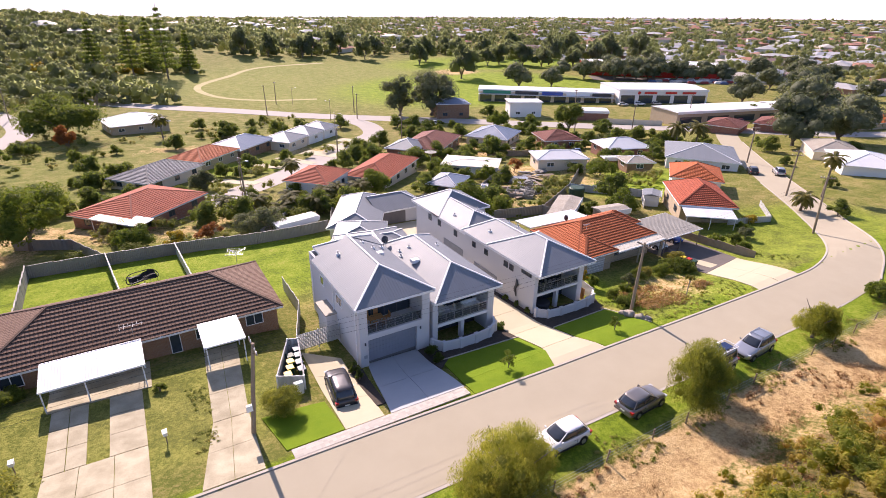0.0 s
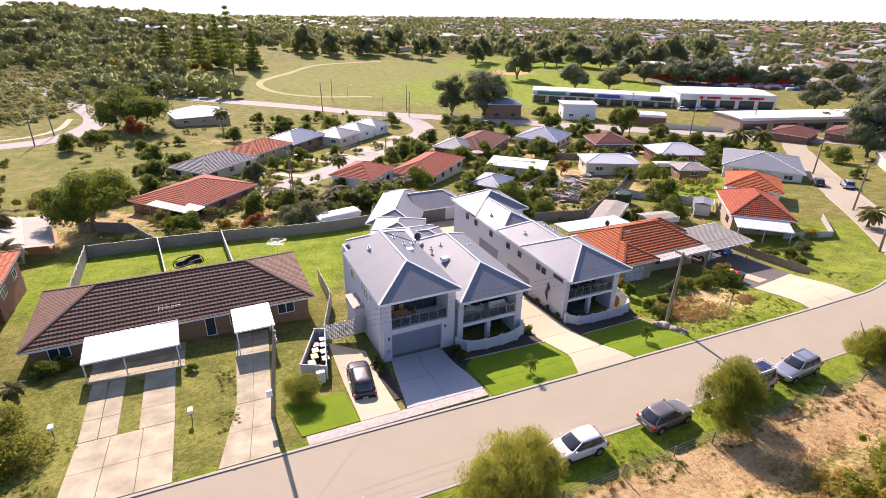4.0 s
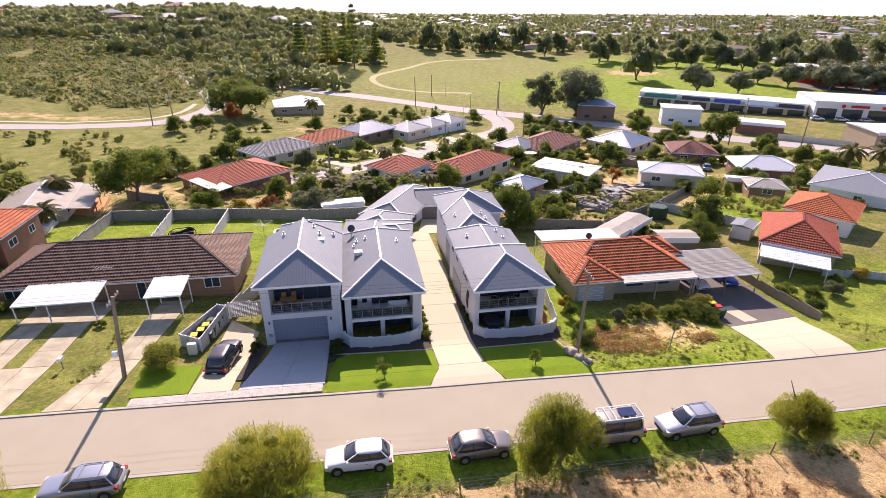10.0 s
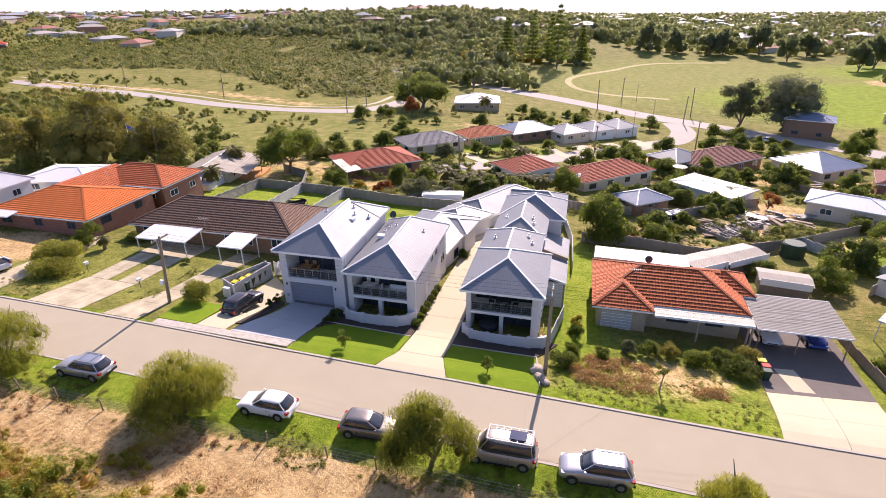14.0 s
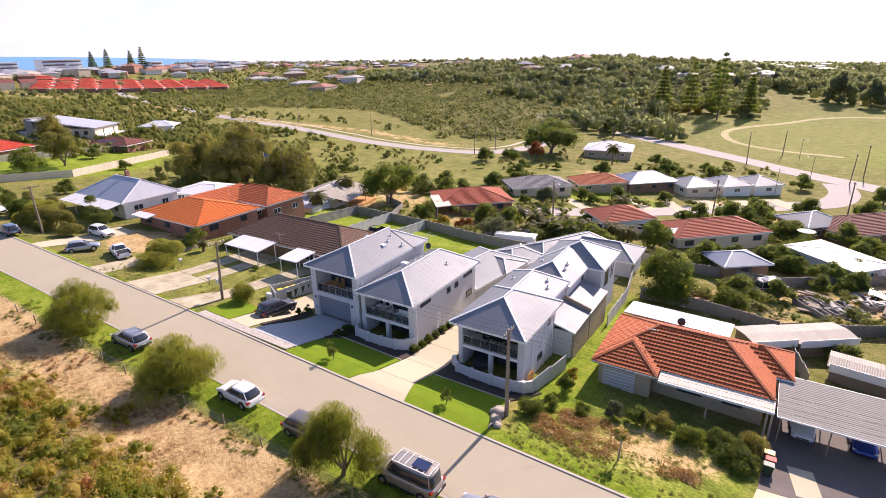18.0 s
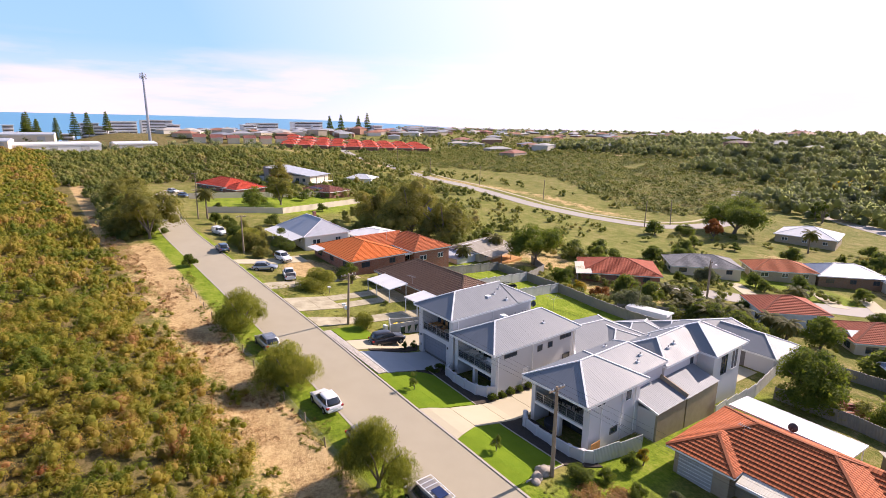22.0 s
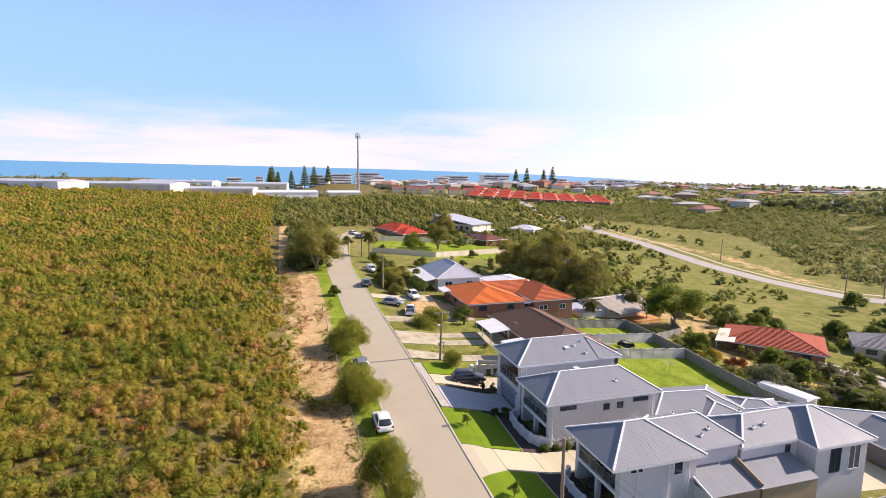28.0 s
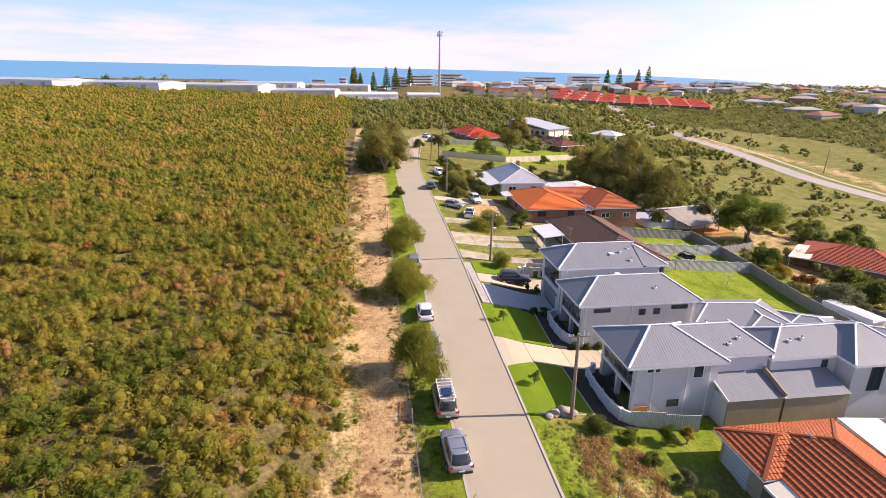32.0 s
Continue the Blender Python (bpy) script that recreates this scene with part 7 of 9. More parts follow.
# taller trees near the yards, one by one
BIG = [
    ("spreading dark gum tree behind the yards", -14.0, 87.0, 13, 9.5, "leaf_green", 5200, .42, 20, 3.0, .32),
    ("large bushy pepper tree by the long townhouse", 46.5, 68.5, 10, 8.5, "leaf_green", 5200, .38, 20, .8, .35),
    ("low spreading olive tree at the back fence", 16.0, 80.0, 8.5, 5.5, "leaf_grey", 3000, .32, 14, .6, .22),
    ("round green fruit tree in a back yard", 72.6, 58.5, 5.8, 5.0, "leaf_green", 2600, .28, 12, .8, .15),
    ("leafy green tree in a back yard", 89.5, 79.5, 7.0, 4.5, "leaf_green", 2200, .3, 12, .6, .15),
    ("dense yellow-green shrub tree", -1.5, 81.5, 5.5, 4.2, "leaf_green", 1900, .28, 10, .4, .14),
    ("yellow flowering shrub by the fence", 3.5, 80.0, 4.0, 2.6, "leaf_yellow", 1000, .26, 8, .2, .08),
    ("dry brown shrub behind the fence", 8.5, 80.5, 4.2, 3.0, "leaf_rust", 900, .26, 8, .3, .08),
    ("green garden tree among the yards", 40.5, 92.0, 7.0, 6.0, "leaf_green", 2200, .36, 12, .8, .2),
    ("round dark tree by the cream shed", 61.5, 92.5, 5.5, 4.5, "leaf_dark", 1600, .32, 10, .6, .15),
    ("green tree by the cream shed", 66.0, 90.5, 5.0, 4.5, "leaf_green", 1500, .32, 10, .6, .15),
    ("tall dark tree behind the tiled roofs", 124.0, 126.0, 10, 11, "leaf_dark", 3200, .5, 16, 2.0, .3),
    ("round green tree by the blue-roofed house", 110.0, 145.0, 9, 7, "leaf_green", 2200, .45, 12, 1.0, .2),
    ("green bushy tree by the white roofs", 104.5, 90.0, 6.0, 4.5, "leaf_dark", 1700, .32, 10, .5, .15),
    ("tall two-stemmed gum tree at the park edge", 92.0, 183.0, 14, 17, "leaf_grey", 4600, .48, 24, 1.6, .5),
    ("tall broad gum tree at the park edge", 103.0, 178.0, 20, 19.0, "leaf_grey", 6600, .48, 34, 1.8, .6),
    ("large dark fig tree by the road bend", -14.0, 184.0, 22, 12, "leaf_dark", 5600, .62, 24, 2.5, .6),
    ("rust-brown autumn tree by the road bend", -12.5, 166.0, 6, 7.5, "leaf_rust", 1600, .5, 14, 1.5, .25),
    ("dark bush by the road bend", -22.0, 167.0, 8, 4.5, "leaf_dark", 1700, .45, 10, .4, .2),
    ("green tree by the lichened roof", -1.5, 128.5, 7, 5.5, "leaf_dark", 1800, .42, 10, .6, .18),
    ("grey-green shrub tree in the back gardens", 12.0, 113.0, 6.5, 5, "leaf_grey", 1600, .38, 10, .5, .18),
    ("tall dark cypress beside the hall", -5.5, 236.0, 4.5, 14, "leaf_dark", 1600, .5, 10, .5, .3),
    ("tall dark cypress beside the hall", -9.0, 240.0, 4.0, 11, "leaf_dark", 1300, .5, 9, .5, .3),
    ("huge tan gum tree behind the orange roofs", -50.0, 77.0, 19, 19.0, "leaf_gum", 9500, .42, 40, .6, .6),
    ("huge gum tree behind the orange roofs", -39.0, 80.0, 16, 15.5, "leaf_gum", 7000, .42, 32, .6, .6),
    ("grey-green casuarina behind the orange roofs", -61.0, 73.0, 13, 12.5, "leaf_gum", 5000, .45, 22, 1.2, .45),
    ("tall sparse gum tree on the street verge", -59.0, 17.4, 13, 12.5, "leaf_gum", 4200, .36, 20, 1.6, .32),
    ("bushy tree on the street verge", -66.0, 15.8, 12, 9.0, "leaf_gum", 4000, .36, 16, .8, .28),
    ("bushy olive tree on the street verge", -72.0, 15.6, 9, 7.5, "leaf_gum", 2600, .38, 13, .8, .26),
    ("bushy olive tree on the street verge", -82.0, 16.8, 10, 8.0, "leaf_green", 2600, .38, 13, .8, .26),
    ("tall olive tree at the street's far end", -95.0, 18.0, 11, 9.0, "leaf_gum", 2800, .4, 14, 1.0, .3),
    ("broad tree at the street's far end", -108.0, 20.0, 12, 9.0, "leaf_gum", 2800, .42, 14, 1.0, .3),
    ("broad green tree among the west gardens", -92.0, 50.0, 9, 7.5, "leaf_green", 2400, .4, 12, .8, .25),
    ("dark round tree before the grey house", -128.0, 72.0, 10, 11, "leaf_gum", 2800, .42, 14, 1.5, .3),
    ("dark pine tree in the west gardens", -97.0, 60.0, 9, 10, "leaf_gum", 3200, .42, 12, 1.0, .3),
    ("round green tree in the corner garden", 100.0, 66.5, 6, 5.0, "leaf_green", 1800, .32, 10, .6, .16),
    ("grey leafless bush in the sandy yard", 76.0, 93.0, 5, 4, "leaf_rust", 500, .25, 8, .8, .12),
    ("green bush in the sandy yard", 70.0, 97.0, 5, 4.5, "leaf_dark", 1100, .32, 8, .6, .12),
]
for lab, x, y, w, h, m, n, s, k, base, tr in BIG:
    tree(lab, x, y, w, h, m, int(n * 2.6), s * .55, int(k * 1.5), base * .75, tr, shell=.55, low=-.7, core=.52, rmin=.2, rmax=.4)


# palms
def palm(label, x, y, h, spread=2.2, fronds=26, trunk=.18, name="palm_tree"):
    t = thing(name, (x, y, gz(x, y)), label, "palm", float(rng.random() * 360), "palms")
    part("trunk", tube(B(), [(0, 0, -.2), (.08, 0, h * .5), (0, 0, h)], [trunk * 1.4, trunk, trunk * .9], 8), MAT["bark"], t)
    vs = []
    for i in range(fronds):
        a = i * 2.399
        el = .9 - 1.5 * (i / fronds)
        p = np.array([0, 0, h])
        d = np.array([math.cos(a) * math.cos(el), math.sin(a) * math.cos(el), math.sin(el)])
        side = np.array([-math.sin(a), math.cos(a), 0])
        segs = 7
        for k in range(segs):
            q = p + d * spread / segs
            w = spread * .2 * math.sin(math.pi * (k + .6) / (segs + .8))
            for s in (-1, 1):
                drop = np.array([0, 0, -.35 * w])
                vs += [p, p + side * s * w * .9 + drop + d * .1, q + side * s * w + drop + d * .15, q]
            p = q
            d = d + np.array([0, 0, -.22])
            d /= np.linalg.norm(d)
    v = np.array(vs)
    fast_mesh("fronds", v, quads(v), MAT["palm"], t)
    return t


for x, y, h, s in ((-20.5, 71.5, 3.2, 2.4), (-24, 84, 4.5, 2.6), (26.5, 85.0, 2.6, 2.6), (22.5, 88.0, 2.4, 2.4), (29.5, 89.5, 3.0, 2.4), (18.0, 92.0, 2.2, 2.6), (13.5, 94.5, 2.0, 2.4), (33.0, 92.0, 2.6, 2.2), (24.0, 93.0, 2.0, 2.4), (20.5, 86.0, 1.8, 2.2),
                   (36.5, 90.0, 3.0, 2.4), (10.5, 176.5, 6, 3), (130.0, 90.5, 6, 3.6), (135.5, 88.0, 6, 3.6), (108.0, 43.0, 7.5, 2.4), (95.5, 40.5, 2.6, 2.4), (30.0, 112.0, 4.0, 2.4), (-78.5, 33.8, 7.0, 3.0), (-13.5, 40.8, 1.4, 1.0)):
    palm("bushy green palm with arching fronds", x, y, h, s)


# dry cut brush in the front yard
c = np.array([(43.4 + 6.6 * rng.random(), 28.6 + 6.2 * rng.random(), 0) for i in range(80)] + [(53 + 2.4 * rng.random(), 30.2 + 1.4 * rng.random(), 0) for i in range(12)])
c = c[np.hypot((c[:, 0] - 46.7) / 3.4, (c[:, 1] - 31.6) / 3.2) + 0 * c[:, 2] < 1.1 + 9 * (c[:, 0] > 52)]
c[:, 2] = ground(c[:, 0], c[:, 1]) + .08
v = leaves(c, np.tile((.75, .6, .3), (len(c), 1)), 5200, .09, long=4.0, low=-.1)
tagged(fast_mesh("dry_brush", v, tris(v), MAT["brush"], None), "heap of dry reddish cut brush on the lawn", "brush", kind="stuff")


# ---- scrub on the dune ----
def proto(n, w, h, size, k=5, long=1.7, core=.74, nu=6, nv=2, rmin=.4, rmax=.7):
    c, r = masses(k, w, h, 0, rmin, rmax, .8)
    v = leaves(c, r, n, size, up=.7, long=long, shell=.66, low=-.2)
    v, f = join(v, tris(v), *cores(c, r, core, nu, nv))
    v[:, 2] = np.maximum(v[:, 2], 0)
    return v, f


def scatter(name, spots, protos, scales, mat, label, tall=None, sink=0.0):
    """Copies of bush shapes joined into one object, each turned, sized and tinted for itself."""
    out, faces, tint, n0 = [], [], [], 0
    which = rng.integers(len(protos), size=len(spots))
    zs = ground(spots[:, 0], spots[:, 1]) - sink
    for i, (x, y) in enumerate(spots):
        a, s = rng.random() * 2 * math.pi, scales[i]
        p, f = protos[which[i]]
        ca, sa = math.cos(a) * s, math.sin(a) * s
        q = np.empty_like(p)
        q[:, 0] = p[:, 0] * ca - p[:, 1] * sa + x
        q[:, 1] = p[:, 0] * sa + p[:, 1] * ca + y
        q[:, 2] = p[:, 2] * s * (1 if tall is None else tall[i]) + zs[i]
        out.append(q)
        faces.append(f + n0)
        n0 += len(p)
        soft = .45 + .8 * noise.noise(Vector((x * .07, y * .07, 4)))
        tint.append(np.full(len(p), .6 * rng.random() ** 1.3 + .45 * soft))
    return tagged(fast_mesh(name, np.vstack(out), np.vstack(faces), mat, None, smooth=True, tint=np.concatenate(tint)), label, kind="stuff")


def jitter_grid(x0, x1, y0, y1, s):
    xs, ys = np.meshgrid(np.arange(x0, x1, s), np.arange(y0, y1, s))
    p = np.column_stack([xs.ravel(), ys.ravel()])
    return p + rng.uniform(-.5 * s, .5 * s, p.shape)


def patch(p, scale, cut, seed=0):
    """Keeps the spots where a soft noise lies above cut."""
    return np.array([noise.noise(Vector((x * scale, y * scale, seed))) > cut for x, y in p])


def in_view(p):
    """The wedge of the dune that the walk looks over."""
    return p[:, 1] > -.68 * (78 - p[:, 0]) - 4


def swell(p, mean, amount):
    """Slow rise and fall of the scrub's height."""
    return np.maximum(.72, [mean + amount * noise.noise(Vector((x * .1, y * .1, 8))) for x, y in p])


def scrub_edge(x):
    e = 9.6 - .9 * step(-x, -6, 14) + .7 * np.sin(x * .21) + .5 * np.sin(x * .53 + 2) + .4 * np.sin(x * 1.3)
    return np.where(x < -40, np.maximum(6.2, 8.7 + (x + 40) * .1), e)


near = jitter_grid(-14, 74, -56, 12, 1.55)
near = near[(near[:, 1] < scrub_edge(near[:, 0])) & in_view(near)]
middle = jitter_grid(-96, -14, -108, 12, 1.95)
middle = middle[(middle[:, 1] < scrub_edge(middle[:, 0])) & in_view(middle)]
protos_near = [proto(360, 2.8, 1.75 + .2 * (i % 4), .09, 6, 2.4, .62, 5, 2, .28, .55) for i in range(12)]
protos_mid = [proto(170, 3.2, 2.1 + .1 * (i % 4), .13, 6, 2.3, .62, 5, 2, .3, .56) for i in range(10)]
scatter("dune_scrub", near, protos_near, .6 + .85 * rng.random(len(near)) ** 1.8, MAT["leaf_scrub"], "dense olive and brown coastal scrub on the dune", tall=swell(near, .9, .6) + .35 * rng.random(len(near)))
scatter("dune_scrub", middle, protos_mid, .58 + .75 * rng.random(len(middle)) ** 1.8, MAT["leaf_scrub"], "dense olive and brown coastal scrub along the track", tall=swell(middle, .9, .6) + .35 * rng.random(len(middle)))
far = jitter_grid(-330, -92, -215, 6.6, 3.7)
far = far[in_view(far)]
rest = np.vstack([jitter_grid(-78, 112, -110, -2, 4.4), jitter_grid(74, 112, -2, 7.5, 3.2)])
rest = rest[~in_view(rest) | (rest[:, 0] > 74)]
strip = np.column_stack([rng.uniform(-70, 64, 70), 9.6 + 3.0 * rng.random(70) ** 2])
strip = np.vstack([strip, [(1, 9), (3, 10), (6, 9), (8, 10.4), (10, 8.8), (12, 9.6), (13.5, 11.4), (15, 12.8), (15.8, 13.4), (19.5, 9.6), (22, 10.8), (5, 11.2), (9.5, 11), (26, 10.9), (-4, 9.5), (40.9, 11.4), (47.5, 11.6)]])
scatter("dune_scrub", strip, protos_near, np.append(.2 + .4 * rng.random(70), .6 + .4 * rng.random(17)), MAT["leaf_scrub"], "small outlying scrub bushes at the sand's edge")
protos_far = [proto(84, 4.6, 2.4, .23, 5, 2.0, .66, 5, 2, .3, .56) for i in range(8)]
scatter("dune_scrub", far, protos_far, .75 + .6 * rng.random(len(far)), MAT["leaf_scrub"], "olive coastal scrub far over the dune", tall=.65 + .5 * rng.random(len(far)))
protos_rest = [proto(36, 4.6, 2.2, .42, 4, 1.9, .7, 5, 2) for i in range(5)]
scatter("dune_scrub", rest, protos_rest, .8 + .5 * rng.random(len(rest)), MAT["leaf_scrub"], "olive coastal scrub behind the dune's brow")
# scrub edge with low dry tufts along the sand
tuft = jitter_grid(-90, 75, 9, 17, 1.0)
tuft = tuft[patch(tuft, .14, .16, 3)]
protos_tuft = [proto(60, .7, .3, .05, 3, 3.6, .5, 5, 1) for i in range(6)]
scatter("dry_tufts", tuft, protos_tuft, .6 + .8 * rng.random(len(tuft)), MAT["dry"], "dry grass tufts and litter on the sand")
twig = jitter_grid(-60, 70, 9.4, 14.6, .8)
twig = twig[patch(twig, .16, -.12, 21) & (twig[:, 1] < 12.6 + 1.6 * rng.random(len(twig)))]
protos_twig = [proto(46, 1.3, .16, .035, 4, 8.0, .25, 4, 1) for i in range(6)]
scatter("twig_litter", twig, protos_twig, .5 + .7 * rng.random(len(twig)), MAT["dry"], "dead twigs and dry litter along the sand track")
tuft = jitter_grid(-30, 72, 15.4, 18.6, .6)
tuft = tuft[patch(tuft, .25, .04, 9)]
scatter("verge_weeds", tuft, protos_tuft, .5 + .6 * rng.random(len(tuft)), MAT["leaf_grass"], "green weeds and long grass on the verge", tall=.5 + .4 * rng.random(len(tuft)))
tuft = jitter_grid(-16, 73, 26.9, 34.5, .62)
ok = np.ones(len(tuft), bool)
for x0, x1 in ((-8.6, .6), (1.4, 5.2), (4.4, 41.2), (57.6, 69)):
    ok &= ~((tuft[:, 0] > x0) & (tuft[:, 0] < x1))
tuft = tuft[ok]
tuft = np.vstack([tuft, jitter_grid(.4, 1.5, 27, 42, .5)])
tuft = tuft[patch(tuft, .3, -.1, 2)]
scatter("yard_grass", tuft, protos_tuft, .4 + .5 * rng.random(len(tuft)), MAT["leaf_grass"], "rough tussocky grass in the front yards", tall=.5 + .4 * rng.random(len(tuft)))
reds = np.array([(26, -2), (18, -14), (44, 3), (8, -22), (-6, -9), (34, -20), (50, -8), (-30, -28), (58, 2.5)])
scatter("rust_shrubs", reds, protos_near, .5 + .3 * rng.random(len(reds)), MAT["leaf_rust"], "rust-red flowering shrubs in the scrub")
# thickets west of the houses and beyond the country road
thick = jitter_grid(-330, -120, 8, 140, 4.2)
thick = thick[((thick[:, 1] > 14) & (thick[:, 1] < 21) & (thick[:, 0] < -140)) | (thick[:, 0] < -152)]
thick = np.vstack([thick, jitter_grid(-132, -60, 13.4, 20, 2.5), jitter_grid(-150, -110, 66, 150, 4.4)])
scatter("thicket", thick, protos_far, .8 + .9 * rng.random(len(thick)), MAT["leaf_thicket"], "green coastal thicket beyond the street's end")
over = jitter_grid(-340, 10, 196, 390, 3.3)
over = over[(over[:, 1] > 200 + 26 * np.sin(over[:, 0] * .03) + .05 * (over[:, 0] + 420)) & (over[:, 0] < -40 + .25 * (over[:, 1] - 200))]
over = over[patch(over, .03, -.5, 5)]
protos_low = [proto(34, 4.6, 2.2, .30, 3, 1.9, .62, 5, 1) for i in range(8)]
tufts = over[rng.random(len(over)) < .34]
scatter("dune_thicket", tufts, protos_far, .55 + .75 * rng.random(len(tufts)) ** 1.5, MAT["leaf_thicket"], "rounded taller bushes in the dune thicket", tall=.6 + .4 * rng.random(len(tufts)))
scatter("dune_thicket", over, protos_low, .8 + .9 * rng.random(len(over)) ** 1.4, MAT["leaf_thicket"], "olive thicket over the low dunes", tall=.36 + .34 * rng.random(len(over)))
field = np.array([(-49, 114), (-46, 116), (-52, 112), (-71, 131), (-68, 128), (-61, 122), (-64, 120), (-58, 124), (-65, 148), (-61, 151), (-57, 150), (-48, 139), (-43, 100), (-46, 103), (-56, 104), (-53, 101), (-60, 107), (-64, 103), (-66, 112), (-72, 118), (-75, 108), (-22, 88), (-24, 91), (-58, 96), (-50, 94), (-38, 96), (-10, 146), (-4, 112), (-12, 106), (-20, 160), (-72, 86), (-80, 92), (-84, 104), (-90, 118), (-20, 97)])
more = np.column_stack([rng.uniform(-112, -30, 60), rng.uniform(96, 150, 60)])
field = np.vstack([field, more, np.column_stack([rng.uniform(-190, -60, 26), rng.uniform(184, 204, 26)])])
scatter("field_shrubs", field, protos_far, .5 + .9 * rng.random(len(field)) ** 1.5, MAT["leaf_thicket"], "scattered green shrubs on the rough field")
yard = np.array([(44 + 16 * rng.random(), 67 + 14 * rng.random()) for i in range(14)] + [(62 + 26 * k + 3 * rng.random(), 66 + 20 * k + 3 * rng.random()) for k in rng.random(14)] + [(8 + 30 * rng.random(), 100 + 14 * rng.random()) for i in range(16)] + [(70 + 30 * rng.random(), 100 + 12 * rng.random()) for i in range(12)] + [(-12 + 40 * k, 84 + 10 * k + 4 * rng.random()) for k in rng.random(16)] + [(63 + 14 * rng.random(), 70 + 12 * rng.random()) for i in range(16)] + [(20 + 26 * rng.random(), 78 + 14 * rng.random()) for i in range(34)] + [(-10 + 24 * rng.random(), 77 + 6 * rng.random()) for i in range(14)]
                + [(84 + 12 * rng.random(), 66 + 10 * rng.random()) for i in range(10)] + [(10 + 60 * k, 112 + 44 * k) for k in rng.random(16)] + [(0 + 60 * rng.random(), 168 + 30 * rng.random()) for i in range(26)] + [(96 + 30 * rng.random(), 78 + 40 * rng.random()) for i in range(22)]
                + [(-24 + 20 * rng.random(), 128 + 60 * rng.random()) for i in range(22)])
yard = yard[~((np.abs(yard[:, 0] - 32) < 9.5) & (yard[:, 1] < 83.5) & (yard[:, 1] > 60))]
scatter("yard_shrubs", yard, protos_near, .6 + .9 * rng.random(len(yard)), MAT["leaf_thicket"], "mixed green shrubs in back gardens")
grove = np.array([(-58, 68), (-54, 70), (-49, 71), (-45, 72), (-41, 74), (-36, 76), (-33, 79), (-62, 72), (-66, 76), (-52, 75), (-43, 77), (-47, 82), (-38, 85), (-31, 84), (-27, 89), (-57, 79), (-69, 70), (-30, 78), (-26, 76), (-55, 96), (-60, 108), (-48, 105), (-48, 111), (-56, 101), (-80, 118), (-88, 117), (-29, 105), (-24, 107), (-18, 106), (-44, 90), (-62, 92), (-74, 90), (-58, 85), (-66, 98), (-70, 106), (-63, 83), (-79, 87), (-36, 92), (-52, 91), (-68, 90), (-84, 95), (-90, 104), (-95, 96), (-22, 98), (-14, 101)])
grove = grove[np.hypot(grove[:, 0] + 24, grove[:, 1] - 77) > 8.5]
scatter("grove", grove, [proto(520, 5.2, 4.6, .17, 10, 1.9, .55) for i in range(5)], .75 + .6 * rng.random(len(grove)), MAT["leaf_thicket"], "dense olive bushes and low trees behind the yards")

# ---- poles and wires ----
def power_pole(x, y, h, label="weathered timber power pole with crossarm and insulators", lean=(0, 0), arm=1.9, yaw=0, r=.15, lamp=False, arms=1):
    t = thing("power_pole", (x, y, gz(x, y)), label, "pole", yaw, "power poles")
    top = Vector((lean[0], lean[1], h))
    part("shaft", tube(B(), [(0, 0, -.4), top * .5, top], [r * 1.2, r, r * .75], 9), MAT["wood"], t)
    for k in range(arms):
        zt = h - .25 - .7 * k
        c = top * (zt / h)
        part("crossarm", beam(B(), c + Vector((0, -arm / 2, 0)), c + Vector((0, arm / 2, 0)), .1, .12), MAT["wood"], t)
        for s in (-.45, -.25, .25, .45):
            part("insulator", beam(B(), c + Vector((0, s * arm, .05)), c + Vector((0, s * arm, .22)), .07, sides=7), MAT["trim"], t)
    if lamp:
        part("lamp_arm", beam(B(), top * .9, top * .9 + Vector((1.6, 0, .5)), .06, sides=6), MAT["rail_metal"], t)
        hd = boxed(1.5, 2.1, -.14, .14, -.06, .06)
        bmesh.ops.translate(hd, vec=top * .9 + Vector((0, 0, .5)), verts=hd.verts)
        part("lamp_head", hd, MAT["trim"], t)
    return t


def cable(a, b, sag, name="overhead_cable", r=.007):
    a, b = Vector(a), Vector(b)
    pts = [a.lerp(b, k / 12) - Vector((0, 0, sag * 4 * (k / 12) * (1 - k / 12))) for k in range(13)]
    o = part(name, tube(B(), pts, [r] * 13, 4), MAT["black"], None)
    return tagged(o, "thin dark overhead power cable between poles", "cable", "overhead cables")


P1 = power_pole(3.7, 31.2, 7.4, lean=(.9, -.1), arm=2.2, yaw=0)
part("transformer_box", boxed(-.2, .2, -.35, -.15, 2.2, 2.7), MAT["trim"], P1)
power_pole(41.2, 29.9, 8.0, lean=(.05, -.1), arm=1.8)
power_pole(-38.5, 30.5, 7.6, lean=(.1, 0))
power_pole(-78.0, 31.5, 7.6)
power_pole(-116.0, 40.0, 7.8)
power_pole(85.5, 33.6, 8.6, lean=(.5, .3), yaw=40)
power_pole(103.5, 47.0, 8.6, yaw=40, arms=2)
power_pole(127.5, 68.6, 8.6, yaw=40, arms=2)
tops = {"w": (-38.4, 30.5, gz(-38.5, 30.5) + 7.3), "a": (4.6, 31.1, gz(3.7, 31.2) + 7.1), "b": (41.2, 29.8, gz(41.2, 29.9) + 7.7), "c": (86.0, 33.9, gz(85.5, 33.6) + 8.3), "d": (103.5, 47.0, gz(103.5, 47.0) + 8.3)}
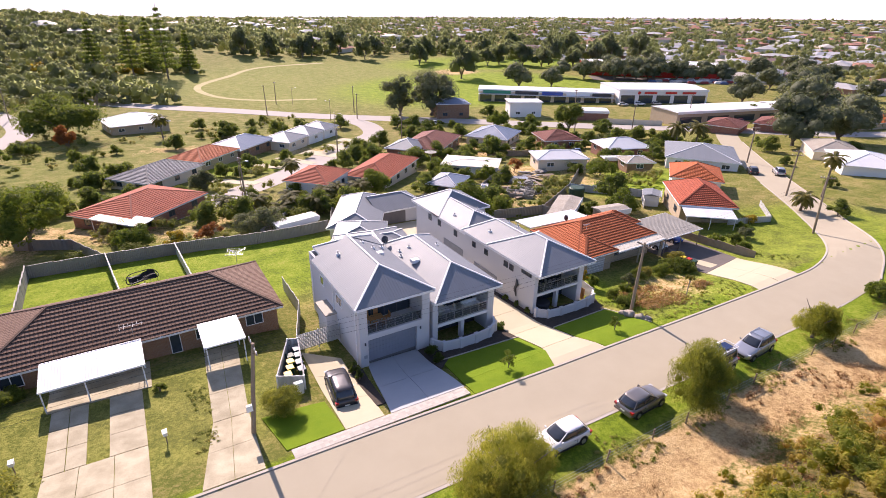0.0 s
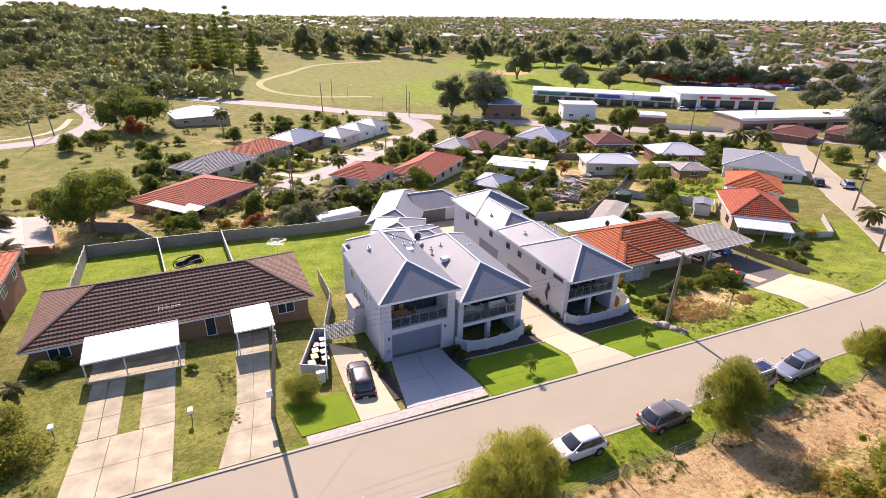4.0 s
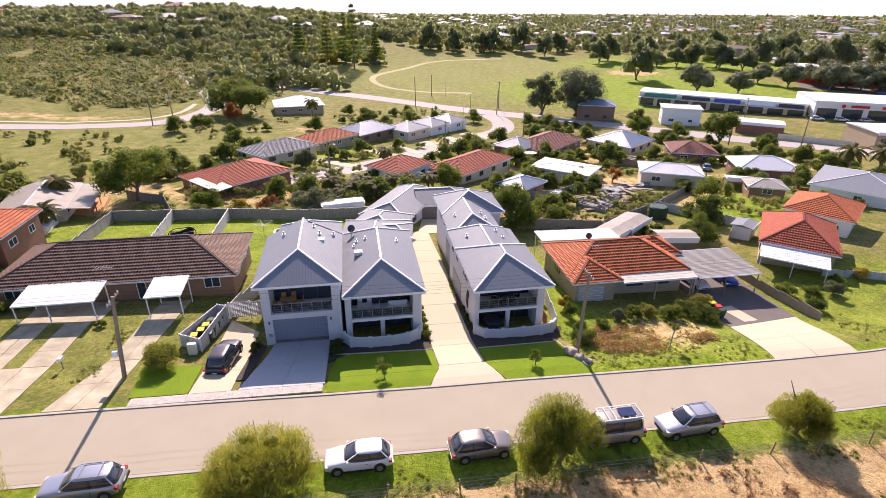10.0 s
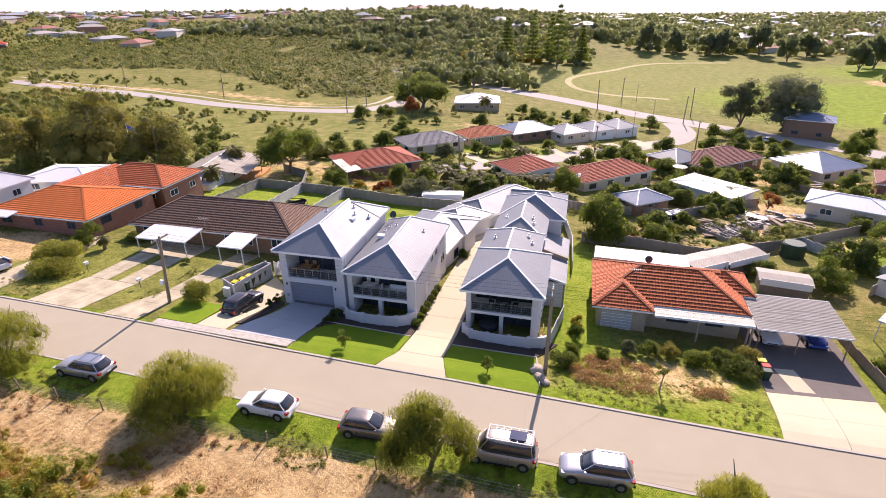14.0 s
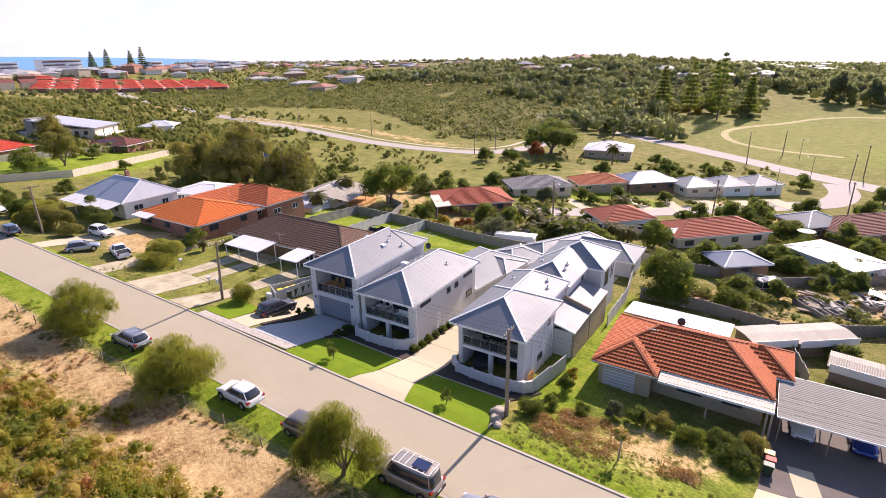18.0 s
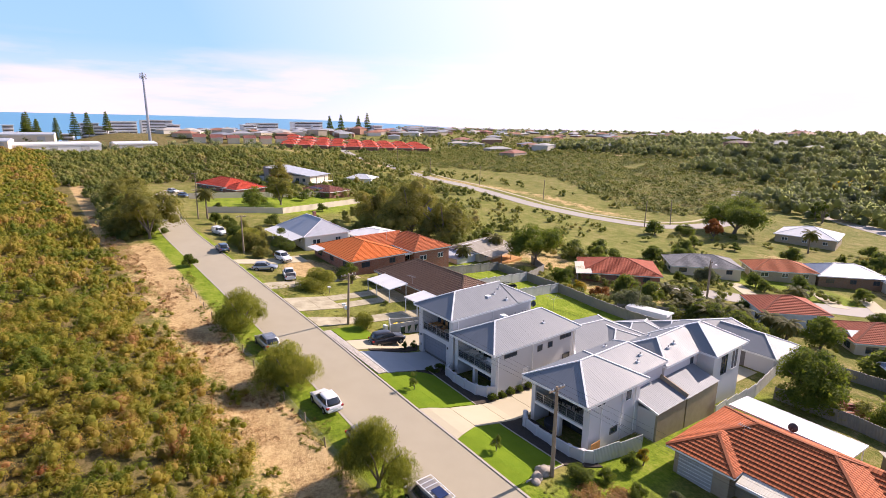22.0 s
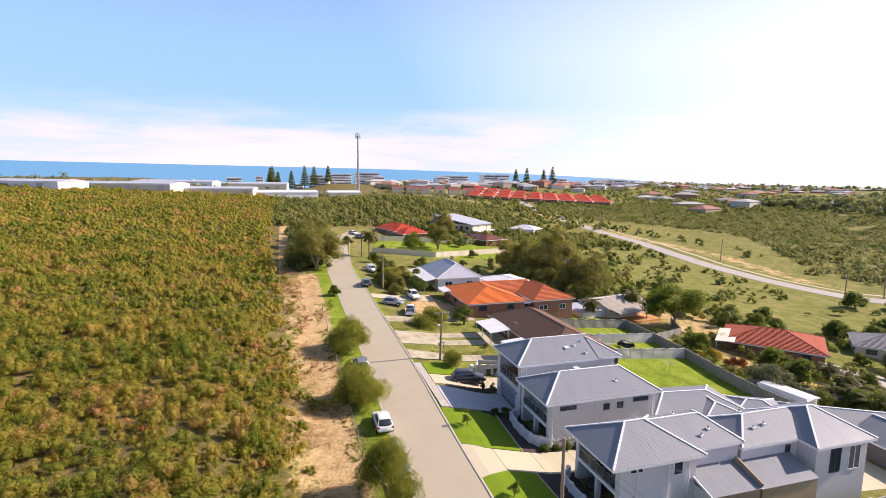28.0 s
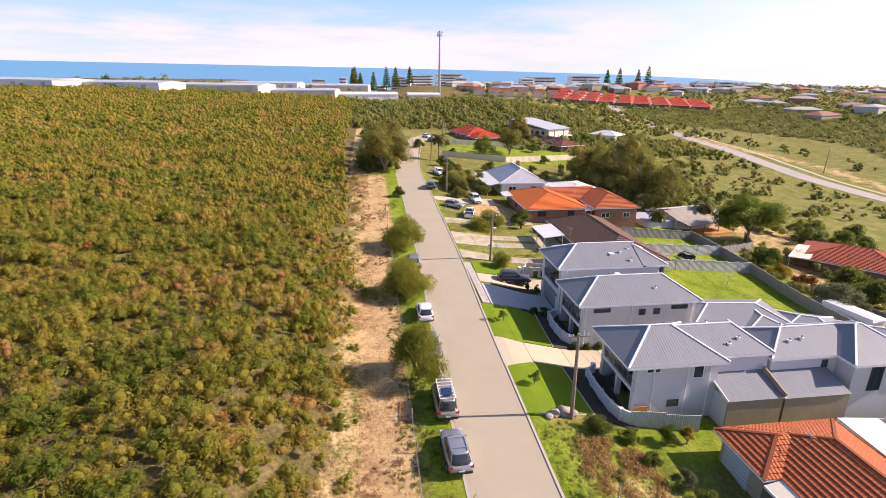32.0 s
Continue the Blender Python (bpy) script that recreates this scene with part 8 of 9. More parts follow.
for p, q in (("w", "a"), ("a", "b"), ("b", "c"), ("c", "d")):
    for s in (-.95, -.35, .35, .95):
        a, b = Vector(tops[p]), Vector(tops[q])
        cable(a + Vector((0, s, .15)), b + Vector((0, s, .15)), .55)
cable(tops["a"], (14.0, 36.0, 1.2), .3)
cable(tops["b"], (40.0, 36.2, -.2), .25)
cable(tops["b"], (58.0, 40.6, -3.4), .4)
for x, y, h in ((-35.3, 164.5, 9), (-33.0, 177.0, 9), (-30.0, 221, 10), (-86.0, 169, 8.5), (-137.0, 178, 9), (-185.0, 182, 9), (-240, 195, 9), (48.5, 206.5, 11), (58.7, 232, 9), (80.4, 199.5, 10), (76.0, 186, 9), (46.4, 128.0, 8.5), (18.0, 102.0, 8), (72.5, 143, 8.5), (137, 111.5, 9.5), (128.5, 127.5, 9.5), (174, 118, 9.5), (150, 150, 9.5), (205, 100, 9.5)):
    power_pole(x, y, h, "tall timber pole beside the road", (.25 * math.sin(x), .2 * math.cos(y)), 1.2, 30)
for x, y, yaw in ((17.7, 102.9, -40), (64.0, 226, -40), (66.5, 188.0, 200), (58.0, 160.5, -40)):
    power_pole(x, y, 7.5, "slim street light on a steel pole", (0, 0), .3, yaw, .07, True)

# telecommunications tower
tw = thing("phone_tower", (-465, 83.5, gz(-465, 83.5)), "tall slim grey phone mast with antenna panels", "tower")
part("mast", tube(B(), [(0, 0, -1), (0, 0, 28), (0, 0, 57)], [1.3, 1.0, .7], 12), MAT["rail_metal"], tw)
part("headframe", tube(B(), [(0, 0, 53), (0, 0, 54)], [2.4, 2.4], 12), MAT["rail_metal"], tw)
for i in range(9):
    a = i * 2 * math.pi / 9
    c = Vector((2.5 * math.cos(a), 2.5 * math.sin(a), 53.8))
    part("antenna_panel", beam(B(), c - Vector((0, 0, 2.2)), c + Vector((0, 0, 2.6)), .7, .5), MAT["trim"], tw)

# ---- shops, store and sheds ----
def shed(label, x, y, w, d, h, yaw, wall, roof_m, rise=.5, name="building", category="building", bays=0, base=None, door="grey_door"):
    t = thing(name, (x, y, gz(x, y) if base is None else base), label, category, yaw)
    part("wall", boxed(-w / 2, w / 2, -d / 2, d / 2, -2, h), MAT[wall], t)
    bm = B()
    uvl = bm.loops.layers.uv.new()
    roof_planes(bm, uvl, -w / 2 - .3, w / 2 + .3, -d / 2 - .3, d / 2 + .3, h + .02, rise, "x" if w > d else "y", 0, 0, "sheet")
    part("roof", bm, MAT[roof_m], t)
    part("parapet", boxed(-w / 2 - .1, w / 2 + .1, -d / 2 - .36, -d / 2 - .31, h - .5, h + .35), MAT["trim"], t)
    for i in range(bays):
        u = (i + .5) / bays * w - w / 2
        bw = w / bays * .78
        f = part("shopfront", boxed(u - bw / 2, u + bw / 2, -d / 2 - .08, -d / 2 - .01, -.2, h * .62), MAT["dark_frame"], t)
        part("pane", boxed(u - bw / 2 + .15, u + bw / 2 - .15, -d / 2 - .12, -d / 2 - .08, .2, h * .58), MAT["glass"], f)
    return t


SH = shed("row of low shops with glass fronts and signboards", 166.0, 186.0, 58, 14, 4.6, -37.6, "cream", "steel_white", .6, bays=9)
for u, w, m in ((-21, 12, "sign_green"), (-8, 10, "dark_frame"), (3, 9, "blue"), (14, 10, "trim"), (24, 8, "dark_frame")):
    part("signboard", boxed(u - w / 2, u + w / 2, -7.5, -7.36, 3.2, 4.5), MAT[m], SH)
part("awning", boxed(-29, 29, -9.2, -7.0, 2.9, 3.05), MAT["steel_white"], SH)
WB = shed("white flat-fronted showroom with red signs", 207.5, 161.5, 39, 24, 5.6, -27, "render_white", "steel_white", .7, bays=5)
for u, w in ((-6, 5.5), (3, 5), (11, 6)):
    part("sign_bar", boxed(u - w / 2, u + w / 2, -12.45, -12.36, 4.1, 4.9), MAT["red_paint"], WB, "red lettering as plain bars")
part("sign_disc", beam(B(), (-11, -12.4, 4.5), (-11, -12.5, 4.5), 1.3, sides=16), MAT["red_paint"], WB)
shed("big red-walled store with white roof", 302.0, 240.0, 84, 46, 6.0, -37.6, "red_paint", "steel_white", 1.0)
shed("tan brick warehouse with flat white roof", 187.0, 116.0, 46, 14, 4.2, -14, "brick_tan", "steel_white", .4, bays=4)
shed("low tan building with pale roof", 222.0, 104.0, 26, 16, 4.0, -14, "cream", "steel_white", .4)
shed("pink brick house with white flat roof", 150.0, 143.0, 13, 9, 3.2, -35, "brick_red", "steel_white", .5)
house("long house under bright orange tiles", 214, 78, 24, 11, -14, "tile_bright", "brick_tan", wins=None)
house("house under dark red hip tiles", 168, 100, 13, 10, 20, "tile_dark_red", "brick_red", wins=None)
house("house under dark red hip tiles", 182, 92, 14, 10, 20, "tile_dark_red", "brick_red", wins=None)
house("house with pale curved-looking steel roof", 140, 50, 14, 11, 38, "steel_white", "render_white", style="ribs", wins=None)
house("house with grey steel roof by the side street", 152, 62, 13, 10, 38, "steel_old", "cream", style="ribs", wins=None)
# western houses and the red terraces
house("brick house under bright red hip tiles", -135.0, 54.5, 19, 12, 14, "tile_west_red", "brick_red", eh=2.5, rise=2.3, base=gz(-135, 54.5) - .7)
house("front wing under bright red tiles", -123.5, 57.0, 11, 9, 104, "tile_west_red", "brick_red", eh=2.4, rise=1.9, base=gz(-123.5, 57) - .5, wins=None)
GH = thing("house", (-142.0, 84.0, -2.5), "two-storey cream and grey house with a skillion steel roof", "house", 30)
part("wall", boxed(-9, 11, -6, 6, -2, 5.2), MAT["cream"], GH)
part("end_wall", boxed(-11.5, -9, -6, 6, -2, 8.4), MAT["fence_grey"], GH, "dark grey clad end wall")
bm = B()
uvl = bm.loops.layers.uv.new()
slope(bm, uvl, (11.8, -6.8, 5.4), (11.8, 6.8, 5.4), (-9.6, 6.8, 8.2), (-9.6, -6.8, 8.2), "ribs")
part("roof", bm, MAT["steel_pale"], GH)
bm = B()
uvl = bm.loops.layers.uv.new()
slope(bm, uvl, (-17.5, -6.0, 4.6), (-17.5, 3.0, 4.6), (-11.5, 3.0, 5.6), (-11.5, -6.0, 5.6), "ribs")
part("side_roof", bm, MAT["steel_blue"], GH, "blue steel lean-to roof")
part("side_wall", boxed(-17.2, -11.6, -5.6, 2.8, -2, 4.5), MAT["render_wall"], GH)
part("fascia", beam(B(), (11.8, -6.85, 5.3), (-9.6, -6.85, 8.1), .1, .35), MAT["trim"], GH)
for u in (-6, -3.5, -1, 2, 5, 8):
    window(GH, "-y", u, 3.2, 1.3, 1.2, -6, "dark_frame")
for u in (-4, 1, 6):
    window(GH, "-y", u, .6, 1.8, 1.2, -6, "dark_frame")
part("balcony", boxed(11, 13.6, -5.5, 5.5, 2.7, 2.95), MAT["trim"], GH)
for y in (-5.3, 0, 5.3):
    part("post", beam(B(), (13.4, y, -1.5), (13.4, y, 5.2), .16), MAT["dark_frame"], GH)
SW = house("brown house with solar panels on the roof", -116.5, 84.0, 15, 10, 20, "tile_dark_red", "brick_red", eh=2.4, rise=1.7, base=-3.2, wins=None)
for i in range(6):
    p = boxed(-.48, .48, -1.3, .3, 0, .05)
    bmesh.ops.rotate(p, cent=(0, 0, 0), matrix=Matrix.Rotation(radians(16), 3, "X"), verts=p.verts)
    bmesh.ops.translate(p, vec=(-3.5 + i * 1.05, -2.4, 3.35), verts=p.verts)
    part("solar_panel", p, MAT["solar"], SW)
house("white weatherboard house among trees", -150, 118, 12, 9, 40, "steel_white", "render_white", style="ribs", wins=None)
for r in range(1, 5):
    for i in range(9):
        x, y = -398 + i * 11 - r * 18, 180 + i * 11 + r * 9
        house("terrace house with a bright red tiled gable roof", x, y, 13.6, 9.5, 45, "tile_west_red", "brick_red", eh=2.4, rise=2.1, hips=(4.5, 4.5), wins=None, base=gz(x, y) + .4 + .15 * r, style="sheet", drop=3 + r)
for i in range(6):
    x, y = -458 + i * 3, 122 + i * 14
    house("tall gabled cream terrace house with brown roof", x, y, 10, 9, 80, "tile_dark_red", "cream", eh=4.8, rise=2.8, hips=(0, 0), wins=None, style="sheet")
for x, y, w, d, h, yaw in ((-325, -152, 80, 26, 3.5, 70), (-345, -92, 70, 30, 4.0, 75), (-352, -40, 62, 26, 3.5, 84), (-362, 8, 56, 24, 4.5, 95), (-372, 58, 26, 20, 5.0, 95), (-395, -70, 60, 22, 5, 80), (-335, -210, 80, 30, 4, 60), (-420, -20, 70, 26, 5, 85)):
    t = shed("large white industrial shed behind the dune", x, y, w, d, h, yaw, "cream" if int(w) % 4 else "render_white", "steel_pale" if int(d) % 4 else "steel_white", 1.4, "industrial_shed", "shed")
    for k in range(3):
        u = w * (k / 3 - .28 + .05 * math.sin(x + k))
        part("roller_door", boxed(u - 2.2, u + 2.2, -d / 2 - .12, -d / 2 - .02, -.2, h * .72), MAT["fence_pale"], t, "grey roller door")
    part("roof_vent", tube(B(), [(w * .2, 0, h + .9), (w * .2, 0, h + 2.0)], [.7, .6], 10), MAT["rail_metal"], t)


def hotel(x, y, w, d, floors, yaw):
    t = thing("apartment_block", (x, y, gz(x, y)), "white flat-roofed block with banded balconies by the sea", "apartments", yaw)
    part("wall", boxed(-w / 2, w / 2, -d / 2, d / 2, -2, floors * 3.1), MAT["render_white"], t)
    for k in range(floors):
        b = part("balcony", boxed(-w / 2 - .5, w / 2 + .5, -d / 2 - 1.6, -d / 2, k * 3.1 + 2.9, k * 3.1 + 3.3), MAT["trim"], t)
        part("window_band", boxed(-w / 2 + .5, w / 2 - .5, -d / 2 - .05, -d / 2 - .01, k * 3.1 + 1.0, k * 3.1 + 2.2), MAT["interior"], t)
    part("roof", boxed(-w / 2 - 1, w / 2 + 1, -d / 2 - 2, d / 2 + 1, floors * 3.1 + .02, floors * 3.1 + .5), MAT["trim"], t)


for i in range(22):
    k = (i * .618) % 1
    hotel(-500 - 100 * ((i * .377) % 1), -60 + 500 * k, 7 + 9 * ((i * .23) % 1), 10, 1 + (i % 3), 90 + 30 * ((i * .51) % 1) - 15)
for x, y, w, f in ((-590, 78, 26, 5), (-600, 112, 30, 6), (-590, 225, 34, 5), (-575, 275, 36, 5), (-600, 50, 16, 5)):
    hotel(x, y, w, 16, f, 90)


# ---- pines and park trees ----
def pine(label, x, y, h, w, n=1500, size=.9):
    t = thing("pine_tree", (x, y, gz(x, y)), label, "tree", float(rng.random() * 360), "tall pines")
    part("trunk", tube(B(), [(0, 0, -.5), (0, 0, h * .5), (0, 0, h * .97)], [.45, .3, .06], 8), MAT["bark"], t)
    c, r = [], []
    for k in range(11):
        f = k / 11
        z = h * (.16 + .8 * f)
        rad = w / 2 * (1 - f) ** .8 + .25
        for i in range(5):
            a = i * 1.257 + k
            c.append((math.cos(a) * rad * .55, math.sin(a) * rad * .55, z))
            r.append((rad * .48, rad * .48, h * .022))
    v = leaves(c, r, int(n * 1.6), size * .8, shell=.3, low=-1)
    fast_mesh("crown", v, tris(v), MAT["leaf_dark"], t)
    return t


for x, y, h in ((27, 318, 37), (12, 327, 31), (-4, 334, 27), (40, 336, 24), (22, 338, 30), (-530, 20, 24), (-535, 34, 27), (-530, 44, 24), (-540, 60, 22), (-525, 6, 20), (-545, 0, 24), (-540, 290, 22), (-540, 305, 24), (-520, 330, 26), (-520, 318, 22), (-530, -2, 22)):
    pine("tall dark Norfolk-type pine with tiered limbs", x, y, h, h * .42)
# Crown wears the haze-paled leaf colour of the far woods.
gum = tree("broad park gum tree, grey-green crown paled for haze", 215, 318, 13, 10.5, "leaf_hazed", 2400, .42, 22, .9, .35, group="park trees", core=.78)
ngum = tree("tall dark park gum tree", 236, 232, 14, 12.5, "leaf_grey", 2800, .42, 22, 1.0, .4, group="park trees", core=.78)
PARK = [(200, 350), (188, 338), (228, 312), (238, 318), (246, 306), (255, 312), (262, 298), (272, 302), (280, 292), (290, 300), (300, 288), (310, 296), (250, 345), (275, 350), (300, 345), (320, 335), (335, 300), (225, 352), (175, 262), (160, 372), (130, 400), (118, 392), (150, 405), (180, 398), (210, 402), (240, 395), (265, 385), (290, 378), (98, 398), (80, 402), (345, 280), (350, 320), (370, 300), (330, 360)]
for x, y in PARK:
    s = 1.0 + .6 * float(rng.random())
    copy_thing(gum, at(x + 8 * float(rng.random()) - 4, y + 8 * float(rng.random()) - 4, s, sz=s * (1 + .5 * float(rng.random()))))
for x, y in ((250, 222), (262, 216), (272, 212), (286, 202), (305, 190), (230, 245), (196, 215), (180, 222), (325, 180), (345, 168), (362, 160), (380, 190), (300, 160), (320, 150), (250, 120), (275, 128), (290, 110), (235, 135), (195, 88), (160, 75), (175, 70), (264, 226), (276, 219), (287, 208), (300, 200), (256, 236)):
    copy_thing(ngum, at(x, y, .85 + .6 * float(rng.random())))
mid = tree("mixed green suburban tree", 64, 172, 6.5, 5.2, "leaf_dark", 1500, .27, 14, .5, .18, group="suburban trees")
MIDS = [(12, 160), (-2, 158), (20, 172), (30, 178), (38, 186), (44, 193), (22, 188), (-10, 150), (52, 178), (70, 118), (84, 148), (88, 118), (112, 134), (118, 104), (132, 118), (140, 128), (144, 152), (120, 165), (99, 104), (92, 98), (126, 84), (110, 68), (132, 62), (146, 74), (155, 82), (98, 36), (118, 46), (-8, 140), (-26, 156), (8, 110), (60, 78), (55, 74), (50, 90), (80, 104), (-56, 52), (-66, 46), (-70, 60), (-84, 68), (-92, 40), (-100, 30), (-104, 70), (-108, 40), (-136, 66), (-128, 75), (-150, 60), (-104, 96), (-128, 100), (-60, 60), (-34, 90), (66, 60), (78, 66), (170, 118), (200, 112), (160, 60), (190, 60)]
taken = [(b[1], b[2], .62 * max(b[3], b[4])) for b in BACK] + [(31, 72, 12), (36.5, 76, 8)]
lanes = [(-4, 91), (10, 101), (29, 117), (45, 134), (60, 149), (70, 158), (74, 172), (97, 170), (122, 147), (150, 121), (172, 96)]
k = 0
while k < 130:
    x, y = -18 + 158 * float(rng.random()), 82 + 92 * float(rng.random())
    if any(math.hypot(x - a, y - b) < r for a, b, r in taken):
        continue
    if min(math.hypot(x - (a[0] + (b[0] - a[0]) * s / 6), y - (a[1] + (b[1] - a[1]) * s / 6)) for a, b in zip(lanes, lanes[1:]) for s in range(7)) < 6.5:
        continue
    if x < 45 and y > 130 and x < 20 or x + y > 262:
        continue
    MIDS.append((x, y))
    k += 1
for x, y in MIDS:
    copy_thing(mid, at(x, y, .42 + .65 * float(rng.random()) ** 1.3))

# ---- the far suburb ----
def islands(name, cols, rough=.6):
    m, n, l, b = mat_base(name)
    g = n.new("ShaderNodeNewGeometry")
    co = coords(n)
    no = tex(n, l, "ShaderNodeTexNoise", .4, co, Detail=4.0)
    c = ramp(n, l, g.outputs["Random Per Island"], [(i / len(cols), c) for i, c in enumerate(cols)])
    c.node.color_ramp.interpolation = "CONSTANT"
    l.new(mixc(n, l, math_n(n, l, "MULTIPLY", no.outputs[0], .35), c, (.25, .22, .2)), b.inputs["Base Color"])
    b.inputs["Specular IOR Level"].default_value = .2
    b.inputs["Roughness"].default_value = rough
    return m


M_ROOFS = islands("far_roof_mix", [(.42, .42, .43), (.34, .13, .08), (.36, .37, .40), (.25, .27, .31), (.40, .17, .10), (.44, .43, .41), (.2, .12, .10), (.46, .42, .37)])
M_WALLS = islands("far_wall_mix", [(.62, .58, .5), (.35, .18, .12), (.7, .68, .64), (.5, .42, .32)], .9)


def far_suburb(spots, lift=0.0):
    rv, rf, wv, wf_ = [], [], [], []
    for x, y in spots:
        w, d, a = 7.5 + 5 * rng.random(), 5.5 + 2.5 * rng.random(), rng.random() * 3.1
        z, h, rs = float(ground(x, y)) + lift, 2.7 + (2.6 if rng.random() > .85 else 0), 1.6 + rng.random()
        ca, sa = math.cos(a), math.sin(a)

        def pt(u, v, zz):
            return (x + u * ca - v * sa, y + u * sa + v * ca, z + zz)
        i = len(wv)
        wv += [pt(u, v, zz) for zz in (-1.5, h) for u, v in ((-w, -d), (w, -d), (w, d), (-w, d))]
        wf_ += [(i, i + 1, i + 5, i + 4), (i + 1, i + 2, i + 6, i + 5), (i + 2, i + 3, i + 7, i + 6), (i + 3, i, i + 4, i + 7)]
        i = len(rv)
        W, D = w + .5, d + .5
        rv += [pt(-W, -D, h), pt(W, -D, h), pt(W, D, h), pt(-W, D, h), pt(-w + d, 0, h + rs), pt(w - d, 0, h + rs)]
        rf += [(i, i + 1, i + 5, i + 4), (i + 2, i + 3, i + 4, i + 5), (i + 1, i + 2, i + 5, i + 5), (i + 3, i, i + 4, i + 4)]
    q = np.array(rf)
    tri_ = np.vstack([q[:, [0, 1, 2]], q[q[:, 2] != q[:, 3]][:, [0, 2, 3]]])
    tagged(fast_mesh("far_roofs", np.array(rv), tri_, M_ROOFS), "scattered suburban roofs in the distance", kind="stuff")
    tagged(fast_mesh("far_walls", np.array(wv), np.array(wf_), M_WALLS), "suburban house walls in the distance", kind="stuff")


s1 = jitter_grid(-260, 900, 430, 1100, 30)
s1 = s1[~((np.abs(s1[:, 0] + 60) < 190) & (s1[:, 1] < 640))]
s1 = s1[rng.random(len(s1)) < .42]
s1 = np.vstack([s1, [(-130, 440), (-105, 455), (-80, 448), (-30, 470), (-10, 455), (15, 462), (40, 470), (-150, 470), (-60, 500), (30, 510), (-110, 505)]])
s2 = jitter_grid(-900, 2200, 1100, 2600, 92)
s3 = jitter_grid(330, 900, 20, 430, 30)
s4 = jitter_grid(-560, -250, 330, 900, 34)
s4 = s4[rng.random(len(s4)) < .3]
s5 = jitter_grid(900, 2600, -300, 1100, 92)
s6 = jitter_grid(-2400, -620, 430, 2000, 62)
s6 = s6[s6[:, 1] + .6 * (s6[:, 0] - 70) > 70]
far_suburb(np.vstack([s1, s2, s3, s4, s5, s6]))
woods = np.vstack([jitter_grid(-260, 900, 425, 1100, 14), jitter_grid(330, 900, 10, 430, 15)])
woods = woods[rng.random(len(woods)) < .9]
hill = jitter_grid(-290, 130, 395, 620, 8)
hill = hill[~((hill[:, 0] > 20) & (hill[:, 1] < 430))]
hill2 = jitter_grid(-40, 60, 245, 330, 8)
hill2 = hill2[hill2[:, 0] < 22 - .25 * (hill2[:, 1] - 245)]
hill3 = jitter_grid(-120, 100, 335, 400, 9)
hill3 = hill3[hill3[:, 0] < 45]
belt = jitter_grid(75, 330, 385, 425, 10)
belt = belt[(belt[:, 1] > 396 - .16 * np.maximum(0, belt[:, 0] - 220)) & (rng.random(len(belt)) < .75)]
hill3 = np.vstack([hill3, belt])
# Far trees share leaves whose colour carries the haze.
scatter("far_woods", np.vstack([woods, hill, hill2, hill3]), [proto(44, 4.6, 3.2, .31, 4, 1.6, .72, 6, 2) for i in range(6)], 1.7 + 1.2 * rng.random(len(woods) + len(hill) + len(hill2) + len(hill3)), MAT["leaf_hazed"], "far woods and garden trees between roofs, leaves paled for haze", tall=.85 + .4 * rng.random(len(woods) + len(hill) + len(hill2) + len(hill3)))
deep = np.vstack([jitter_grid(-900, 2300, 1100, 2700, 44), jitter_grid(900, 2600, -300, 1100, 50), jitter_grid(-1800, -600, 430, 1900, 50)])
deep = deep[deep[:, 1] + .6 * (deep[:, 0] - 70) > 70]
scatter("far_woods", deep, [proto(14, 8, 4, 1.1, 2, 1.3, .8, 5, 2) for i in range(4)], 1.6 + 1.2 * rng.random(len(deep)), MAT["leaf_hazed"], "tree belts on the horizon, haze put into the leaf colour", tall=.9 + .5 * rng.random(len(deep)))
coast = np.vstack([jitter_grid(-600, -380, 110, 420, 15), jitter_grid(-420, -330, -220, 120, 15)])
coast = coast[rng.random(len(coast)) < .55]
scatter("coast_trees", coast, [proto(50, 5, 3.4, .5, 5, 1.8, .55, 5, 2) for i in range(4)], 1.1 + 1.1 * rng.random(len(coast)), MAT["leaf_hazed"], "trees among the coastal buildings, leaves paled for haze")
rear = jitter_grid(-560, -225, 300, 640, 10)
front = np.column_stack([-392 + 96 * np.linspace(0, 1, 30), 170 + 96 * np.linspace(0, 1, 30)]) + rng.uniform(-5, 5, (30, 2))
rear = np.vstack([rear[(rng.random(len(rear)) < .8) & (rear[:, 1] > 310 + .5 * np.maximum(0, -400 - rear[:, 0]))], front, jitter_grid(-330, -170, 150, 196, 8)])
scatter("coast_thicket", rear, protos_far, 1.1 + 1.0 * rng.random(len(rear)) ** 2, MAT["leaf_thicket"], "dark green coastal trees and thicket past the red terraces")
ylw = jitter_grid(-38, 14, 336, 350, 7)
scatter("yellow_trees", ylw, [proto(80, 5, 3, .5, 5) for i in range(3)], 1.5 + .5 * rng.random(len(ylw)), MAT["leaf_yellow"], "row of yellow-leaved trees behind the park")
cl = jitter_grid(-610, -480, 120, 430, 17)
cl = cl[rng.random(len(cl)) < .8]
far_suburb(cl, 1.0)
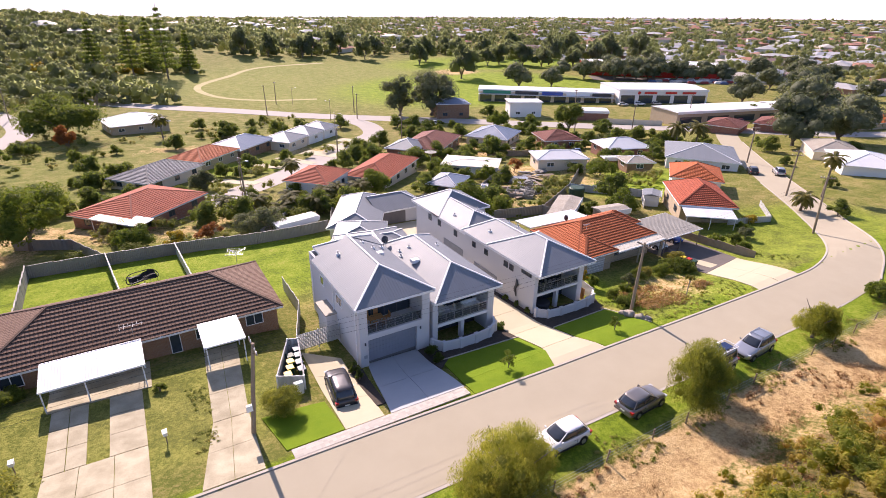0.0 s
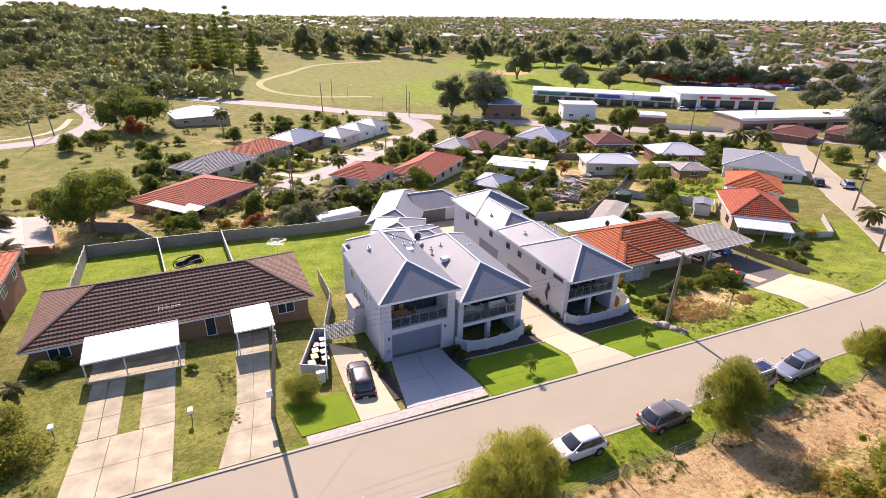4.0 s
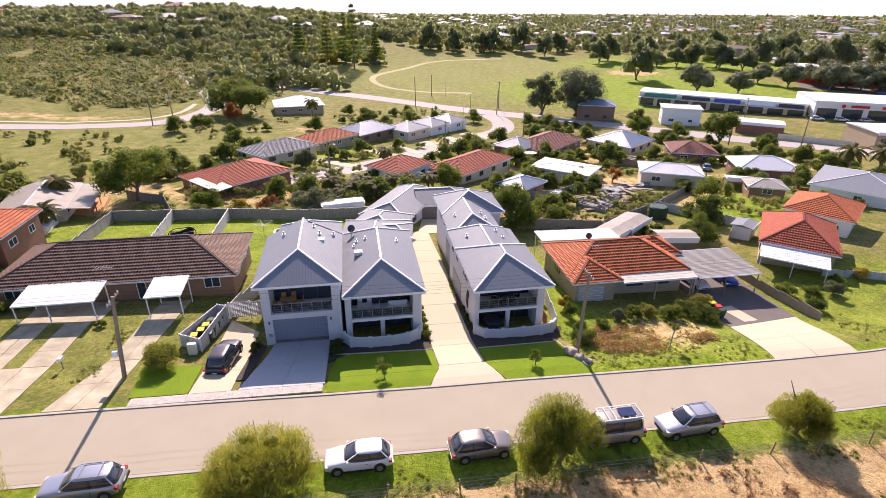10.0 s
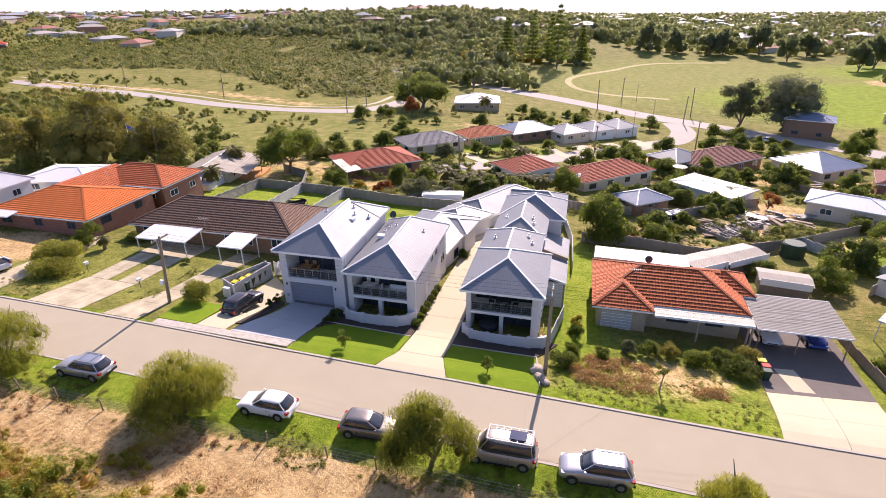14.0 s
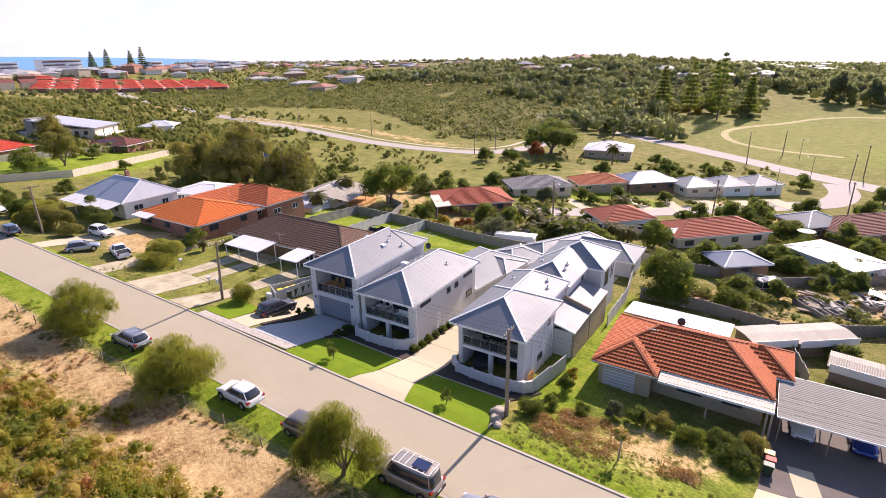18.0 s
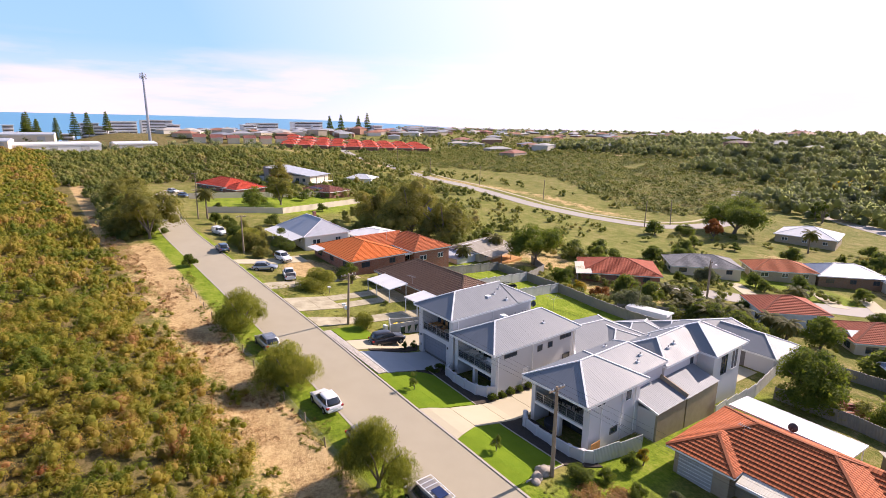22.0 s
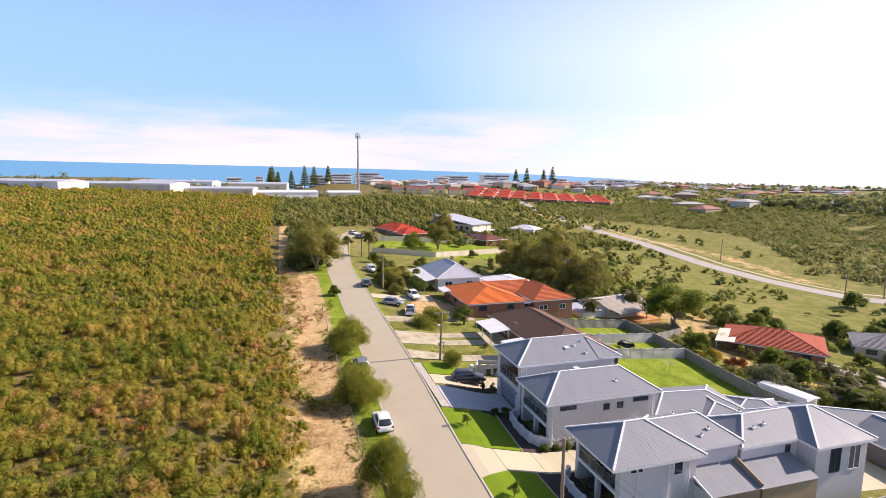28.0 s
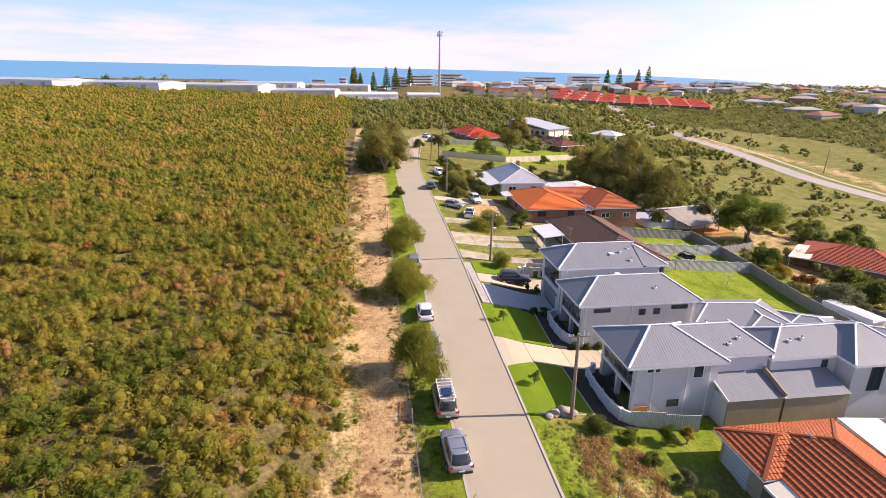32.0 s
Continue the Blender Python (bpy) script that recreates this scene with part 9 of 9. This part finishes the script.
# car park by the red store
cp = jitter_grid(255, 335, 178, 206, 4.6)
cv, cf = [], []
for x, y in cp:
    if abs((x - 295) * .61 + (y - 192) * .79) < 9:
        z = float(ground(x, y))
        i = len(cv)
        for zz, k in ((.2, 1), (.9, 1), (1.4, .65)):
            cv += [(x + u * k * .79 - v * k * .61, y - u * k * .61 - v * k * .79, z + zz) for u, v in ((-2.1, -.85), (2.1, -.85), (2.1, .85), (-2.1, .85))]
        for b0 in (0, 4):
            cf += [(i + b0 + k, i + b0 + (k + 1) % 4, i + b0 + 4 + (k + 1) % 4, i + b0 + 4 + k) for k in range(4)]
        cf.append((i + 8, i + 9, i + 10, i + 11))
tagged(fast_mesh("parked_cars", np.array(cv), np.array(cf), islands("far_car_mix", [(.7, .7, .7), (.05, .05, .06), (.4, .42, .45), (.3, .03, .03), (.05, .1, .25), (.75, .75, .75)], .3)), "rows of parked cars by the red store", kind="stuff")
drape("car_park", [(240, 228), (318, 168), (330, 184), (252, 244)], MAT["dark_asphalt"], .08, 6, label="dark asphalt car park")


# ---- yards: sheds, piles, lines ----
SHT = shed("small sheet shed with pale roof and teal tarp", 63.4, 62.6, 6.4, 3.6, 2.1, 36, "wood", "steel_old", .3, "garden_shed", "shed")
shed("low shed with weathered sheet roof", 58.6, 59.0, 4.4, 3.4, 1.9, 36, "wood", "steel_old", .2, "garden_shed", "shed")
shed("low garden shed with teal roof", 67.0, 56.0, 5.0, 3.0, 1.9, -8, "wood", "steel_old", .3, "garden_shed", "shed")
shed("white sheet lean-to by the fence", 20.5, 77.4, 6.5, 2.4, 2.0, 10, "render_white", "steel_white", .2, "garden_shed", "shed")
shed("long low white sheet roof by the fence", 101.0, 84.0, 9.0, 2.2, 2.0, -25, "brick_brown", "steel_white", .2, "garden_shed", "shed")
shed("pale sheet shed beside the corner house", 79.5, 58.0, 3.2, 2.6, 2.1, 38, "render_white", "steel_grey", .3, "garden_shed", "shed")
shed("white curved-looking garden shed", 44.5, 99.0, 5.5, 4.0, 2.2, 41, "cream", "steel_white", .9, "garden_shed", "shed")
tank = thing("water_tank", (72.5, 69.5, gz(72.5, 69.5)), "dark round rainwater tank in a back yard", "tank")
part("drum", tube(B(), [(0, 0, -.3), (0, 0, 1.9), (0, 0, 2.1)], [1.5, 1.5, 1.3], 18), MAT["bin_green"], tank)


def pile(x, y, kind):
    t = thing("junk_pile", (x, y, gz(x, y)), {"wood": "stack of weathered timber and pallets in a yard", "metal": "heap of grey scrap sheets in a yard", "brick": "stack of red bricks in a yard"}[kind], "pile", float(rng.random() * 180), "yard piles")
    for i in range(9):
        l, w, h = (1.2 + 2.2 * rng.random(), .25 + .5 * rng.random(), .08 + .14 * rng.random()) if kind != "brick" else (.8 + .4 * rng.random(), .5, .3)
        b = boxed(-l / 2, l / 2, -w / 2, w / 2, 0, h)
        bmesh.ops.rotate(b, cent=(0, 0, 0), matrix=Matrix.Rotation(rng.normal() * .35, 3, "Z"), verts=b.verts)
        bmesh.ops.translate(b, vec=(rng.normal() * .7, rng.normal() * .7, .12 * i * (.6 if kind != "brick" else .5)), verts=b.verts)
        part({"wood": "plank", "metal": "sheet", "brick": "brick"}[kind], b, MAT[{"wood": "wood", "metal": "fence_grey", "brick": "brick_red"}[kind]], t)


for x, y, k in ((53.6, 73.6, "wood"), (54.5, 71.5, "metal"), (64.5, 81.0, "wood"), (66.5, 78.5, "metal"), (68.5, 76.8, "metal"), (63.5, 76.0, "wood"), (71.5, 82.5, "metal"), (74.5, 85.5, "wood"), (76.5, 87.5, "metal"), (78.5, 84.0, "wood"), (72.0, 79.0, "wood"), (69.5, 84.5, "metal"), (57.5, 78.0, "wood"), (80.5, 88.5, "metal"), (-2.5, 60.3, "wood"), (-1.0, 61.2, "metal"), (95.5, 88.5, "wood"), (88.0, 117.5, "wood"), (92.0, 114.0, "metal")):
    pile(x, y, k)
for x, y in ((9.5, 66.5),):
    h = thing("clothes_line", (x, y, gz(x, y)), "rotary steel clothes line on the back lawn", "clothes line")
    part("pole", beam(B(), (0, 0, 0), (0, 0, 1.9), .06, sides=6), MAT["rail_metal"], h)
    for i in range(4):
        a = i * math.pi / 2 + .4
        part("arm", beam(B(), (0, 0, 1.7), (1.5 * math.cos(a), 1.5 * math.sin(a), 2.0), .035), MAT["rail_metal"], h)
    for r in (.6, 1.0, 1.45):
        for i in range(4):
            a, b = i * math.pi / 2 + .4, (i + 1) * math.pi / 2 + .4
            part("line", beam(B(), (r * math.cos(a), r * math.sin(a), 1.7 + .2 * r), (r * math.cos(b), r * math.sin(b), 1.7 + .2 * r), .012), MAT["rail_metal"], h)


def antenna(x, y, z, h=2.0, s=1.0):
    t = thing("tv_antenna", (x, y, z), "thin aluminium television antenna on the roof", "antenna")
    part("mast", beam(B(), (0, 0, -.4), (0, 0, h), .05, sides=6), MAT["rail_metal"], t)
    part("boom", beam(B(), (-.9 * s, 0, h), (.9 * s, 0, h), .03), MAT["bin_grey"], t)
    for i in range(6):
        xx = (-.85 + i * .33) * s
        part("rod", beam(B(), (xx, (-.55 + .05 * i) * s, h), (xx, (.55 - .05 * i) * s, h), .016), MAT["bin_grey"], t)


antenna(-2.6, 46.0, -2.0, 1.5)
antenna(49.2, 44.6, -1.9, .9, .55)
antenna(-26.0, 55.5, .4, 1.6)
for x, y, z in ((51.0, 50.0, -2.8), (22.0, 47.6, 1.0)):
    t = thing("satellite_dish", (x, y, z), "small dark satellite dish on the roof", "dish")
    part("bracket", beam(B(), (0, 0, -.3), (0, 0, .4), .05, sides=6), MAT["rail_metal"], t)
    d = B()
    bmesh.ops.create_cone(d, cap_ends=True, segments=16, radius1=.4, radius2=.1, depth=.16)
    bmesh.ops.rotate(d, cent=(0, 0, 0), matrix=Matrix.Rotation(radians(70), 3, "X"), verts=d.verts)
    bmesh.ops.translate(d, vec=(0, .1, .5), verts=d.verts)
    part("bowl", d, MAT["dark_frame"], t)
SOL = thing("solar_array", (115.2, 76.3, gz(118, 75) + 3.6), "dark solar panels on a steel roof", "solar panels", 38)
for i in range(5):
    part("panel", boxed(-3 + i * 1.15, -1.95 + i * 1.15, -1.2, .5, 0, .06), MAT["solar"], SOL)


# balcony furniture
def chair_set(x, y, z, mat, tw=1.4):
    t = thing("outdoor_table", (x, y, z), "pale outdoor table on the covered balcony", "table")
    part("tabletop", boxed(-tw / 2, tw / 2, -.4, .4, .68, .73), MAT[mat], t)
    for a in (-1, 1):
        for b in (-1, 1):
            part("leg", beam(B(), (a * (tw / 2 - .08), b * .33, 0), (a * (tw / 2 - .08), b * .33, .68), .06), MAT[mat], t)
    first = None
    for cx, cy, yw in ((-.45, -.75, 0), (.45, -.75, 0), (-.45, .75, 180), (.45, .75, 180), (tw / 2 + .45, 0, 90), (-tw / 2 - .45, 0, -90)):
        m = pose(x + cx, y + cy, z, 0, 0, yw)
        if first is None:
            first = thing("outdoor_chair", (0, 0, 0), "pale outdoor chair on the covered balcony", "chair", 0, "balcony chairs")
            part("seat", boxed(-.22, .22, -.22, .22, .42, .46), MAT[mat], first)
            part("backrest", boxed(-.22, .22, -.26, -.22, .46, .9), MAT[mat], first)
            for a in (-.19, .19):
                for b in (-.19, .19):
                    part("leg", beam(B(), (a, b, 0), (a, b, .42), .04), MAT[mat], first)
            first.matrix_basis = m
        else:
            copy_thing(first, m)


chair_set(22.9, 37.2, -2.62, "trim")
chair_set(16.0, 37.3, -1.42, "new_wood")
chair_set(36.6, 37.3, -2.74, "dark_frame")
so = thing("outdoor_sofa", (26.0, 37.0, -2.62), "white outdoor sofa on the covered balcony", "sofa")
part("seat", boxed(-.9, .9, -.35, .35, .2, .45), MAT["trim"], so)
part("backrest", boxed(-.9, .9, .25, .38, .45, .85), MAT["trim"], so)
for s in (-1, 1):
    part("armrest", boxed(min(s * .78, s * .92), max(s * .78, s * .92), -.35, .25, .45, .65), MAT["trim"], so)
sp = thing("spa_tub", (35.3, 36.9, -5.35), "dark round spa tub on the walled patio", "spa")
part("tub", tube(B(), [(0, 0, 0), (0, 0, .7), (0, 0, .85)], [.85, .95, .9], 20), MAT["dark_frame"], sp)
art = thing("wall_sculpture", (33.15, 38.6, -3.0), "dark slender metal wall sculpture on the side wall", "sculpture")
part("figure", tube(B(), [(-.05, 0, -1.1), (-.05, .25, -.2), (-.05, -.05, .4), (-.05, .1, 1.0)], [.05, .16, .2, .05], 6), MAT["dark_frame"], art)
for x, y, m in ((40.55, 36.3, "new_wood"),):
    sc_ = thing("timber_screen", (x, y, -5.3), "orange timber screen on the patio edge", "screen")
    for i in range(8):
        part("board", boxed(x - .03, x + .03, y - .55 + i * .16, y - .42 + i * .16, -5.3, -3.9), MAT[m], sc_, world=True)

# flagpole by the orange roofs
fp = thing("flagpole", (-42.1, 77.5, gz(-42.1, 77.5)), "tall white flagpole with a small dark blue flag", "flagpole")
part("pole", tube(B(), [(0, 0, -.3), (0, 0, 4.5), (0, 0, 9.0)], [.06, .05, .03], 8), MAT["trim"], fp)
fl = B()
for i in range(6):
    xa, xb = i * .25, (i + 1) * .25
    ya, yb = .1 * math.sin(i * 1.3), .1 * math.sin((i + 1) * 1.3)
    fl.faces.new([fl.verts.new(p) for p in ((xa + .05, ya, 7.9 - xa * .2), (xb + .05, yb, 7.9 - xb * .2), (xb + .05, yb, 8.8 - xb * .2), (xa + .05, ya, 8.8 - xa * .2))])
bmesh.ops.remove_doubles(fl, verts=fl.verts, dist=.001)
bmesh.ops.solidify(fl, geom=fl.faces[:], thickness=.015)
part("flag", fl, MAT["blue"], fp, "dark blue cloth flag")


# clutter in the work yard
tarp = B()
for i in range(5):
    for j in range(3):
        p = [(-1.0 + u * .4, -2.15 + v * .28, 2.05 - .1 * v + .05 * math.sin(u * 2.1 + v * 3.3)) for u, v in ((i, j), (i + 1, j), (i + 1, j + 1), (i, j + 1))]
        tarp.faces.new([tarp.verts.new(q) for q in p])
bmesh.ops.remove_doubles(tarp, verts=tarp.verts, dist=.001)
bmesh.ops.solidify(tarp, geom=tarp.faces[:], thickness=.03)
part("tarp", tarp, MAT["sign_green"], SHT, "crumpled teal tarp")


def planter_tub(x, y, yaw, l=2.0, w=1.0, h=.75):
    t = thing("planter_tub", (x, y, gz(x, y)), "dark grey open tank stored in the work yard", "tank", yaw, "stored tanks")
    for a in ((-l / 2, l / 2, -w / 2, -w / 2 + .08), (-l / 2, l / 2, w / 2 - .08, w / 2), (-l / 2, -l / 2 + .08, -w / 2 + .08, w / 2 - .08), (l / 2 - .08, l / 2, -w / 2 + .08, w / 2 - .08)):
        part("side", boxed(*a, -.1, h), MAT["fence_grey"], t)
    part("bottom", boxed(-l / 2 + .08, l / 2 - .08, -w / 2 + .08, w / 2 - .08, .02, .2), MAT["black"], t)
    return t


tub = planter_tub(62.6, 77.4, 130)
for x, y, yw in ((63.9, 78.6, 130), (65.0, 79.8, 128), (63.6, 75.8, 132), (64.8, 76.9, 130), (66.0, 78.0, 130), (67.2, 79.1, 131), (64.7, 74.4, 128), (66.0, 75.6, 130), (67.2, 76.8, 133), (68.5, 78.0, 130), (70.3, 81.0, 118), (71.8, 82.4, 40)):
    copy_thing(tub, pose(x, y, gz(x, y), 0, 0, yw))


def brick_pallet(x, y, yaw):
    t = thing("brick_pallet", (x, y, gz(x, y)), "pallet of stacked pinkish red paving bricks", "bricks", yaw, "brick pallets")
    part("pallet", boxed(-.6, .6, -.55, .55, -.1, .12), MAT["wood"], t)
    for i in range(4):
        for j in range(3):
            part("brick_layer", boxed(-.56 + i * .28, -.3 + i * .28, -.5 + j * .34, -.19 + j * .34, .12, .5 + .1 * ((i * 7 + j * 3) % 3)), MAT["brick_red"], t)
    return t


bp = brick_pallet(47.9, 71.2, -40)
for x, y in ((49.2, 70.3), (50.5, 69.3), (51.7, 68.3), (48.6, 73.0), (49.9, 72.0), (51.2, 71.0), (48.4, 74.6), (52.4, 70.0)):
    copy_thing(bp, pose(x, y, gz(x, y), 0, 0, -40 + 6 * math.sin(x * 3)))
tr = thing("trailer", (72.2, 86.6, gz(72.2, 86.6)), "pale grey flat car trailer in the work yard", "trailer", -35)
part("deck", boxed(-2.0, 2.0, -.95, .95, .5, .58), MAT["rail_metal"], tr)
for sy in (-1, 1):
    part("side_rail", beam(B(), (-2.0, sy * .95, .75), (2.0, sy * .95, .75), .06), MAT["rail_metal"], tr)
    part("mudguard", boxed(-.45, .45, min(sy * .97, sy * 1.2), max(sy * .97, sy * 1.2), .68, .72), MAT["trim"], tr)
    wh = part("tyre", beam(B(), (0, sy * .98, .31), (0, sy * 1.18, .31), .62, sides=16), MAT["tyre"], tr)
    part("rim", beam(B(), (0, sy * 1.18, .31), (0, sy * 1.2, .31), .36, sides=12), MAT["rim"], wh)
part("drawbar", beam(B(), (2.0, 0, .5), (3.3, 0, .45), .1), MAT["rail_metal"], tr)
part("ramp", beam(B(), (-2.0, 0, .52), (-3.6, 0, .08), 1.6, .05), MAT["rail_metal"], tr)
dsh = thing("mesh_dish", (63.5, 109.9, gz(63.5, 109.9)), "large grey mesh satellite dish on a tall post", "dish")
part("post", tube(B(), [(0, 0, -.3), (0, 0, 1.5), (0, 0, 3.2)], [.09, .08, .07], 8), MAT["rail_metal"], dsh)
bw = B()
bmesh.ops.create_cone(bw, cap_ends=True, segments=20, radius1=.25, radius2=1.5, depth=.45)
bmesh.ops.translate(bw, vec=(0, 0, 3.4), verts=bw.verts)
part("bowl", bw, MAT["fence_grey"], dsh)
part("feed", beam(B(), (0, 0, 3.5), (0, 0, 4.4), .06, sides=6), MAT["rail_metal"], dsh)
veg = np.array([(55.6, 66.3), (57, 68), (58.2, 71.9), (59.5, 73.5), (60.4, 76.2), (62.0, 72.5), (61.8, 70), (59.5, 70), (58.0, 69.2), (60.6, 71.4), (57.2, 70.4), (56.3, 67.6), (60.8, 74.0), (54.6, 69.2), (53.6, 69.8)])
scatter("vegetable_patch", veg, protos_near, .45 + .35 * rng.random(len(veg)), MAT["leaf_green"], "bright green vegetable and pumpkin patch in the work yard", tall=.5 + .3 * rng.random(len(veg)))
tree("rounded bright green tree in the work yard", 54.4, 69.4, 4.6, 4.2, "leaf_green", 5200, .11, 16, .3, .12, core=.5)
for x, y, w, h in ((56.3, 107.8, 5, 4), (59.0, 115.6, 5, 4.5), (59.7, 97.0, 5.5, 4.2), (62.6, 105.4, 5, 3.6)):
    tree("bushy fruit tree in a back garden", x, y, w, h, "leaf_green", 2600, .14, 14, .4, .12, core=.5, group="fruit trees")


# collapsed trampoline and letterboxes of the brown house
tr = thing("trampoline", (-1.3, 66.3, gz(-1.3, 66.3)), "collapsed old trampoline with a bent dark frame on the back lawn", "trampoline", 12)
ring = [(1.75 * math.cos(a), .8 * math.sin(a), .45 + .75 * max(0, math.sin(a)) + .12 * math.sin(3 * a)) for a in [i * math.pi / 12 for i in range(25)]]
part("rim", tube(B(), ring, [.06] * 25, 6), MAT["black"], tr)
for i in range(5):
    x0 = -1.5 + .75 * i
    part("leg", beam(B(), (x0, -.6 + .1 * i, -.1), (x0 + .15, -.55 + .28 * i % .9, .7), .06, sides=6), MAT["rail_metal"], tr)
bm = B()
vs = [[bm.verts.new((-1.5 + .6 * i, -.62 + .42 * j, .42 + .16 * j - .18 * math.sin(i * 1.1) * (j % 2))) for j in range(4)] for i in range(6)]
for i in range(5):
    for j in range(3):
        bm.faces.new((vs[i][j], vs[i + 1][j], vs[i + 1][j + 1], vs[i][j + 1]))
bmesh.ops.solidify(bm, geom=bm.faces[:], thickness=.03)
part("mat", bm, MAT["black"], tr, "torn black trampoline mat")
for x, y in ((-1.6, 33.3), (-10.2, 35.1)):
    lb = thing("letterbox", (x, y, gz(x, y)), "small white metal letterbox on a dark post", "letterbox", group="letterboxes")
    part("post", beam(B(), (0, 0, -.2), (0, 0, .85), .07), MAT["wood"], lb)
    part("box", boxed(-.14, .14, -.22, .22, .85, 1.1), MAT["trim"], lb)
    part("lid", boxed(-.16, .16, -.24, .24, 1.1, 1.13), MAT["trim"], lb)
